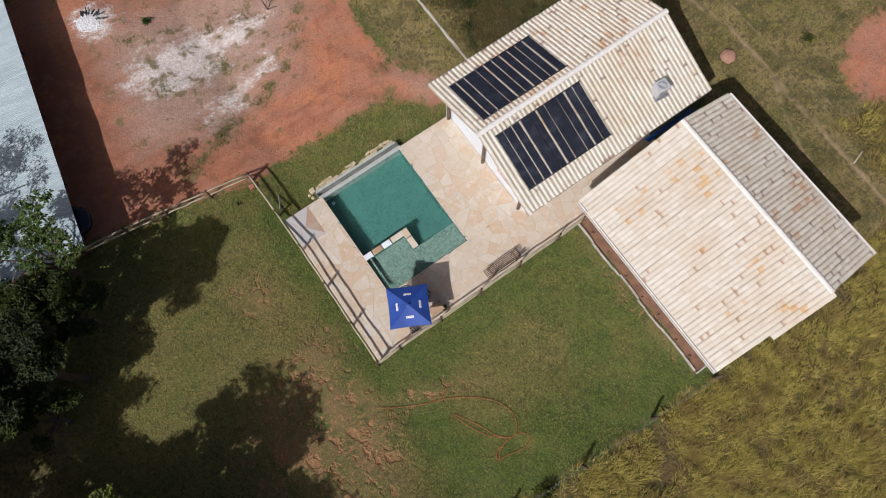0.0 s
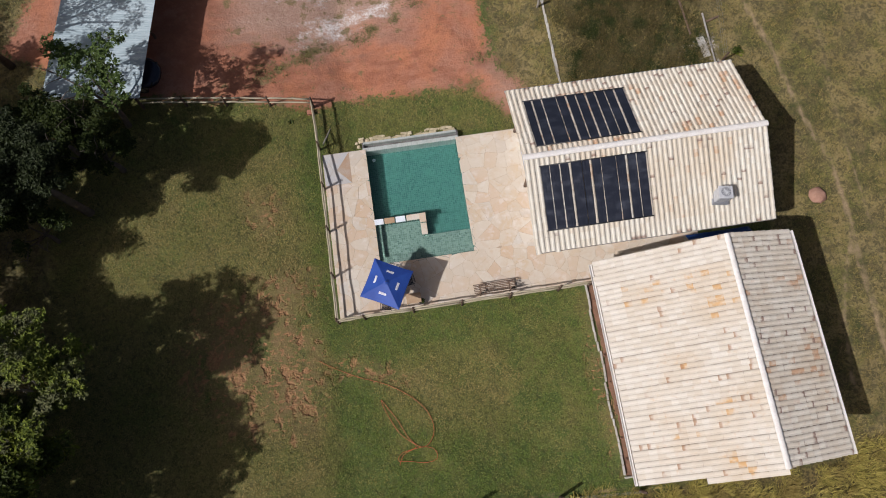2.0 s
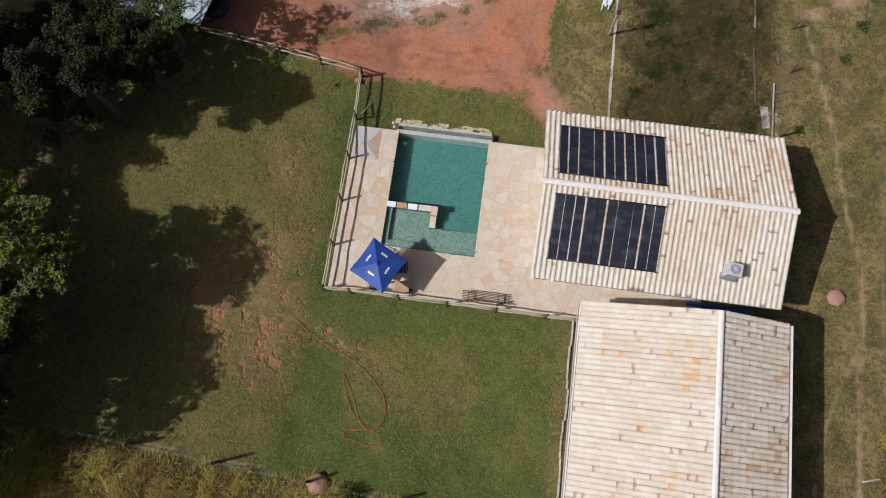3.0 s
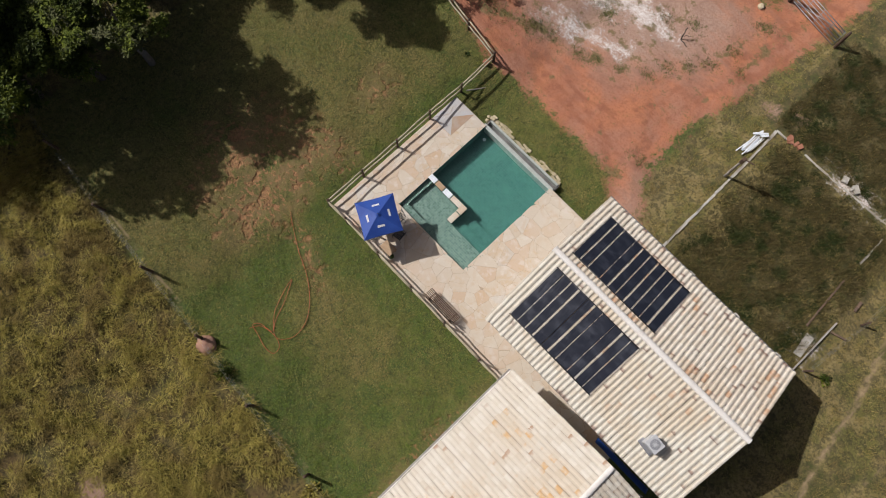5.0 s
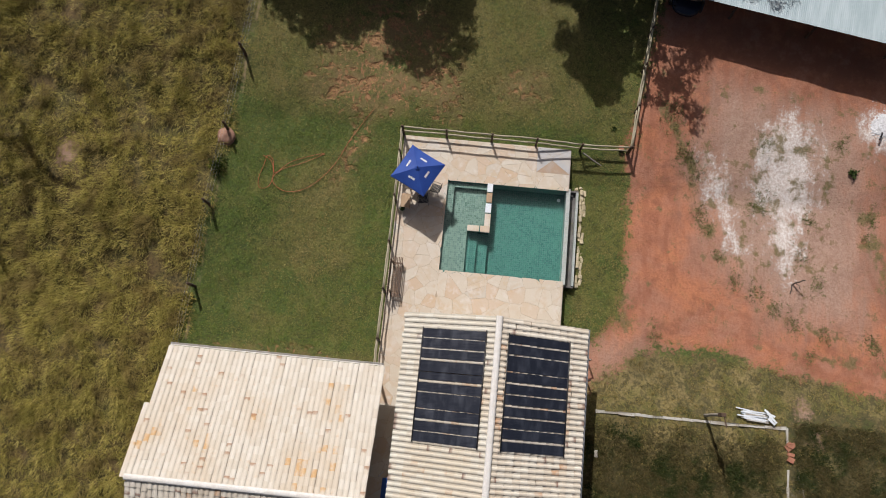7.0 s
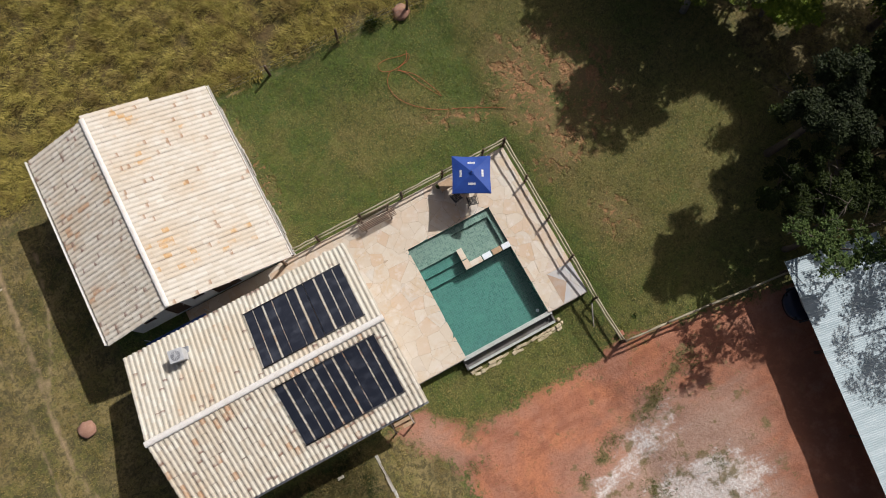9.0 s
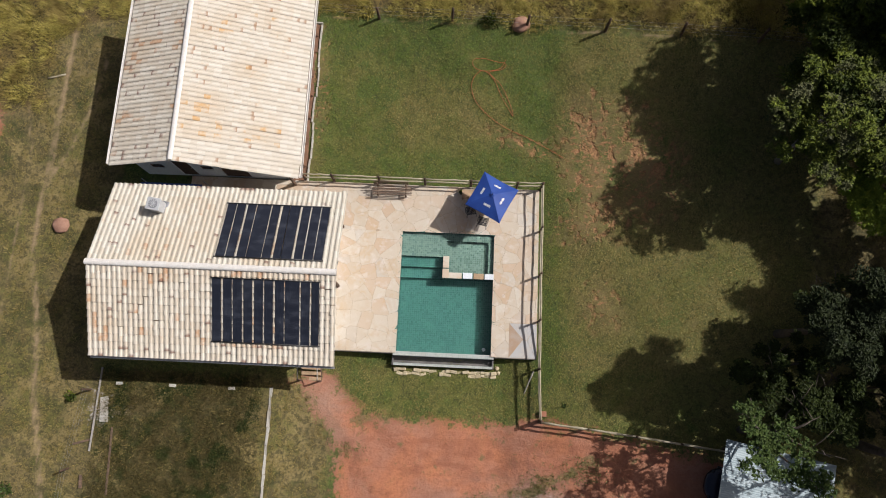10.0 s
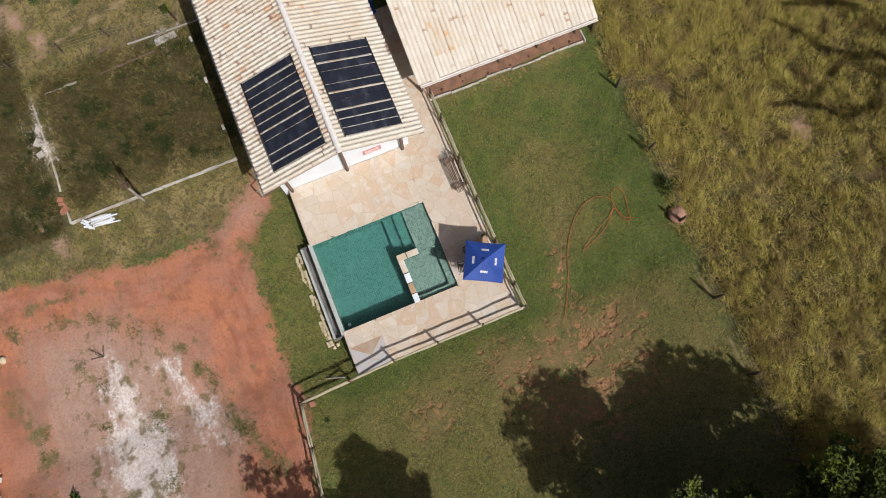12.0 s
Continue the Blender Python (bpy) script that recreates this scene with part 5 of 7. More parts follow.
# ---------------------------------------------------------------- furniture by the pool
def build_umbrella():
    u = thing("patio_umbrella", pose(0.28, -1.31, 0.0, 0, 0, 62.3), "square blue canvas umbrella with white printed marks", "umbrella")
    bm = bmesh.new()
    tube(bm, [(0, 0, 0.05), (0, 0, 2.3)], 0.022, 10)
    part("pole", bm, STEEL, u, local=True, smooth=True)
    bm = bmesh.new()
    tube(bm, [(0, 0, 0.0), (0, 0, 0.06), (0, 0, 0.09), (0, 0, 0.25)], [0.24, 0.23, 0.06, 0.035], 16)
    part("base", bm, CONCRETE, u, local=True)
    half, zc, zt = 0.94, 1.93, 2.36
    bm = bmesh.new()
    n = 10
    # each panel sags a little between its ribs
    for q in range(4):
        a0 = math.pi / 4 + q * math.pi / 2
        ca = Vector((math.cos(a0), math.sin(a0), 0)) * half * math.sqrt(2)
        cb = Vector((math.cos(a0 + math.pi / 2), math.sin(a0 + math.pi / 2), 0)) * half * math.sqrt(2)
        rows = []
        for i in range(n + 1):
            k = i / n
            row = []
            for j in range(n + 1):
                s = j / n
                p = (ca * (1 - s) + cb * s) * k
                sag = 4 * s * (1 - s) * k
                p = p * (1 - 0.035 * sag)
                p.z = zt + (zc - zt) * (0.9 * k + 0.1 * k * k) - 0.035 * sag
                row.append(bm.verts.new(p))
            rows.append(row)
        for a, b in zip(rows, rows[1:]):
            for j in range(n):
                bm.faces.new((a[j], b[j], b[j + 1], a[j + 1]))
    bmesh.ops.remove_doubles(bm, verts=bm.verts, dist=0.002)
    low = [e for e in bm.edges if e.is_boundary]
    ex = bmesh.ops.extrude_edge_only(bm, edges=low)
    for v in ex["geom"]:
        if isinstance(v, bmesh.types.BMVert):
            v.co.z -= 0.09
    bmesh.ops.solidify(bm, geom=bm.faces[:], thickness=0.004)
    canopy = part("canopy", bm, CANVAS, u, local=True)
    # the small vent cap
    bm = bmesh.new()
    apex = bm.verts.new((0, 0, zt + 0.07))
    ring = [bm.verts.new((0.13 * math.cos(a), 0.13 * math.sin(a), zt - 0.02 + 0.012 * (k % 2))) for k, a in enumerate(2 * math.pi * i / 8 + math.pi / 4 for i in range(8))]
    for i in range(8):
        bm.faces.new((apex, ring[i], ring[(i + 1) % 8]))
    c = part("vent", bm, CANVAS, canopy, local=True)
    bm = bmesh.new()
    bmesh.ops.create_uvsphere(bm, u_segments=8, v_segments=6, radius=0.025, matrix=Matrix.Translation((0, 0, zt + 0.08)))
    part("finial", bm, BLACK, u, local=True)
    slope = math.atan2(zt - zc, half)
    for q in range(4):
        # a white mark: a row of short bars on each panel
        a = q * math.pi / 2
        m = Matrix.Rotation(a, 4, "Z") @ Matrix.Translation((0.53, 0, zt - (zt - zc) * 0.53 / half - 0.005)) @ Matrix.Rotation(slope, 4, "Y")
        bm = bmesh.new()
        for i in range(8):
            y = -0.165 + i * 0.044
            box(bm, -0.045, 0.045, y, y + 0.035, 0.0, 0.006, m=m)
        box(bm, -0.062, -0.05, -0.17, 0.18, 0.0, 0.006, m=m)
        part("printed_mark", bm, WHITE_PRINT, canopy, "row of white printed bars", local=True)
    for q in range(4):
        a = math.pi / 4 + q * math.pi / 2
        bm = bmesh.new()
        d = Vector((math.cos(a), math.sin(a), 0))
        tube(bm, [Vector((0, 0, zt - 0.04)), d * half * 1.4 + Vector((0, 0, zc - 0.03))], 0.009, 6)
        rib = part("rib", bm, STEEL, u, local=True)
        bm = bmesh.new()
        tube(bm, [Vector((0, 0, 1.70)), d * 0.66 + Vector((0, 0, 2.10))], 0.007, 6)
        part("strut", bm, STEEL, rib, local=True)


build_umbrella()


def build_chair(m, label):
    """A slim black garden armchair."""
    c = thing("garden_chair", m, label, "chair", "chairs under the umbrella")
    bm = bmesh.new()
    for i in range(7):
        box(bm, -0.21 + i * 0.062, -0.16 + i * 0.062, -0.22, 0.22, 0.42, 0.44, 0.006)
    part("seat", bm, BLACK, c, local=True)
    bm = bmesh.new()
    for i in range(6):
        y = -0.19 + i * 0.07
        tube(bm, [(-0.22, y, 0.46), (-0.30, y, 0.84)], 0.012, 6)
    tube(bm, [(-0.30, -0.24, 0.84), (-0.31, 0, 0.87), (-0.30, 0.24, 0.84)], 0.018, 8)
    part("backrest", bm, BLACK, c, local=True)
    for sx in (-0.22, 0.22):
        for sy in (-0.23, 0.23):
            bm = bmesh.new()
            tube(bm, [(sx * 1.1, sy * 1.05, 0.0), (sx, sy, 0.43)], 0.014, 6)
            part("leg", bm, BLACK, c, local=True)
    for sy in (-0.24, 0.24):
        bm = bmesh.new()
        tube(bm, [(-0.27, sy, 0.66), (0.0, sy * 1.06, 0.67), (0.22, sy, 0.62), (0.22, sy, 0.43)], 0.014, 6)
        part("armrest", bm, BLACK, c, local=True)
    return c


chair = build_chair(pose(0.62, -0.48, 0, 0, 0, 255), "slim black metal garden armchair under the umbrella")
copy_thing(chair, pose(0.05, -2.0, 0, 0, 0, 80))
copy_thing(chair, pose(1.22, -1.02, 0, 0, 0, 190))


def build_table():
    t = thing("garden_table", pose(0.30, -1.33, 0, 0, 0, 62), "low pale timber table round the umbrella pole", "table")
    bm = bmesh.new()
    for i in range(6):
        box(bm, -0.42 + i * 0.142, -0.42 + i * 0.142 + 0.13, -0.42, 0.42, 0.69, 0.72, 0.005)
    part("tabletop", bm, PALE_WOOD, t, local=True)
    for sx in (-0.36, 0.36):
        for sy in (-0.36, 0.36):
            bm = bmesh.new()
            box(bm, sx - 0.025, sx + 0.025, sy - 0.025, sy + 0.025, 0, 0.69, 0.004)
            part("leg", bm, PALE_WOOD, t, local=True)
    # a board propped beside it
    bm = bmesh.new()
    box(bm, 1.02, 1.72, -2.10, -1.62, 0.40, 0.43, 0.006)
    single_ = thing("side_table", (1.35, -1.9, 0), "small pale timber side table by the fence", "table")
    part("tabletop", bm, PALE_WOOD, single_)
    for x in (1.08, 1.66):
        for y in (-2.04, -1.68):
            bm = bmesh.new()
            box(bm, x - 0.02, x + 0.02, y - 0.02, y + 0.02, 0, 0.40)
            part("leg", bm, PALE_WOOD, single_)


build_table()


def build_pot():
    p = thing("plant_pot", (1.72, -2.02, 0), "small dark pot with a scruffy plant by the fence", "pot")
    bm = bmesh.new()
    tube(bm, [(1.72, -2.02, 0), (1.72, -2.02, 0.22), (1.72, -2.02, 0.24)], [0.10, 0.14, 0.15], 12)
    part("pot", bm, BLACK, p)
    rng = random.Random(4)
    bm = bmesh.new()
    for i in range(40):
        a, e = rng.uniform(0, 6.28), rng.uniform(0.3, 1.2)
        d = Vector((math.cos(a) * math.cos(e), math.sin(a) * math.cos(e), math.sin(e)))
        o = Vector((1.72, -2.02, 0.22))
        s = d.cross(Vector((0, 0, 1))).normalized() * 0.018
        l = rng.uniform(0.12, 0.26)
        bm.faces.new([bm.verts.new(v) for v in (o, o + d * l * 0.6 + s, o + d * l, o + d * l * 0.6 - s)])
    part("leaves", bm, LEAF_DARK, p)


build_pot()


def build_bench():
    """A slatted bench with its back to the fence."""
    b = thing("slatted_bench", (5.3, -2.05, 0), "weathered dark slatted timber bench against the fence", "bench")
    for i in range(6):
        bm = bmesh.new()
        box(bm, 4.25, 6.22, -2.10 + i * 0.078, -2.10 + i * 0.078 + 0.045, 0.42, 0.45, 0.006)
        part("seat_slat", bm, DARK_WOOD, b)
    for i in range(3):
        bm = bmesh.new()
        box(bm, 4.40, 6.18, -2.20 - 0.02 * i, -2.175 - 0.02 * i, 0.52 + i * 0.12, 0.60 + i * 0.12, 0.005)
        part("back_slat", bm, DARK_WOOD, b)
    for x in (4.55, 5.97):
        for y in (-2.12, -1.70):
            bm = bmesh.new()
            box(bm, x - 0.035, x + 0.035, y - 0.035, y + 0.035, 0, 0.42 if y > -2 else 0.85, 0.006)
            part("leg", bm, DARK_WOOD, b)
        bm = bmesh.new()
        box(bm, x - 0.03, x + 0.03, -2.10, -1.70, 0.35, 0.418)
        part("bearer", bm, DARK_WOOD, b)


build_bench()


def build_slab():
    s = thing("grey_slab", (-1.55, 5.3, 0), "grey slate corner slabs on the deck", "paving", kind="structure")
    quads = [[(-2.2, 4.5), (-1.75, 5.3), (-2.2, 6.14)], [(-2.19, 4.49), (-0.88, 4.49), (-1.55, 5.25), (-1.73, 5.29)], [(-2.19, 6.15), (-1.74, 5.31), (-1.54, 5.27), (-0.88, 6.15)], [(-0.87, 4.5), (-0.87, 6.14), (-1.53, 5.26)]]
    for q, m in zip(quads, (GREY_STONE, GREY_STONE, GREY_STONE, PALE_SLAB)):
        bm = bmesh.new()
        low = [bm.verts.new((x, y, TOP - 0.002)) for x, y in q]
        top = [bm.verts.new((x, y, 0.0)) for x, y in q]
        bm.faces.new(top)
        for i in range(len(q)):
            j = (i + 1) % len(q)
            bm.faces.new((low[i], low[j], top[j], top[i]))
        part("slab", bm, m, s)


build_slab()


def build_stair():
    """A short wooden stair from the north door down to the yard."""
    s = thing("wooden_stair", (8.75, 7.2, -0.8), "short weathered wooden stair with handrail posts", "stair")
    n = 5
    for i in range(n):
        y, z = 6.45 + i * 0.26, -0.02 - i * 0.16
        bm = bmesh.new()
        box(bm, 8.25, 9.2, y, y + 0.17, z - 0.035, z, 0.006)
        part("tread", bm, PALE_WOOD, s)
    for x in (8.25, 9.2):
        bm = bmesh.new()
        slab(bm, [(x - 0.03, 6.42, -0.06), (x + 0.03, 6.42, -0.06), (x + 0.03, 7.75, -0.84), (x - 0.03, 7.75, -0.84)], 0.16)
        part("stringer", bm, DARK_WOOD, s)
        bm = bmesh.new()
        box(bm, x - 0.035, x + 0.035, 7.62, 7.69, -0.95, 0.25, 0.006)
        part("newel", bm, DARK_WOOD, s)
        bm = bmesh.new()
        tube(bm, [(x, 6.5, 0.85), (x, 7.66, 0.22)], 0.025, 8)
        part("handrail", bm, GREY_WOOD, s)


build_stair()


def build_stone_course():
    """Loose pale stones along the foot of the overflow channel."""
    c = thing("stone_course", (2.3, 7.1, -0.85), "ragged course of pale rough stones in grass", "stones")
    rng = random.Random(17)
    for row in range(2):
        x = -0.35
        while x < 4.7:
            w, d, h = rng.uniform(0.16, 0.42), rng.uniform(0.13, 0.2), rng.uniform(0.16, 0.30)
            if rng.random() < 0.8:
                bm = bmesh.new()
                m = Matrix.Translation((x + w / 2, 6.92 + row * 0.17 + rng.uniform(-0.03, 0.03), -0.92)) @ Matrix.Rotation(rng.uniform(-0.3, 0.3), 4, "Z")
                box(bm, -w / 2, w / 2, -d / 2, d / 2, 0, h * (1 - 0.25 * row), 0.03, m=m)
                for v in bm.verts:
                    v.co += Vector((rng.uniform(-0.015, 0.015), rng.uniform(-0.015, 0.015), rng.uniform(-0.02, 0.02)))
                part("stone", bm, ROCK, c)
            x += w * 0.95
    for x, y, r in ((-0.36, 6.66, 0.11), (-0.46, 6.88, 0.09)):
        bm = bmesh.new()
        bmesh.ops.create_icosphere(bm, subdivisions=2, radius=r, matrix=Matrix.Translation((x, y, -0.75)))
        for v in bm.verts:
            v.co += Vector([rng.uniform(-0.02, 0.02) for _ in range(3)])
        part("stone", bm, ROCK, c)


build_stone_course()


def ground_curve(name, pts, r, material, label, category, lift=0.07):
    """A cord lying on the land, smoothed through the points."""
    out = []
    n = len(pts)
    for i in range(n - 1):
        p = [Vector((*pts[min(max(i + k, 0), n - 1)], 0)) for k in (-1, 0, 1, 2)]
        for j in range(8):
            t = j / 8
            q = 0.5 * (2 * p[1] + (p[2] - p[0]) * t + (2 * p[0] - 5 * p[1] + 4 * p[2] - p[3]) * t * t + (3 * p[1] - p[0] - 3 * p[2] + p[3]) * t ** 3)
            out.append((q.x, q.y, gz(q.x, q.y) + lift))
    bm = bmesh.new()
    tube(bm, out, r, 6)
    return single(name, bm, material, label, category, smooth=True)


ground_curve("garden_hose", [(-3.4, -4.1), (-2.9, -4.44), (-1.7, -5.1), (-0.5, -5.6), (0.55, -6.3), (1.25, -7.1), (1.45, -7.9), (1.2, -8.45), (0.8, -8.62), (0.3, -8.2), (-0.12, -7.34),
                             (-0.6, -6.55), (-0.78, -6.31), (-0.6, -6.9), (-0.1, -7.9), (0.55, -8.55), (-0.1, -8.75), (-0.3, -9.05), (0.2, -9.15), (0.9, -9.3), (1.4, -9.2), (1.35, -8.8), (0.8, -8.62), (0.0, -8.8), (-0.3, -9.3)], 0.013, HOSE, "thin orange garden hose lying looped on the lawn", "hose")


# ---------------------------------------------------------------- the yard
def build_shed():
    """An open lean-to: corrugated zinc on posts."""
    ang = 10.5
    m = pose(-10.28, 9.38, 0, 0, 0, -ang)
    s = thing("carport", m, "open carport with a bluish corrugated zinc roof on posts", "shed")
    W, L, ze, zw = 5.0, 17.0, 2.38, 1.98
    zg = lambda x, y: gz(*(m @ Vector((x, y, 0)))[:2])
    y0 = 0.0
    k = 0
    rng = random.Random(9)
    while y0 < L - 0.1:
        bm = bmesh.new()
        n = 44
        rows = []
        for i in range(n + 1):
            y = y0 + (1.04 if y0 + 1 < L else 1.0) * i / n
            h = 0.004 * math.sin(2 * math.pi * i / 4)
            rows.append([bm.verts.new((x, y, z + h + 0.005 * (k % 2) + rng.uniform(-0.001, 0.001))) for x, z in ((-W + rng.uniform(-0.0, 0.02), zw), (-W / 2, (ze + zw) / 2 - 0.015), (0.0, ze))])
        for a, b in zip(rows, rows[1:]):
            for j in range(2):
                bm.faces.new((a[j], a[j + 1], b[j + 1], b[j]))
        part("roof_sheet", bm, SHEET, s, local=True)
        y0 += 1.0
        k += 1
    for x, z in ((-0.65, ze - 0.05), (-W / 2, (ze + zw) / 2), (-W + 0.25, zw)):
        bm = bmesh.new()
        box(bm, x - 0.04, x + 0.04, 0.1, L - 0.1, z - 0.22, z - 0.09)
        part("purlin", bm, DARK_WOOD, s, local=True)
    for i in range(5):
        for x, z in ((-0.65, ze - 0.05), (-W + 0.25, zw)):
            y = 0.4 + i * (L - 0.8) / 4
            bm = bmesh.new()
            log(bm, (x, y, zg(x, y) - 0.1), (x, y, z - 0.2), 0.07, rng, 0.01, 8)
            part("post", bm, POST, s, local=True, smooth=True)
    return s


build_shed()


def build_car():
    """A dark car whose rounded nose shows past the carport's roof."""
    c = thing("parked_car", pose(-10.62, 11.55, gz(-10.5, 11.6), 0, 0, -12), "dark blue parked hatchback under the carport", "car")
    # body sections along its length: x, half width, sill, shoulder
    secs = [(-3.3, 0.62, 0.35, 0.62), (-3.15, 0.78, 0.25, 0.80), (-2.3, 0.84, 0.22, 0.86), (-1.0, 0.85, 0.22, 0.86), (0.0, 0.83, 0.22, 0.80), (0.40, 0.77, 0.24, 0.72), (0.66, 0.62, 0.28, 0.64), (0.82, 0.42, 0.32, 0.56), (0.88, 0.20, 0.36, 0.50)]
    bm = bmesh.new()
    rings = []
    for x, w, lo, hi in secs:
        ring = []
        for k in range(12):
            a = 2 * math.pi * k / 12
            cy, sz = math.cos(a), math.sin(a)
            ring.append(bm.verts.new((x, w * math.copysign(abs(cy) ** 0.5, cy), (lo + hi) / 2 + (hi - lo) / 2 * math.copysign(abs(sz) ** 0.6, sz))))
        rings.append(ring)
    for a, b in zip(rings, rings[1:]):
        for k in range(12):
            bm.faces.new((a[k], a[(k + 1) % 12], b[(k + 1) % 12], b[k]))
    bm.faces.new(rings[0][::-1])
    bm.faces.new(rings[-1])
    body = part("body", bm, CAR_PAINT, c, local=True, smooth=True)
    bm = bmesh.new()
    rings = []
    for z, x0, x1, w in ((0.80, -3.0, 0.05, 0.76), (1.15, -2.75, -0.45, 0.68), (1.38, -2.45, -0.95, 0.58), (1.42, -2.3, -1.1, 0.50)):
        rings.append([bm.verts.new(((x0 + x1) / 2 + (x1 - x0) / 2 * math.copysign(abs(math.cos(a)) ** 0.5, math.cos(a)), w * math.copysign(abs(math.sin(a)) ** 0.5, math.sin(a)), z)) for a in (2 * math.pi * k / 20 for k in range(20))])
    for a, b in zip(rings, rings[1:]):
        for k in range(20):
            bm.faces.new((a[k], a[(k + 1) % 20], b[(k + 1) % 20], b[k]))
    bm.faces.new(rings[-1])
    part("cabin_glass", bm, GLASS_DARK, c, local=True, smooth=True)
    bm = bmesh.new()
    tube(bm, [(0.02, -0.74, 0.83), (0.16, -0.4, 0.84), (0.20, 0, 0.845), (0.16, 0.4, 0.84), (0.02, 0.74, 0.83)], 0.018, 6)
    part("windscreen_trim", bm, STEEL, c, "bright strip below the windscreen", local=True)
    for y in (-0.55, 0.55):
        bm = bmesh.new()
        bmesh.ops.create_uvsphere(bm, u_segments=10, v_segments=6, radius=1.0, matrix=Matrix.Translation((0.60, y, 0.58)) @ Matrix.Diagonal((0.10, 0.12, 0.05, 1)))
        part("headlight", bm, GLASS_DARK, body, local=True, smooth=True)
    for x in (-2.6, 0.05):
        for y in (-0.76, 0.76):
            bm = bmesh.new()
            tube(bm, [(x, y - 0.09, 0.30), (x, y + 0.09, 0.30)], 0.30, 18)
            w = part("wheel", bm, BLACK, c, local=True)
            bm = bmesh.new()
            tube(bm, [(x, y - 0.095, 0.30), (x, y + 0.095, 0.30)], 0.18, 12)
            part("rim", bm, STEEL, w, local=True)


build_car()


def build_ash_heap():
    a = thing("ash_heap", (-4.95, 21.9, gz(-4.95, 21.9)), "white ash heap with charred sticks on red earth", "ash heap")
    rng = random.Random(3)
    bm = bmesh.new()
    bmesh.ops.create_grid(bm, x_segments=70, y_segments=70, size=1.15)
    for v in bm.verts:
        r = math.hypot(v.co.x, v.co.y * 1.1)
        edge = 0.70 + 0.18 * noise.noise(Vector((v.co.x * 2.2, v.co.y * 2.2, 3))) + 0.24 * noise.noise(Vector((v.co.x * 9, v.co.y * 9, 5)))
        h = 0.045 * max(0.0, 1 - (r / edge) ** 2) + 0.03 * noise.noise(v.co * 14) + 0.01
        v.co = Vector((-4.95 + v.co.x, 21.9 + v.co.y, gz(-4.95 + v.co.x, 21.9 + v.co.y) + (h if r < edge else -0.06)))
    part("ash", bm, ASH, a, smooth=True)
    for i in range(6):
        g = rng.uniform(-0.6, 2.4)
        r0, r1 = rng.uniform(0.3, 0.5), rng.uniform(0.7, 1.0)
        bm = bmesh.new()
        log(bm, (-4.95 + r0 * math.cos(g), 21.9 + r0 * math.sin(g), gz(-4.95, 21.9) + 0.12), (-4.95 + r1 * math.cos(g + rng.uniform(-0.4, 0.4)), 21.9 + r1 * math.sin(g), gz(-4.95, 21.9) + 0.10), rng.uniform(0.025, 0.05), rng, 0.03, 6)
        part("charred_stick", bm, BLACK, a)


build_ash_heap()


def build_dead_bush():
    rng = random.Random(12)
    b = thing("dead_sapling", (3.6, 17.5, gz(3.6, 17.5)), "bare brown sapling stump with forked twigs", "sapling")
    z = gz(3.6, 17.5)
    for (ax, ay, ah), (bx, by, bh), r in (((0.0, 0.0, -0.1), (-0.1, 0.32, 0.75), 0.034), ((-0.04, 0.15, 0.22), (0.32, 0.22, 0.5), 0.018), ((0.0, 0.05, 0.02), (0.5, -0.1, 0.08), 0.024)):
        bm = bmesh.new()
        log(bm, (3.5 + ax, 17.5 + ay, z + ah), (3.5 + bx, 17.5 + by, z + bh), r, rng, 0.04, 7)
        part("twig", bm, BARK, b)


build_dead_bush()


def strip_of_blocks(name, pts, width, height, label, seed, cover=0.85, ln=(0.35, 0.9), skew=0.05):
    """A broken footing of old concrete blocks through the grass."""
    rng = random.Random(seed)
    t = thing(name, (*pts[0], gz(*pts[0])), label, "footing", "broken footings")
    for (ax, ay), (bx, by) in zip(pts, pts[1:]):
        d = Vector((bx - ax, by - ay, 0))
        n = d.length
        d.normalize()
        s = 0.0
        while s < n:
            l = min(rng.uniform(*ln), n - s)
            if l > 0.08 and rng.random() < cover:
                c = Vector((ax, ay, 0)) + d * (s + l / 2)
                m = Matrix.Translation((c.x, c.y, gz(c.x, c.y))) @ Matrix.Rotation(math.atan2(d.y, d.x) + rng.uniform(-skew, skew), 4, "Z")
                bm = bmesh.new()
                w = width * rng.uniform(0.7, 1.15)
                box(bm, -l / 2, l / 2 - 0.01, -w / 2, w / 2, -0.15, height * rng.uniform(0.5, 1.1), 0.015, m=m)
                for v in bm.verts:
                    v.co += Vector((rng.uniform(-0.015, 0.015), rng.uniform(-0.02, 0.02), rng.uniform(-0.012, 0.012)))
                part("block", bm, WHITE_RUBBLE, t)
            s += l


strip_of_blocks("footing", [(10.56, 8.1), (10.54, 14.8), (10.48, 17.0)], 0.14, 0.07, "whitish broken concrete footing in grass", 51, 0.96, (0.3, 0.9))
strip_of_blocks("footing", [(10.46, 17.04), (14.2, 17.05), (17.9, 17.15)], 0.09, 0.06, "thin whitish broken footing in rough grass", 52, 0.86, (0.25, 0.8))
strip_of_blocks("footing", [(17.90, 16.9), (17.90, 14.6)], 0.08, 0.07, "thin half-buried footing in rough grass", 53, 0.8, (0.2, 0.7))


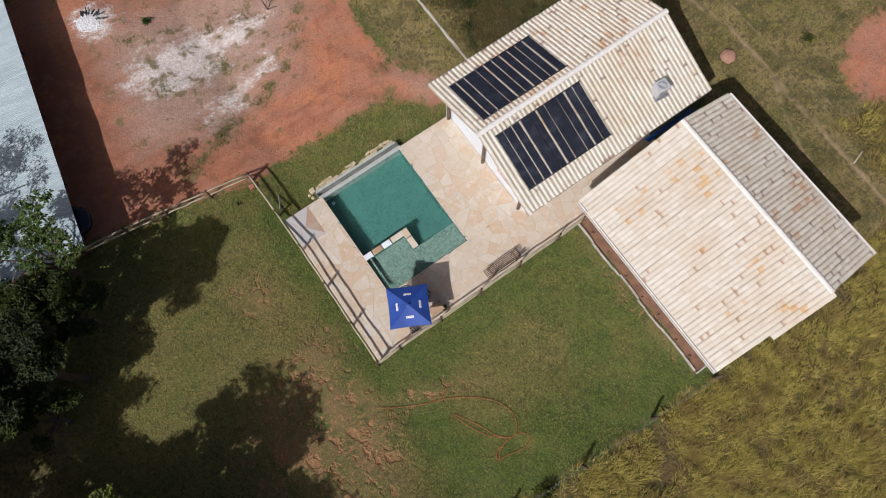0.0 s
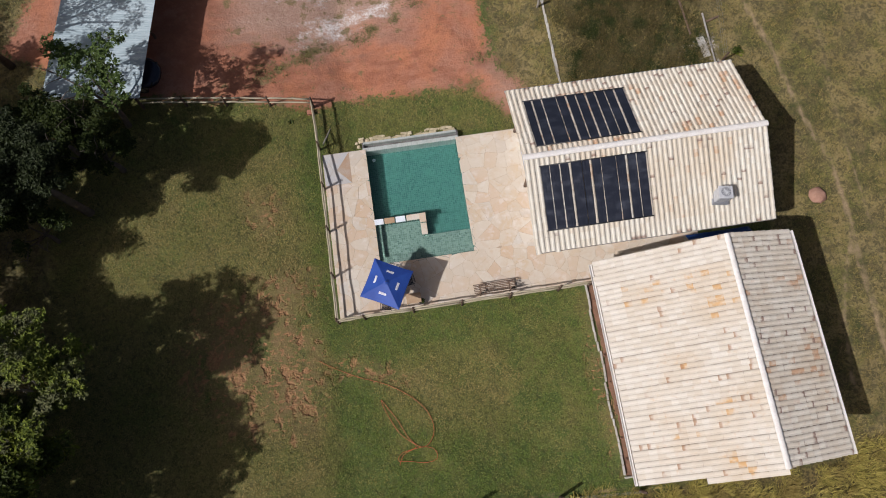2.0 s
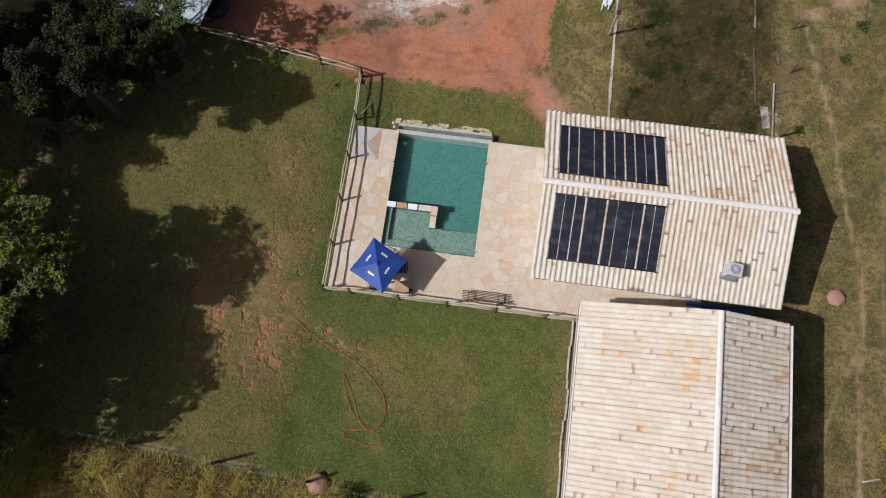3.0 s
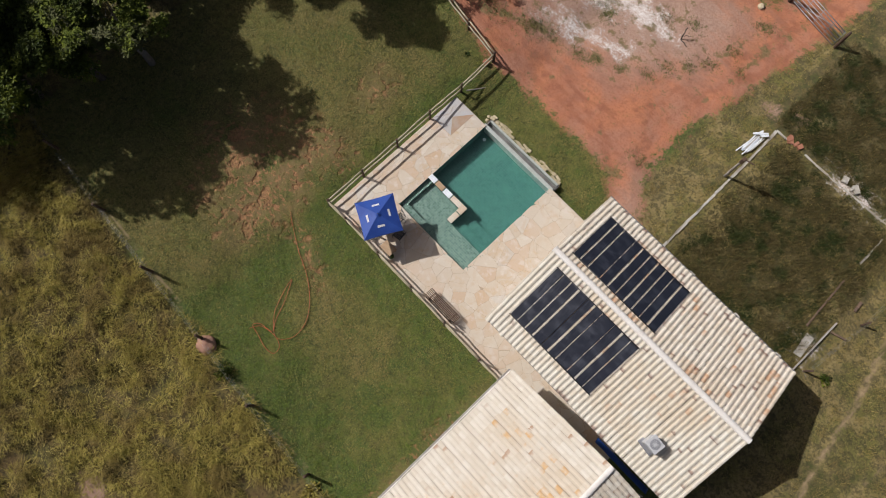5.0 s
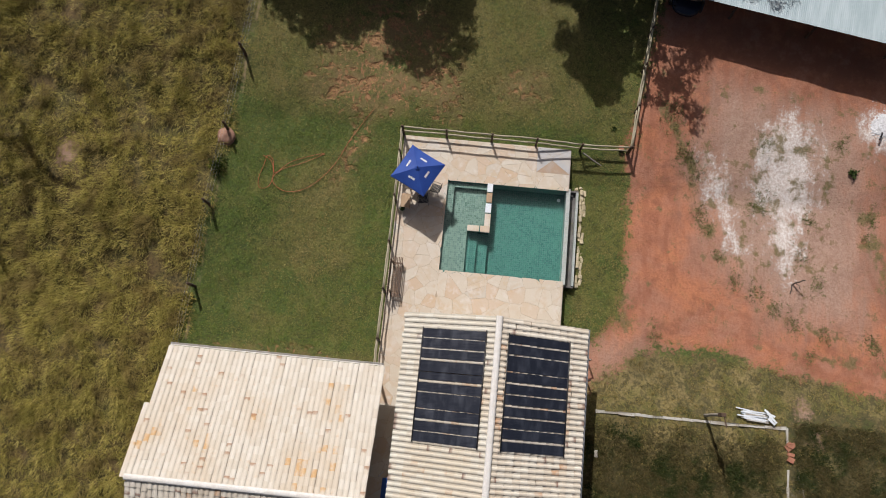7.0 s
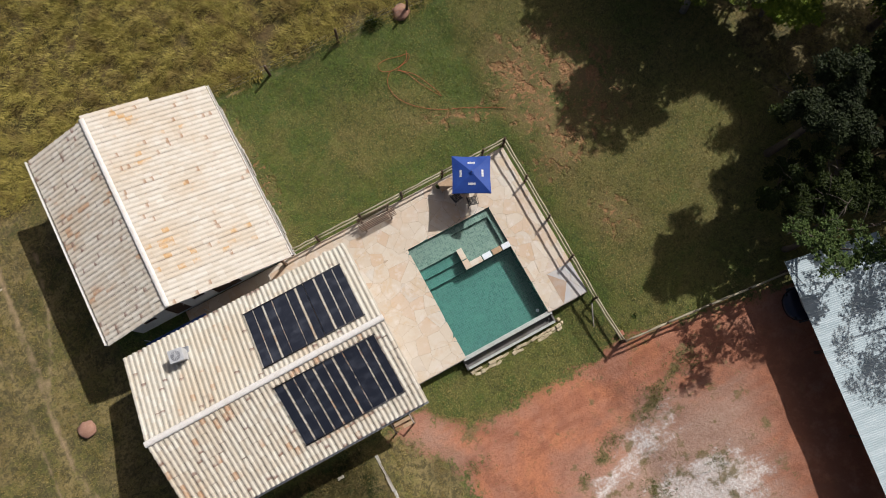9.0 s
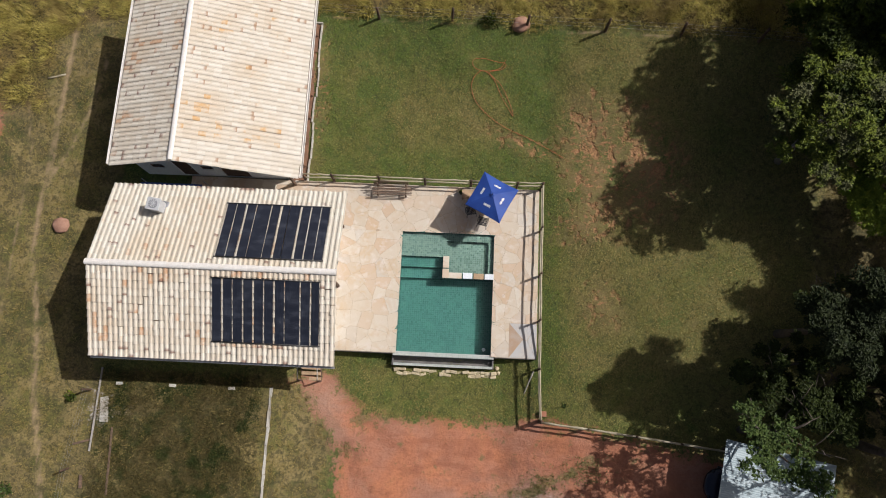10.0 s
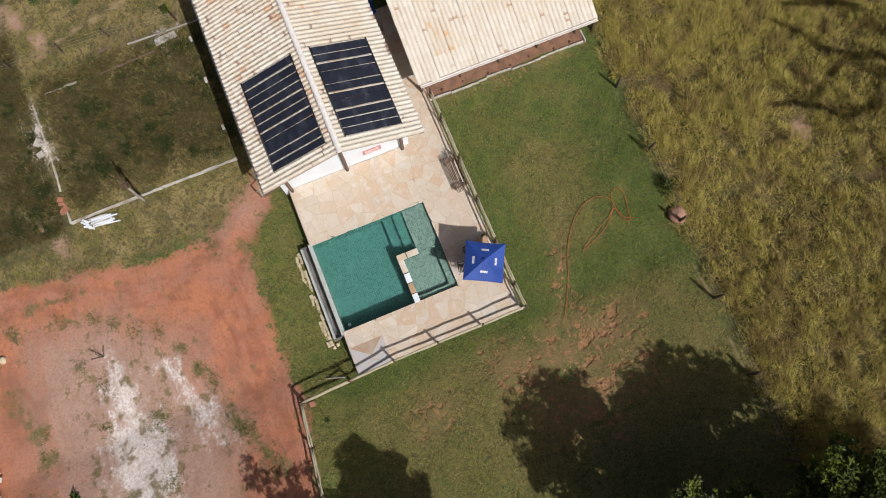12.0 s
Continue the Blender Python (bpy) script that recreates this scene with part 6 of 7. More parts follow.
def lying_timber(name, ax, ay, bx, by, r, material, label, lift=0.05):
    """A beam lying in the grass."""
    bm = bmesh.new()
    d = Vector((bx - ax, by - ay, 0))
    n = 6
    side = Vector((-d.y, d.x, 0)).normalized() * r
    rng = random.Random(int(ax * 100 + ay * 10))
    rows = []
    for k in range(n + 1):
        p = Vector((ax, ay, 0)) + d * (k / n)
        z = gz(p.x, p.y) + lift + rng.uniform(-0.008, 0.008)
        o = side * rng.uniform(0.88, 1.08)
        rows.append([bm.verts.new((p.x + o.x * u, p.y + o.y * u, z + v * r)) for u, v in ((-1, -1), (1, -1), (1, 1), (-1, 1))])
    for p, q in zip(rows, rows[1:]):
        for k in range(4):
            bm.faces.new((p[k], p[(k + 1) % 4], q[(k + 1) % 4], q[k]))
    bm.faces.new(rows[0][::-1])
    bm.faces.new(rows[-1])
    single(name, bm, material, label, "timber")


lying_timber("fallen_timber", 18.94, 7.5, 18.96, 11.45, 0.034, GREY_WOOD, "long silvered timber lying in rough grass", 0.10)
lying_timber("fallen_timber", 19.80, 11.16, 19.04, 10.93, 0.05, DARK_WOOD, "short dark timber lying in rough grass")
lying_timber("fallen_timber", 19.21, 12.55, 19.16, 13.15, 0.06, DARK_WOOD, "short brown timber lying in rough grass")
lying_timber("fallen_timber", 18.04, 10.3, 17.88, 13.4, 0.04, DARK_WOOD, "dark rotten timber half sunken in grass", 0.03)
bm = bmesh.new()
box(bm, -0.20, 0.20, -0.60, 0.60, -0.10, 0.06, 0.02, m=Matrix.Translation((18.56, 9.48, gz(18.56, 9.48))) @ Matrix.Rotation(radians(7), 4, "Z"))
rng_ = random.Random(77)
for v in bm.verts:
    v.co += Vector((rng_.uniform(-0.03, 0.03), rng_.uniform(-0.03, 0.03), rng_.uniform(-0.01, 0.01)))
single("concrete_chunk", bm, WHITE_RUBBLE, "crumbling whitish concrete slab sunken in grass", "concrete")


def loose_block(x, y, turn, seed):
    rng = random.Random(seed)
    bm = bmesh.new()
    m = Matrix.Translation((x, y, gz(x, y))) @ Matrix.Rotation(radians(turn), 4, "Z")
    box(bm, -0.16, 0.16, -0.07, 0.07, -0.06, 0.11, 0.015, m=m)
    for v in bm.verts:
        v.co += Vector([rng.uniform(-0.012, 0.012) for _ in range(3)])
    single("concrete_block", bm, WHITE_RUBBLE, "whitish concrete block lying beside the house", "block")


for i_, (x_, y_, turn_) in enumerate(((12.49, 8.22, 4), (15.38, 8.22, -5), (18.0, 8.22, 4))):
    loose_block(x_, y_, turn_, 60 + i_)


def build_board_stack():
    """Long white boards lying side by side, a little askew, with short offcuts on top."""
    rng = random.Random(55)
    t = thing("board_stack", (10.05, 15.55, gz(10.05, 15.55)), "heap of whitewashed boards and offcuts beside the footing", "boards")
    for i in range(14):
        layer = i // 7
        x, y = 9.84 + (i % 7) * 0.07 + layer * 0.03, 15.55 + rng.uniform(-0.15, 0.15)
        l = rng.uniform(0.9, 1.5)
        m = Matrix.Translation((x, y, gz(x, y) + 0.05 + 0.06 * layer)) @ Matrix.Rotation(radians(90 + rng.uniform(-6, 6) - 4), 4, "Z")
        bm = bmesh.new()
        box(bm, -l / 2, l / 2, -0.03, 0.03, -0.03, 0.03, 0.006, m=m)
        part("board", bm, WHITE_RUBBLE if i % 4 == 1 else WALL, t)
    for i in range(5):
        x, y = 9.85 + 0.1 * i, rng.uniform(15.9, 16.4)
        m = Matrix.Translation((x, y, gz(x, y) + 0.20)) @ Matrix.Rotation(rng.uniform(0, 3), 4, "Z") @ Matrix.Rotation(rng.uniform(-0.2, 0.2), 4, "X")
        bm = bmesh.new()
        box(bm, -0.2, 0.2, -0.05, 0.05, -0.02, 0.02, 0.006, m=m)
        part("offcut", bm, WALL, t)


build_board_stack()


def slab_heap(name, x0, x1, y0, y1, n, label, seed, material):
    rng = random.Random(seed)
    t = thing(name, (x0, y0, gz(x0, y0)), label, "rubble")
    for i in range(n):
        w, d = rng.uniform(0.15, 0.45), rng.uniform(0.12, 0.3)
        x, y = rng.uniform(x0, x1), rng.uniform(y0, y1)
        bm = bmesh.new()
        m = Matrix.Translation((x, y, gz(x, y) + rng.uniform(0.0, 0.12))) @ Matrix.Rotation(rng.uniform(0, 3.1), 4, "Z") @ Matrix.Rotation(rng.uniform(-0.2, 0.2), 4, "X")
        box(bm, -w / 2, w / 2, -d / 2, d / 2, -0.08, 0.08, 0.015, m=m)
        part("slab", bm, material, t)


slab_heap("rubble_heap", 14.6, 15.6, 17.3, 17.5, 4, "few pale slabs lying in rough grass", 57, WHITE_RUBBLE)
slab_heap("brick_rubble", 11.2, 11.9, 17.05, 17.2, 5, "few broken red bricks in grass", 58, RED_CLAY)


def build_pole_lamp():
    """A tall leaning pole with a small lamp box on the footing."""
    rng = random.Random(8)
    z = gz(10.25, 13.25)
    p = thing("yard_pole", (10.25, 13.25, z), "grey leaning pole with a small box on top", "pole")
    bm = bmesh.new()
    log(bm, (10.25, 13.25, z - 0.2), (10.2, 13.1, z + 2.6), 0.07, rng, 0.01, 8)
    part("pole", bm, GREY_WOOD, p, smooth=True)
    bm = bmesh.new()
    box(bm, 10.12, 10.30, 13.0, 13.22, z + 2.25, z + 2.65, 0.02)
    part("meter_box", bm, POST, p)
    bm = bmesh.new()
    tube(bm, [(10.21, 13.15, z + 2.55), (10.75, 13.25, z + 2.62)], 0.03, 8)
    part("arm", bm, POST, p)


build_pole_lamp()


def build_gate():
    """A tubular farm gate, shut across the track between stout posts, with a short rail beside it."""
    rng = random.Random(2)
    a, b = Vector((6.15, 23.61, 0)), Vector((9.41, 23.07, 0))
    z = gz(7.8, 23.3)
    g = thing("farm_gate", (6.15, 23.61, z), "grey tubular metal farm gate shut between dark posts", "gate")
    at = lambda k, h: a.lerp(b, k) + Vector((0, 0, z + h))
    for h in (0.15, 0.42, 0.68, 0.95, 1.22, 1.42):
        bm = bmesh.new()
        tube(bm, [at(0.02, h), at(0.98, h)], 0.022, 8)
        part("bar", bm, GUTTER, g, smooth=True)
    for k in (0.02, 0.26, 0.5, 0.74, 0.98):
        bm = bmesh.new()
        tube(bm, [at(k, 0.13), at(k, 1.44)], 0.026 if k in (0.02, 0.98) else 0.018, 8)
        part("upright", bm, GUTTER, g, smooth=True)
    bm = bmesh.new()
    tube(bm, [at(0.03, 0.17), at(0.97, 1.38)], 0.016, 8)
    part("brace", bm, GUTTER, g, smooth=True)
    for k in (-0.035, 1.035):
        p = a.lerp(b, k)
        bm = bmesh.new()
        log(bm, (p.x, p.y, z - 0.2), (p.x, p.y, z + 1.65), 0.09, rng, 0.01, 8)
        part("post", bm, POST, g, smooth=True)
    for h in (0.5, 1.2):
        bm = bmesh.new()
        log(bm, (6.0, 23.63, z + h), (4.95, 23.55, z + h - 0.1), 0.05, rng, 0.01, 6)
        part("rail", bm, DARK_WOOD, g)
    bm = bmesh.new()
    log(bm, (4.95, 23.55, z - 0.1), (4.95, 23.55, z + 1.25), 0.08, rng, 0.01, 8)
    part("post", bm, POST, g, smooth=True)


build_gate()


def build_slab_row():
    """Broken white plaster slabs, tipped over one another in a long heap along the yard's edge."""
    rng = random.Random(6)
    a, b = Vector((-2.55, 24.0, 0)), Vector((4.95, 23.38, 0))
    t = thing("slab_heap", (a.x, a.y, gz(a.x, a.y)), "long heap of broken white plaster slabs in grass", "rubble")
    d = (b - a).normalized()
    side = Vector((-d.y, d.x, 0))
    turn = math.atan2(d.y, d.x)
    n = 62
    for i in range(n):
        k = (i + rng.uniform(-0.3, 0.3)) / (n - 1)
        wide = 0.20 + 0.13 * smooth01(0.0, 0.2, k) * (0.7 + 0.3 * math.sin(9 * k))
        off = rng.uniform(-1, 1) * wide * (0.9 if i % 2 else 0.35)
        p = a.lerp(b, k) + side * off
        w, l = rng.uniform(0.17, 0.34), rng.uniform(0.20, 0.42)
        z = gz(p.x, p.y) + 0.06 + (0.20 - 0.35 * abs(off)) * rng.uniform(0.5, 1.0)
        m = Matrix.Translation((p.x, p.y, z)) @ Matrix.Rotation(turn + rng.uniform(-0.6, 0.6), 4, "Z") @ Matrix.Rotation(rng.uniform(0.08, 0.45), 4, "Y") @ Matrix.Rotation(-off * rng.uniform(0.4, 1.6), 4, "X")
        rim = [(l * 0.5 * rng.uniform(0.75, 1.0) * math.copysign(min(1.0, abs(1.3 * math.cos(q))), math.cos(q)), w * 0.6 * rng.uniform(0.75, 1.05) * math.copysign(min(1.0, abs(1.3 * math.sin(q))), math.sin(q)))
               for q in (2 * math.pi * (h + rng.uniform(-0.2, 0.2)) / 6 for h in range(6))]
        bm = bmesh.new()
        top = [bm.verts.new(m @ Vector((x, y, 0.018))) for x, y in rim]
        low = [bm.verts.new(m @ Vector((x, y, -0.018))) for x, y in rim]
        bm.faces.new(top)
        bm.faces.new(low[::-1])
        for h in range(6):
            bm.faces.new((top[h], low[h], low[(h + 1) % 6], top[(h + 1) % 6]))
        part("slab", bm, SLAB_WHITE, t)


build_slab_row()


def lump(name, x, y, r, material, label, category, seed, flat=0.5):
    rng = random.Random(seed)
    bm = bmesh.new()
    bmesh.ops.create_icosphere(bm, subdivisions=3, radius=1.0)
    for v in bm.verts:
        k = 1 + 0.22 * noise.noise(v.co * 1.7 + Vector((seed, 0, 0))) + 0.08 * noise.noise(v.co * 5)
        v.co = Vector((v.co.x * r * k, v.co.y * r * k, v.co.z * r * k * flat))
    return single(name, bm, material, label, category, smooth=True, at=pose(x, y, gz(x, y) + 0.25 * r * flat, 0, 0, rng.uniform(0, 360)))


lump("termite_mound", -1.0, -11.2, 0.46, MOUND, "low reddish termite mound beside the wire fence", "mound", 1, 0.7)
lump("termite_mound", 22.2, 0.45, 0.42, MOUND, "low rounded earth mound in pasture", "mound", 2, 0.5)
lump("stone", 5.2, 22.2, 0.2, ROCK, "pale boulder at the yard's edge", "stone", 3, 0.8)
lump("stone", 4.8, 22.9, 0.16, ROCK, "pale boulder at the yard's edge", "stone", 4, 0.8)

bm = bmesh.new()
log(bm, (-1.25, -11.1, gz(-1.2, -11) + 0.12), (-0.85, -11.35, gz(-0.8, -11.3) + 0.30), 0.07, random.Random(1), 0.03, 8)
single("stump", bm, BARK, "dark fallen stump on the termite mound", "stump", smooth=True)
bm = bmesh.new()
log(bm, (23.35, -7.9, gz(23.7, -7.8) + 0.05), (24.25, -7.65, gz(24.2, -7.7) + 0.06), 0.05, random.Random(2), 0.01, 8)
single("fallen_log", bm, POLE, "pale peeled log lying in grass", "log", smooth=True)
bm = bmesh.new()
log(bm, (-2.08, 6.75, gz(-2.2, 7) + 0.45), (-1.62, 8.05, gz(-1, 7.7) + 0.05), 0.035, random.Random(5), 0.01, 8)
single("leaning_pole", bm, GREY_WOOD, "pale pole leaning on the fence", "pole", smooth=True)
bm = bmesh.new()
box(bm, -2.75, -2.5, 8.6, 8.85, gz(-2.6, 8.7), gz(-2.6, 8.7) + 0.2, 0.01)
single("brick_block", bm, RED_CLAY, "single red block beside the corner post", "brick")


def build_tarp():
    """A blue tarpaulin along the gap between the houses."""
    bm = bmesh.new()
    bmesh.ops.create_grid(bm, x_segments=24, y_segments=4, size=0.5)
    for v in bm.verts:
        x, y = 14.3 + (v.co.x + 0.5) * 3.0, -1.20 + v.co.y * 0.28
        v.co = Vector((x, y, 1.9 + 0.05 * noise.noise(Vector((x * 2, y * 3, 0))) - 0.25 * (v.co.y + 0.5)))
    bmesh.ops.solidify(bm, geom=bm.faces[:], thickness=0.006)
    t = thing("tarpaulin_awning", (15.7, -1.3, -0.1), "blue tarpaulin stretched between the houses", "tarpaulin")
    part("sheet", bm, BLUE_TARP, t, smooth=True)
    for x in (14.25, 17.25):
        bm = bmesh.new()
        tube(bm, [(x, -1.5, -0.4), (x, -1.5, 1.95)], 0.025, 8)
        part("pole", bm, GUTTER, t)


build_tarp()

# ---------------------------------------------------------------- trees and shrubs
def build_tree(x, y, height, spread, seed, leaf, label, clumps=46, leaves=120, bark=BARK, size=0.15, squash=0.42, bare=0, low=0.35, star=0):
    """Tapered trunk, forking limbs, and a crown of many small leaves in uneven clumps."""
    rng = random.Random(seed)
    z0 = gz(x, y)
    t = thing("tree", (x, y, z0), label, "tree", "trees by the yard")
    base = Vector((x, y, z0 - 0.15))
    fork = Vector((x + rng.uniform(-0.3, 0.3), y + rng.uniform(-0.3, 0.3), z0 + height * low))
    bm = bmesh.new()
    r0 = 0.017 * height + 0.03
    mid = base.lerp(fork, 0.5) + Vector((rng.uniform(-0.12, 0.12), rng.uniform(-0.12, 0.12), 0))
    tube(bm, [base, mid, fork], [r0 * 1.3, r0, r0 * 0.8], 9)
    part("trunk", bm, bark, t, smooth=True)
    tips = []
    nl = 7
    for i in range(nl):
        a = 2 * math.pi * (i + rng.uniform(-0.35, 0.35)) / nl
        reach = spread * rng.uniform(0.55, 0.95)
        end = Vector((x + reach * math.cos(a), y + reach * math.sin(a), z0 + height * rng.uniform(0.62, 0.95)))
        k1 = fork.lerp(end, 0.4) + Vector((rng.uniform(-0.3, 0.3), rng.uniform(-0.3, 0.3), 0.08 * height))
        bm = bmesh.new()
        tube(bm, [fork - Vector((0, 0, 0.1)), k1, end], [r0 * 0.55, r0 * 0.34, r0 * 0.09], 7)
        for j in range(5):
            s = rng.uniform(0.35, 0.95)
            p = fork.lerp(k1, s / 0.4) if s < 0.4 else k1.lerp(end, (s - 0.4) / 0.6)
            q = p + Vector((rng.uniform(-1, 1), rng.uniform(-1, 1), rng.uniform(-0.1, 0.7))) * spread * 0.34
            m_ = p.lerp(q, 0.5) + Vector((0, 0, 0.12))
            tube(bm, [p, m_, q], [r0 * 0.2, r0 * 0.12, r0 * 0.04], 5)
            tips += [q, m_]
            for _ in range(4 if bare else 0):
                w = q + Vector((rng.uniform(-1, 1), rng.uniform(-1, 1), rng.uniform(-0.2, 0.6))) * spread * 0.2
                tube(bm, [m_, q.lerp(w, 0.4), w], [r0 * 0.08, r0 * 0.05, r0 * 0.02], 4)
        tips += [end, k1.lerp(end, 0.6)]
        part("limb", bm, bark, t, smooth=True)
    if bare == 1:
        return t
    nr = np.random.default_rng(seed)
    cent = []
    for i in range(clumps):
        p = tips[i % len(tips)] if i < len(tips) * 1.2 else None
        if p is None:
            a, e, r = rng.uniform(0, 6.283), rng.uniform(-0.2, 1.4), rng.uniform(0.7, 1.0)
            p = Vector((x + spread * r * math.cos(a) * math.cos(e), y + spread * r * math.sin(a) * math.cos(e), z0 + height * (0.66 + 0.34 * r * math.sin(e))))
        cent.append((*(p + Vector((rng.uniform(-0.2, 0.2), rng.uniform(-0.2, 0.2), rng.uniform(-0.1, 0.25)))), rng.uniform(0.65, 1.3)))
    cent = np.array(cent)
    per = leaves
    n = len(cent) * per
    c = np.repeat(cent, per, 0)
    d = nr.normal(0, 1, (n, 3))
    d /= np.linalg.norm(d, axis=1, keepdims=True)
    rad = c[:, 3:4] * (0.16 * spread) * nr.uniform(0.25, 1.15, (n, 1)) ** 0.6
    p = c[:, :3] + d * rad * np.array([1, 1, squash + 0.25])
    # each leaf a bent pair of triangles; star: the leaves spring in whorls from the twigs' ends
    ax = nr.normal(0, 1, (n, 3)) * np.array([1, 1, 0.5]) + d * 0.6
    if star:
        ax = nr.normal(0, 1, (n, 3)) * np.array([1, 1, 0.28]) + np.array([0, 0, 0.2])
    ax /= np.linalg.norm(ax, axis=1, keepdims=True)
    if star:
        p = np.repeat(p[::star], star, 0)[:n] + ax * size * 0.55
    up = nr.normal(0, 0.5, (n, 3)) + np.array([0, 0, 1.0])
    sd = np.cross(ax, up)
    sd /= np.maximum(np.linalg.norm(sd, axis=1, keepdims=True), 1e-6)
    ln = size * nr.uniform(0.6, 1.35, (n, 1))
    a_, b_ = p - ax * ln * 0.5, p + ax * ln * 0.5 - np.array([0, 0, 0.25]) * ln
    l_, r_ = p + sd * ln * 0.26, p - sd * ln * 0.26
    verts = np.stack([a_, l_, b_, r_], 1).reshape(-1, 3)
    f = np.arange(n)[:, None] * 4
    faces = np.concatenate([f + np.array([[0, 1, 2]]), f + np.array([[0, 2, 3]])], 0)
    me = bpy.data.meshes.new("crown")
    me.from_pydata(verts.tolist(), [], faces.tolist())
    me.materials.append(leaf)
    ob = new("crown", me)
    hang(ob, t)
    return t


build_tree(-13.95, -4.1, 7.5, 2.8, 101, LEAF_OLIVE, "olive green tree with a twiggy rounded crown", 135, 240, GREY_BARK, size=0.155, bare=4, star=7)
build_tree(-13.45, 4.5, 8.0, 2.2, 102, LEAF_GREY, "dark grey-green tree with a thin feathery crown", 95, 180, BARK, low=0.5)
build_tree(-11.65, 9.0, 6.0, 2.5, 103, LEAF_BRIGHT, "young bright green tree leaning over the carport roof", 40, 112, BARK, 0.15, star=7)
build_tree(-15.95, -9.2, 6.2, 3.8, 104, LEAF_DARK, "broad dark green tree at the pasture edge", 150, 260, size=0.20, star=7)
# mostly out of view, placed so that its crown shades the lawn's far end
build_tree(-21.80, 1.4, 8.2, 3.8, 105, LEAF_DARK, "tall dark green tree behind the lawn, added to shade it", 150, 230, size=0.18)
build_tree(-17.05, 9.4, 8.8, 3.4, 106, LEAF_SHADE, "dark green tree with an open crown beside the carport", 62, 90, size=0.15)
build_tree(-21.60, -13.3, 8.0, 4.2, 107, LEAF_DARK, "broad dark green tree in the pasture", 140, 300, size=0.19)
# mostly out of view, set where its shadow darkens the grove's edge
grove = build_tree(-20.10, -5.4, 8.6, 4.0, 108, LEAF_DARK, "tall dark green tree in the grove", 130, 210, size=0.19)
build_tree(-21.15, 4.8, 8.2, 4.2, 109, LEAF_DARK, "tall dark green tree in the grove", 130, 200, size=0.19)
build_tree(-14.85, -6.4, 6.4, 2.8, 111, LEAF_DARK, "dense dark green tree in the grove", 100, 200, size=0.17)
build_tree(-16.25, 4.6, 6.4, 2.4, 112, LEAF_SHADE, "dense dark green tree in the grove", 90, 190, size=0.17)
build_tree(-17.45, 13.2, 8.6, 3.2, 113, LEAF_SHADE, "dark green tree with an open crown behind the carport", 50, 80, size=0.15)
build_tree(-21.15, -10.5, 10.0, 4.6, 115, LEAF_DARK, "very tall dark tree in the grove", 150, 200, size=0.19)
build_tree(-17.30, -1.9, 4.0, 2.3, 116, LEAF_LIME, "lime green leafy tree at the grove's edge", 105, 200, size=0.19, star=7)
# added understory tree: its crown and shadow darken the gap by the carport
build_tree(-15.55, 7.2, 5.0, 2.0, 117, LEAF_SHADE, "low bushy dark tree added for shade beside the carport", 70, 150, size=0.15)
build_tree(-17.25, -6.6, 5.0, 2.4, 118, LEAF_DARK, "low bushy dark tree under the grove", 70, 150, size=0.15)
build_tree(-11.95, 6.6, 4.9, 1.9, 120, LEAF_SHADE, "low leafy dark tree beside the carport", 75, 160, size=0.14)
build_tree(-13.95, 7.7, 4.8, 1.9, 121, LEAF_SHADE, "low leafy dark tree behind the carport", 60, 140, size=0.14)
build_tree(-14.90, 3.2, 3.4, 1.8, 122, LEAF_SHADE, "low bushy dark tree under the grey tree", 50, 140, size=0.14)


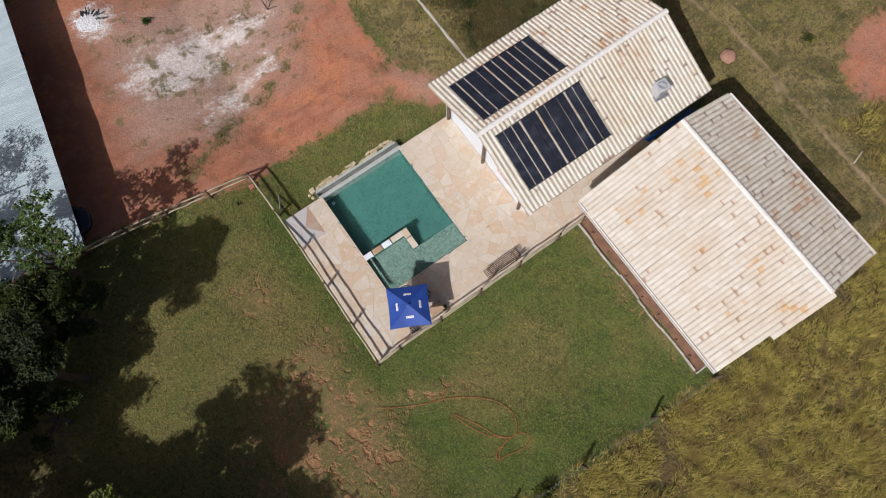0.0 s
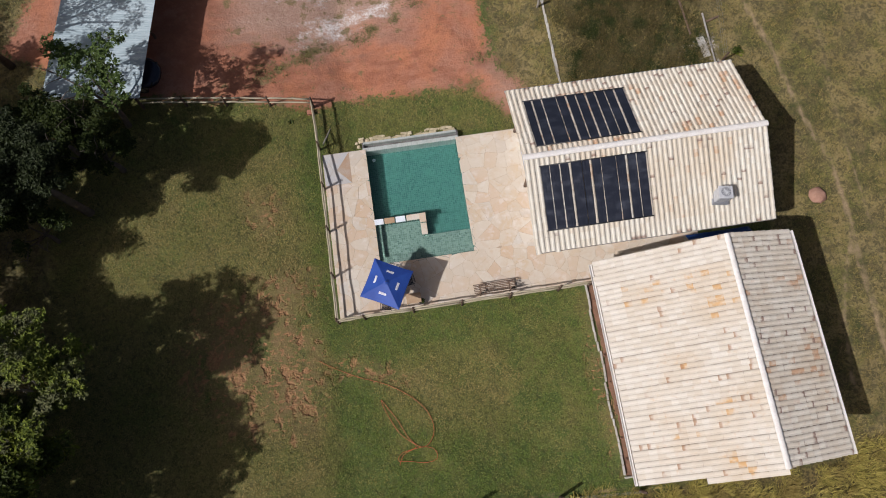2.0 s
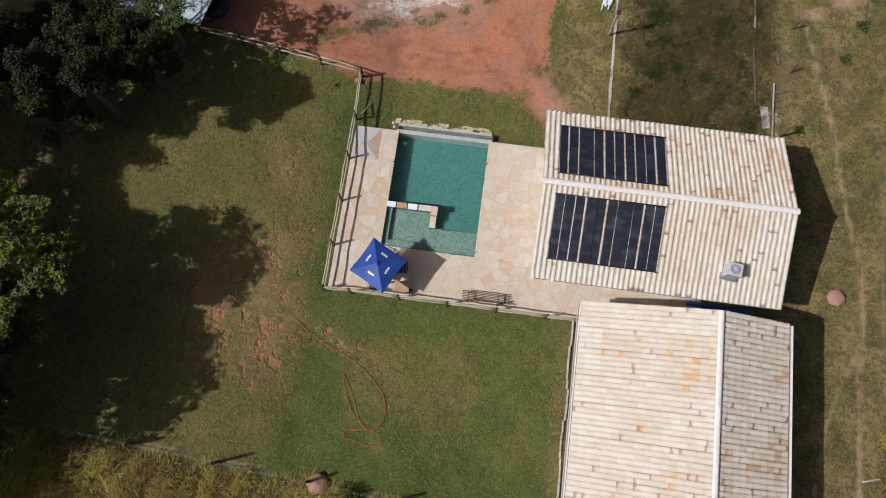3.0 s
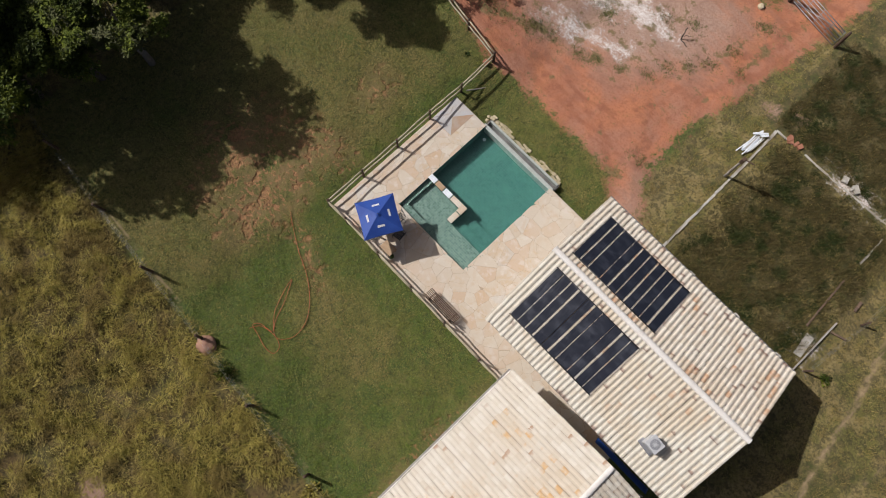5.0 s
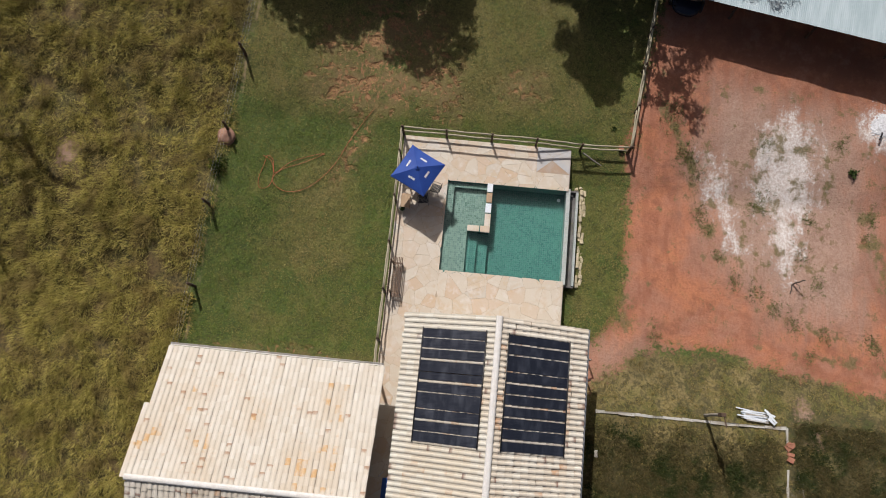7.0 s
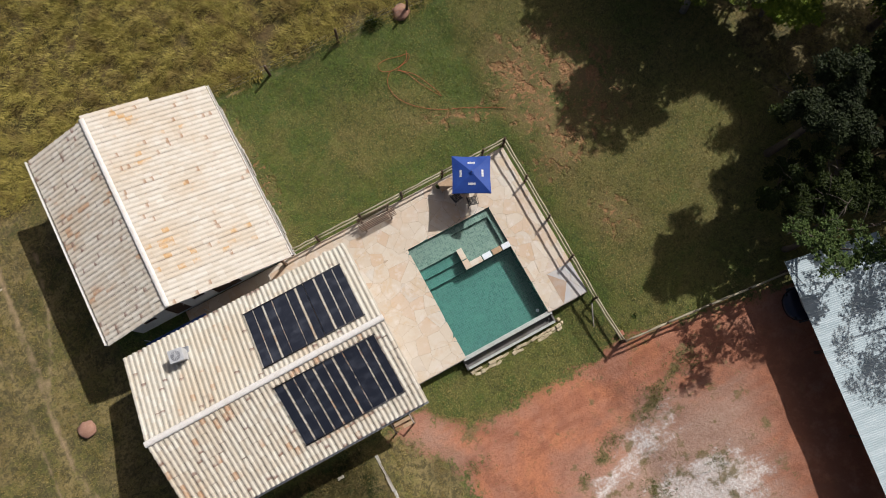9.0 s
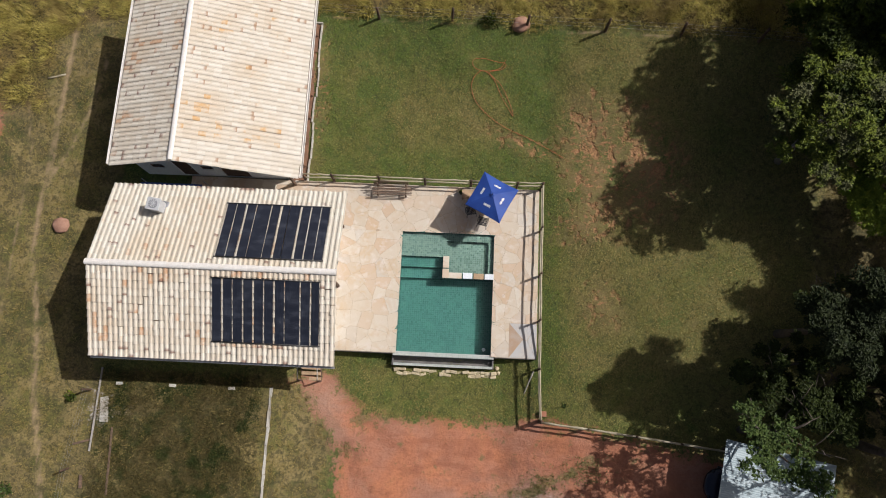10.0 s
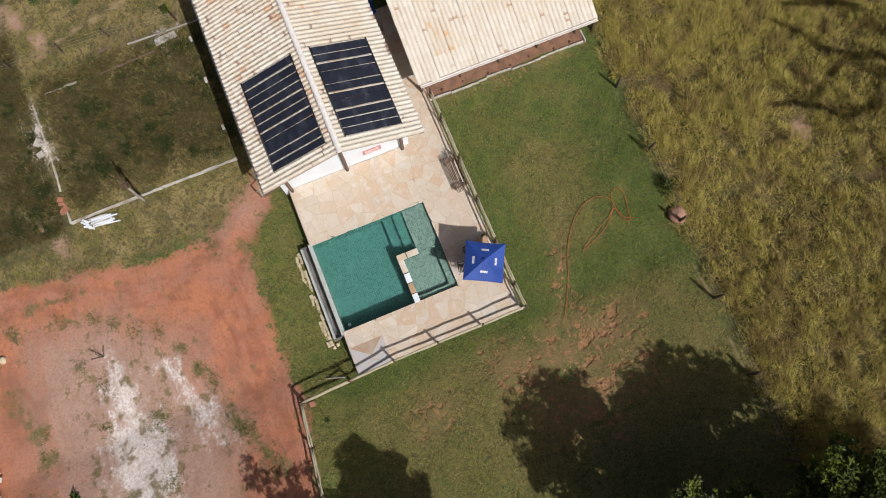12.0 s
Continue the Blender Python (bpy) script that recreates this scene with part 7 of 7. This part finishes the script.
def build_bare_tree():
    """A leafless tree standing in the tall grass: a trunk, two crooked limbs and their twigs."""
    rng = random.Random(110)
    bx, by = -4.9, -28.6
    z = gz(bx, by)
    t = thing("tree", (bx, by, z), "leafless dry tree with crooked limbs in tall grass", "tree", "trees by the yard")

    def limb(bm, pts, r0, r1):
        way = [Vector((bx + x, by + y, z + h)) for x, y, h in pts]
        full = []
        for a, b in zip(way, way[1:]):
            for k in range(3):
                full.append(a.lerp(b, k / 3) + Vector([rng.uniform(-0.05, 0.05) for _ in range(3)]) * (k > 0))
        full.append(way[-1])
        tube(bm, full, [r0 + (r1 - r0) * i / (len(full) - 1) for i in range(len(full))], 8)
        return full

    bm = bmesh.new()
    limb(bm, [(0, 0, -0.2), (0.1, 0.2, 2.2), (0.3, 0.5, 4.4)], 0.34, 0.26)
    part("trunk", bm, BARK, t, smooth=True)
    forks = [([(0.3, 0.5, 4.3), (0.9, 1.2, 5.6), (1.7, 1.9, 6.2), (1.8, 3.0, 6.4), (2.6, 3.7, 6.6), (3.4, 4.0, 6.8), (3.9, 4.4, 7.0)], 0.31, 0.11),
             ([(0.3, 0.5, 4.3), (0.8, 1.6, 5.6), (1.1, 2.4, 6.0), (-0.2, 3.4, 6.1), (-0.7, 4.2, 6.2), (-1.0, 5.1, 6.4), (-0.2, 5.8, 6.6), (0.2, 6.6, 6.8), (0.3, 7.6, 7.0)], 0.33, 0.09),
             ([(0.9, 1.2, 5.6), (2.4, 0.4, 6.2), (3.8, 0.5, 6.4), (4.3, 1.4, 6.6), (4.5, 2.5, 6.8), (4.8, 3.6, 7.0)], 0.26, 0.11),
             ([(1.8, 3.0, 6.4), (1.3, 4.2, 6.6), (0.5, 5.4, 6.8), (0.1, 6.6, 6.9)], 0.14, 0.06),
             ([(-1.0, 5.1, 6.4), (-1.7, 4.9, 6.6), (-2.4, 4.5, 6.8)], 0.15, 0.06)]
    for pts, r0, r1 in forks:
        bm = bmesh.new()
        full = limb(bm, pts, r0, r1)
        for i in range(9):
            p = full[rng.randrange(len(full) // 2, len(full))]
            q = p + Vector((rng.uniform(-0.5, 1.1), rng.uniform(0.0, 1.3), rng.uniform(0.0, 0.6)))
            mid = p.lerp(q, 0.5) + Vector([rng.uniform(-0.12, 0.12) for _ in range(3)])
            tube(bm, [p, mid, q], [r1 * 0.6, r1 * 0.4, 0.008], 5)
        part("limb", bm, BARK, t, smooth=True)


build_bare_tree()


for gx_, gy_, turn_ in ((-25.5, -8.5, 70), (-26.5, 0.5, 150), (-25.5, 3.5, 220), (-26.0, 10.0, 300)):
    copy_thing(grove, pose(gx_, gy_, gz(gx_, gy_) - (1.6 if gx_ > -20 else 0.0), 0, 0, turn_))


def shrub(x, y, r, seed, leaf, label, n=220, flat=0.9):
    nr = np.random.default_rng(seed)
    d = nr.normal(0, 1, (n, 3))
    d[:, 2] = np.abs(d[:, 2])
    d /= np.linalg.norm(d, axis=1, keepdims=True)
    k = 0.6 + 0.4 * np.sin(3 * np.arctan2(d[:, 1], d[:, 0]) + seed)[:, None]
    p = d * r * nr.uniform(0.2, 1, (n, 1)) * (0.6 + 0.4 * k) * np.array([1, 1, flat])
    ax = d + nr.normal(0, 0.5, (n, 3))
    ax /= np.linalg.norm(ax, axis=1, keepdims=True)
    sd = np.cross(ax, nr.normal(0, 1, (n, 3)))
    sd /= np.linalg.norm(sd, axis=1, keepdims=True)
    ln = 0.13 * nr.uniform(0.6, 1.3, (n, 1))
    verts = np.stack([p - ax * ln * 0.5, p + sd * ln * 0.28, p + ax * ln * 0.5, p - sd * ln * 0.28], 1).reshape(-1, 3)
    me = bpy.data.meshes.new("foliage")
    me.from_pydata(verts.tolist(), [], np.arange(n * 4).reshape(-1, 4).tolist())
    me.materials.append(leaf)
    s = thing("shrub", (x, y, gz(x, y)), label, "shrub", "shrubs in the grass")
    ob = new("foliage", me)
    hang(ob, s, True)
    bm = bmesh.new()
    for i in range(4):
        a = seed + 1.6 * i
        tube(bm, [(0, 0, -0.05), (0.5 * r * math.cos(a), 0.5 * r * math.sin(a), 0.55 * r)], [0.02, 0.008], 5)
    part("stem", bm, BARK, s, local=True)


shrub(0.60, -11.35, 0.62, 1, LEAF_DARK, "dark leafy shrub by the wire fence", 520, 1.1)
shrub(7.2, -12.0, 0.5, 2, BLADE_FIELD, "dry grey-green shrub by the wire fence", 260)
shrub(26.4, -1.2, 0.5, 3, LEAF_DARK, "small dark shrub in pasture")
shrub(22.7, 13.4, 0.45, 11, LEAF_BRIGHT, "low green shrub beside the foot track", 160, 0.6)
shrub(20.3, 9.0, 0.40, 4, LEAF_DARK, "small dark shrub by the old footing")
shrub(-3.6, 8.3, 0.16, 5, LEAF_BRIGHT, "tiny shrub on the lawn", 60)
shrub(23.6, 15.5, 0.5, 6, LEAF_BRIGHT, "bright green shrub in pasture")
shrub(24.5, -12.5, 0.5, 7, BLADE_FIELD, "dry shrub in tall grass")
shrub(-2.4, 20.4, 0.35, 8, LEAF_BRIGHT, "low weed clump on red earth", 160)
WEED_SPOTS = ((-4.5, 11.2, 0.7), (-2.6, 12.0, 0.7), (-1.5, 12.6, 0.5), (0.2, 13.0, 0.45), (1.1, 13.3, 0.45), (2.35, 13.9, 0.35), (3.6, 14.7, 0.35), (4.1, 15.8, 0.4), (4.8, 16.6, 0.4), (5.6, 17.6, 0.45), (5.8, 19.0, 0.45),
              (6.1, 21.4, 0.5), (-0.5, 15.9, 0.7), (-3.4, 15.9, 0.5), (0.1, 18.4, 0.35), (2.2, 18.0, 0.45), (3.4, 18.8, 0.45), (-3.9, 19.8, 0.4), (-0.2, 21.4, 0.5), (0.9, 21.3, 0.35), (5.2, 9.6, 0.45), (6.6, 10.9, 0.5), (7.05, 18.4, 0.4))


def in_weeds(x, y, rng):
    near = np.zeros(x.shape)
    for wx, wy, r in WEED_SPOTS:
        near = np.maximum(near, np.exp(-(((x - wx) / r) ** 2 + ((y - wy) / (0.7 * r)) ** 2)))
    patchy = 0.5 + 0.5 * np.sin(9 * x + 3 * np.sin(5 * y)) * np.sin(8 * y + 2 * np.sin(6 * x))
    return rng.random(x.shape) < near * patchy


grass("yard_weeds", 60000, (-6.5, 7.5, 10.5, 23.0), in_weeds, 0.13, 0.03, WEED, "low green weeds in patches on red earth", 9, 0.85, 4)

# ---------------------------------------------------------------- roof pieces
slope_s = Vector((0, HYS - HYR, HZE - HZR))
slope_n = Vector((0, HYN - HYR, HZE - HZR))
h_cols = round((HX1 - HX0) / PITCH)
rows_s, rows_n = round(slope_s.length / ROW), round(slope_n.length / ROW)
roof_slope(house, (HX0, HYR, HZR), (1, 0, 0), slope_s, h_cols, rows_s, TILE_A, 11, lambda i, j: i < 4 or j > rows_s - 3, 0.10, loose=0.03, row=(slope_s.length - 0.06) / rows_s)
roof_slope(house, (HX0, HYR, HZR), (1, 0, 0), slope_n, h_cols, rows_n, TILE_C, 12, lambda i, j: i < 4 or j > rows_n - 3, 0.13, lambda i, j: j < rows_n - 1, shape=TILE_STEP, loose=0.10, row=(slope_n.length - 0.06) / rows_n)
ridge_caps(house, (HX0 - 0.02, HYR, HZR + 0.07), (HX1 + 0.02, HYR, HZR + 0.07), 0.15, RIDGE, 13)
slope_w = Vector((BX0 - BXR, 0, BZW - BZR))
slope_e = Vector((BX1 - BXR, 0, BZE - BZR))
b_cols = round((BY1 - BY0) / PITCH)
rows_w, rows_e = round(slope_w.length / ROW), round(slope_e.length / ROW)
roof_slope(long_house, (BXR, BY0, BZR), (0, 1, 0), slope_w, b_cols, rows_w, TILE_B, 14, lambda i, j: i > b_cols - 6 or j > rows_w - 4, 0.085, lambda i, j: j < rows_w * 0.62 or i > b_cols - 10, 9, TILE_FLAT, 0.27, (slope_w.length - 0.06) / rows_w)
roof_slope(long_house, (BXR, BY0, BZR), (0, 1, 0), slope_e, b_cols, rows_e, TILE_C, 15, lambda i, j: i > b_cols - 5, 0.13, lambda i, j: j < rows_e - 1, 0, TILE_LOW, 0.13)
ridge_caps(long_house, (BXR, BY0 - 0.02, BZR + 0.07), (BXR, BY1 + 0.02, BZR + 0.07), 0.13, RIDGE, 16)


# ---------------------------------------------------------------- crazy paving
def clip(poly, px, py, nx, ny):
    """Keeps the part of a convex polygon on the side of (px, py) that n points away from."""
    out = []
    for i in range(len(poly)):
        a, b = poly[i], poly[(i + 1) % len(poly)]
        da, db = (a[0] - px) * nx + (a[1] - py) * ny, (b[0] - px) * nx + (b[1] - py) * ny
        if da <= 0:
            out.append(a)
        if da * db < 0:
            t = da / (da - db)
            out.append((a[0] + t * (b[0] - a[0]), a[1] + t * (b[1] - a[1])))
    return out


def paving(parent, areas, size, seed, gap=0.006):
    """Irregular flat stones over the rectangles: cells round scattered seeds, each a piece."""
    rng = random.Random(seed)
    for x0, x1, y0, y1 in areas:
        pts = []
        nx, ny = max(1, round((x1 - x0) / size)), max(1, round((y1 - y0) / size))
        for i in range(-1, nx + 1):
            for j in range(-1, ny + 1):
                if rng.random() < 0.90:
                    pts.append((x0 + (i + 0.5 + rng.uniform(-0.48, 0.48)) * (x1 - x0) / nx, y0 + (j + 0.5 + rng.uniform(-0.48, 0.48)) * (y1 - y0) / ny))
        for a in pts:
            poly = [(x0, y0), (x1, y0), (x1, y1), (x0, y1)]
            for b in pts:
                dx, dy = b[0] - a[0], b[1] - a[1]
                d = math.hypot(dx, dy)
                if 0 < d < 4 * size and poly:
                    k = d / 2 - gap
                    poly = clip(poly, a[0] + dx / d * k, a[1] + dy / d * k, dx / d, dy / d)
            if len(poly) < 3:
                continue
            area = 0.5 * abs(sum(p[0] * q[1] - q[0] * p[1] for p, q in zip(poly, poly[1:] + poly[:1])))
            if area < 0.015:
                continue
            cx, cy = sum(p[0] for p in poly) / len(poly), sum(p[1] for p in poly) / len(poly)
            bm = bmesh.new()
            z1 = rng.uniform(-0.004, 0.004)
            low = [bm.verts.new((x, y, TOP - 0.002)) for x, y in poly]
            mid = [bm.verts.new((x, y, z1 - 0.006)) for x, y in poly]
            top = [bm.verts.new((cx + (x - cx) * 0.992, cy + (y - cy) * 0.992, z1)) for x, y in poly]
            n = len(poly)
            for r, s in ((low, mid), (mid, top)):
                for i in range(n):
                    bm.faces.new((r[i], r[(i + 1) % n], s[(i + 1) % n], s[i]))
            bm.faces.new(top)
            part("paving_stone", bm, STONE, parent)


paving(deck, [(-0.86, PX0 - 0.004, 4.49, DY1 - 0.004), (DX0, PX0 - 0.004, PY0, 4.48), (DX0, 9.0, DY0, PY0 - 0.004), (PX1 + 0.004, DX1 + 0.03, PY0, DY1 - 0.004), (9.004, 15.6, DY0, -0.42)], 0.62, 21)
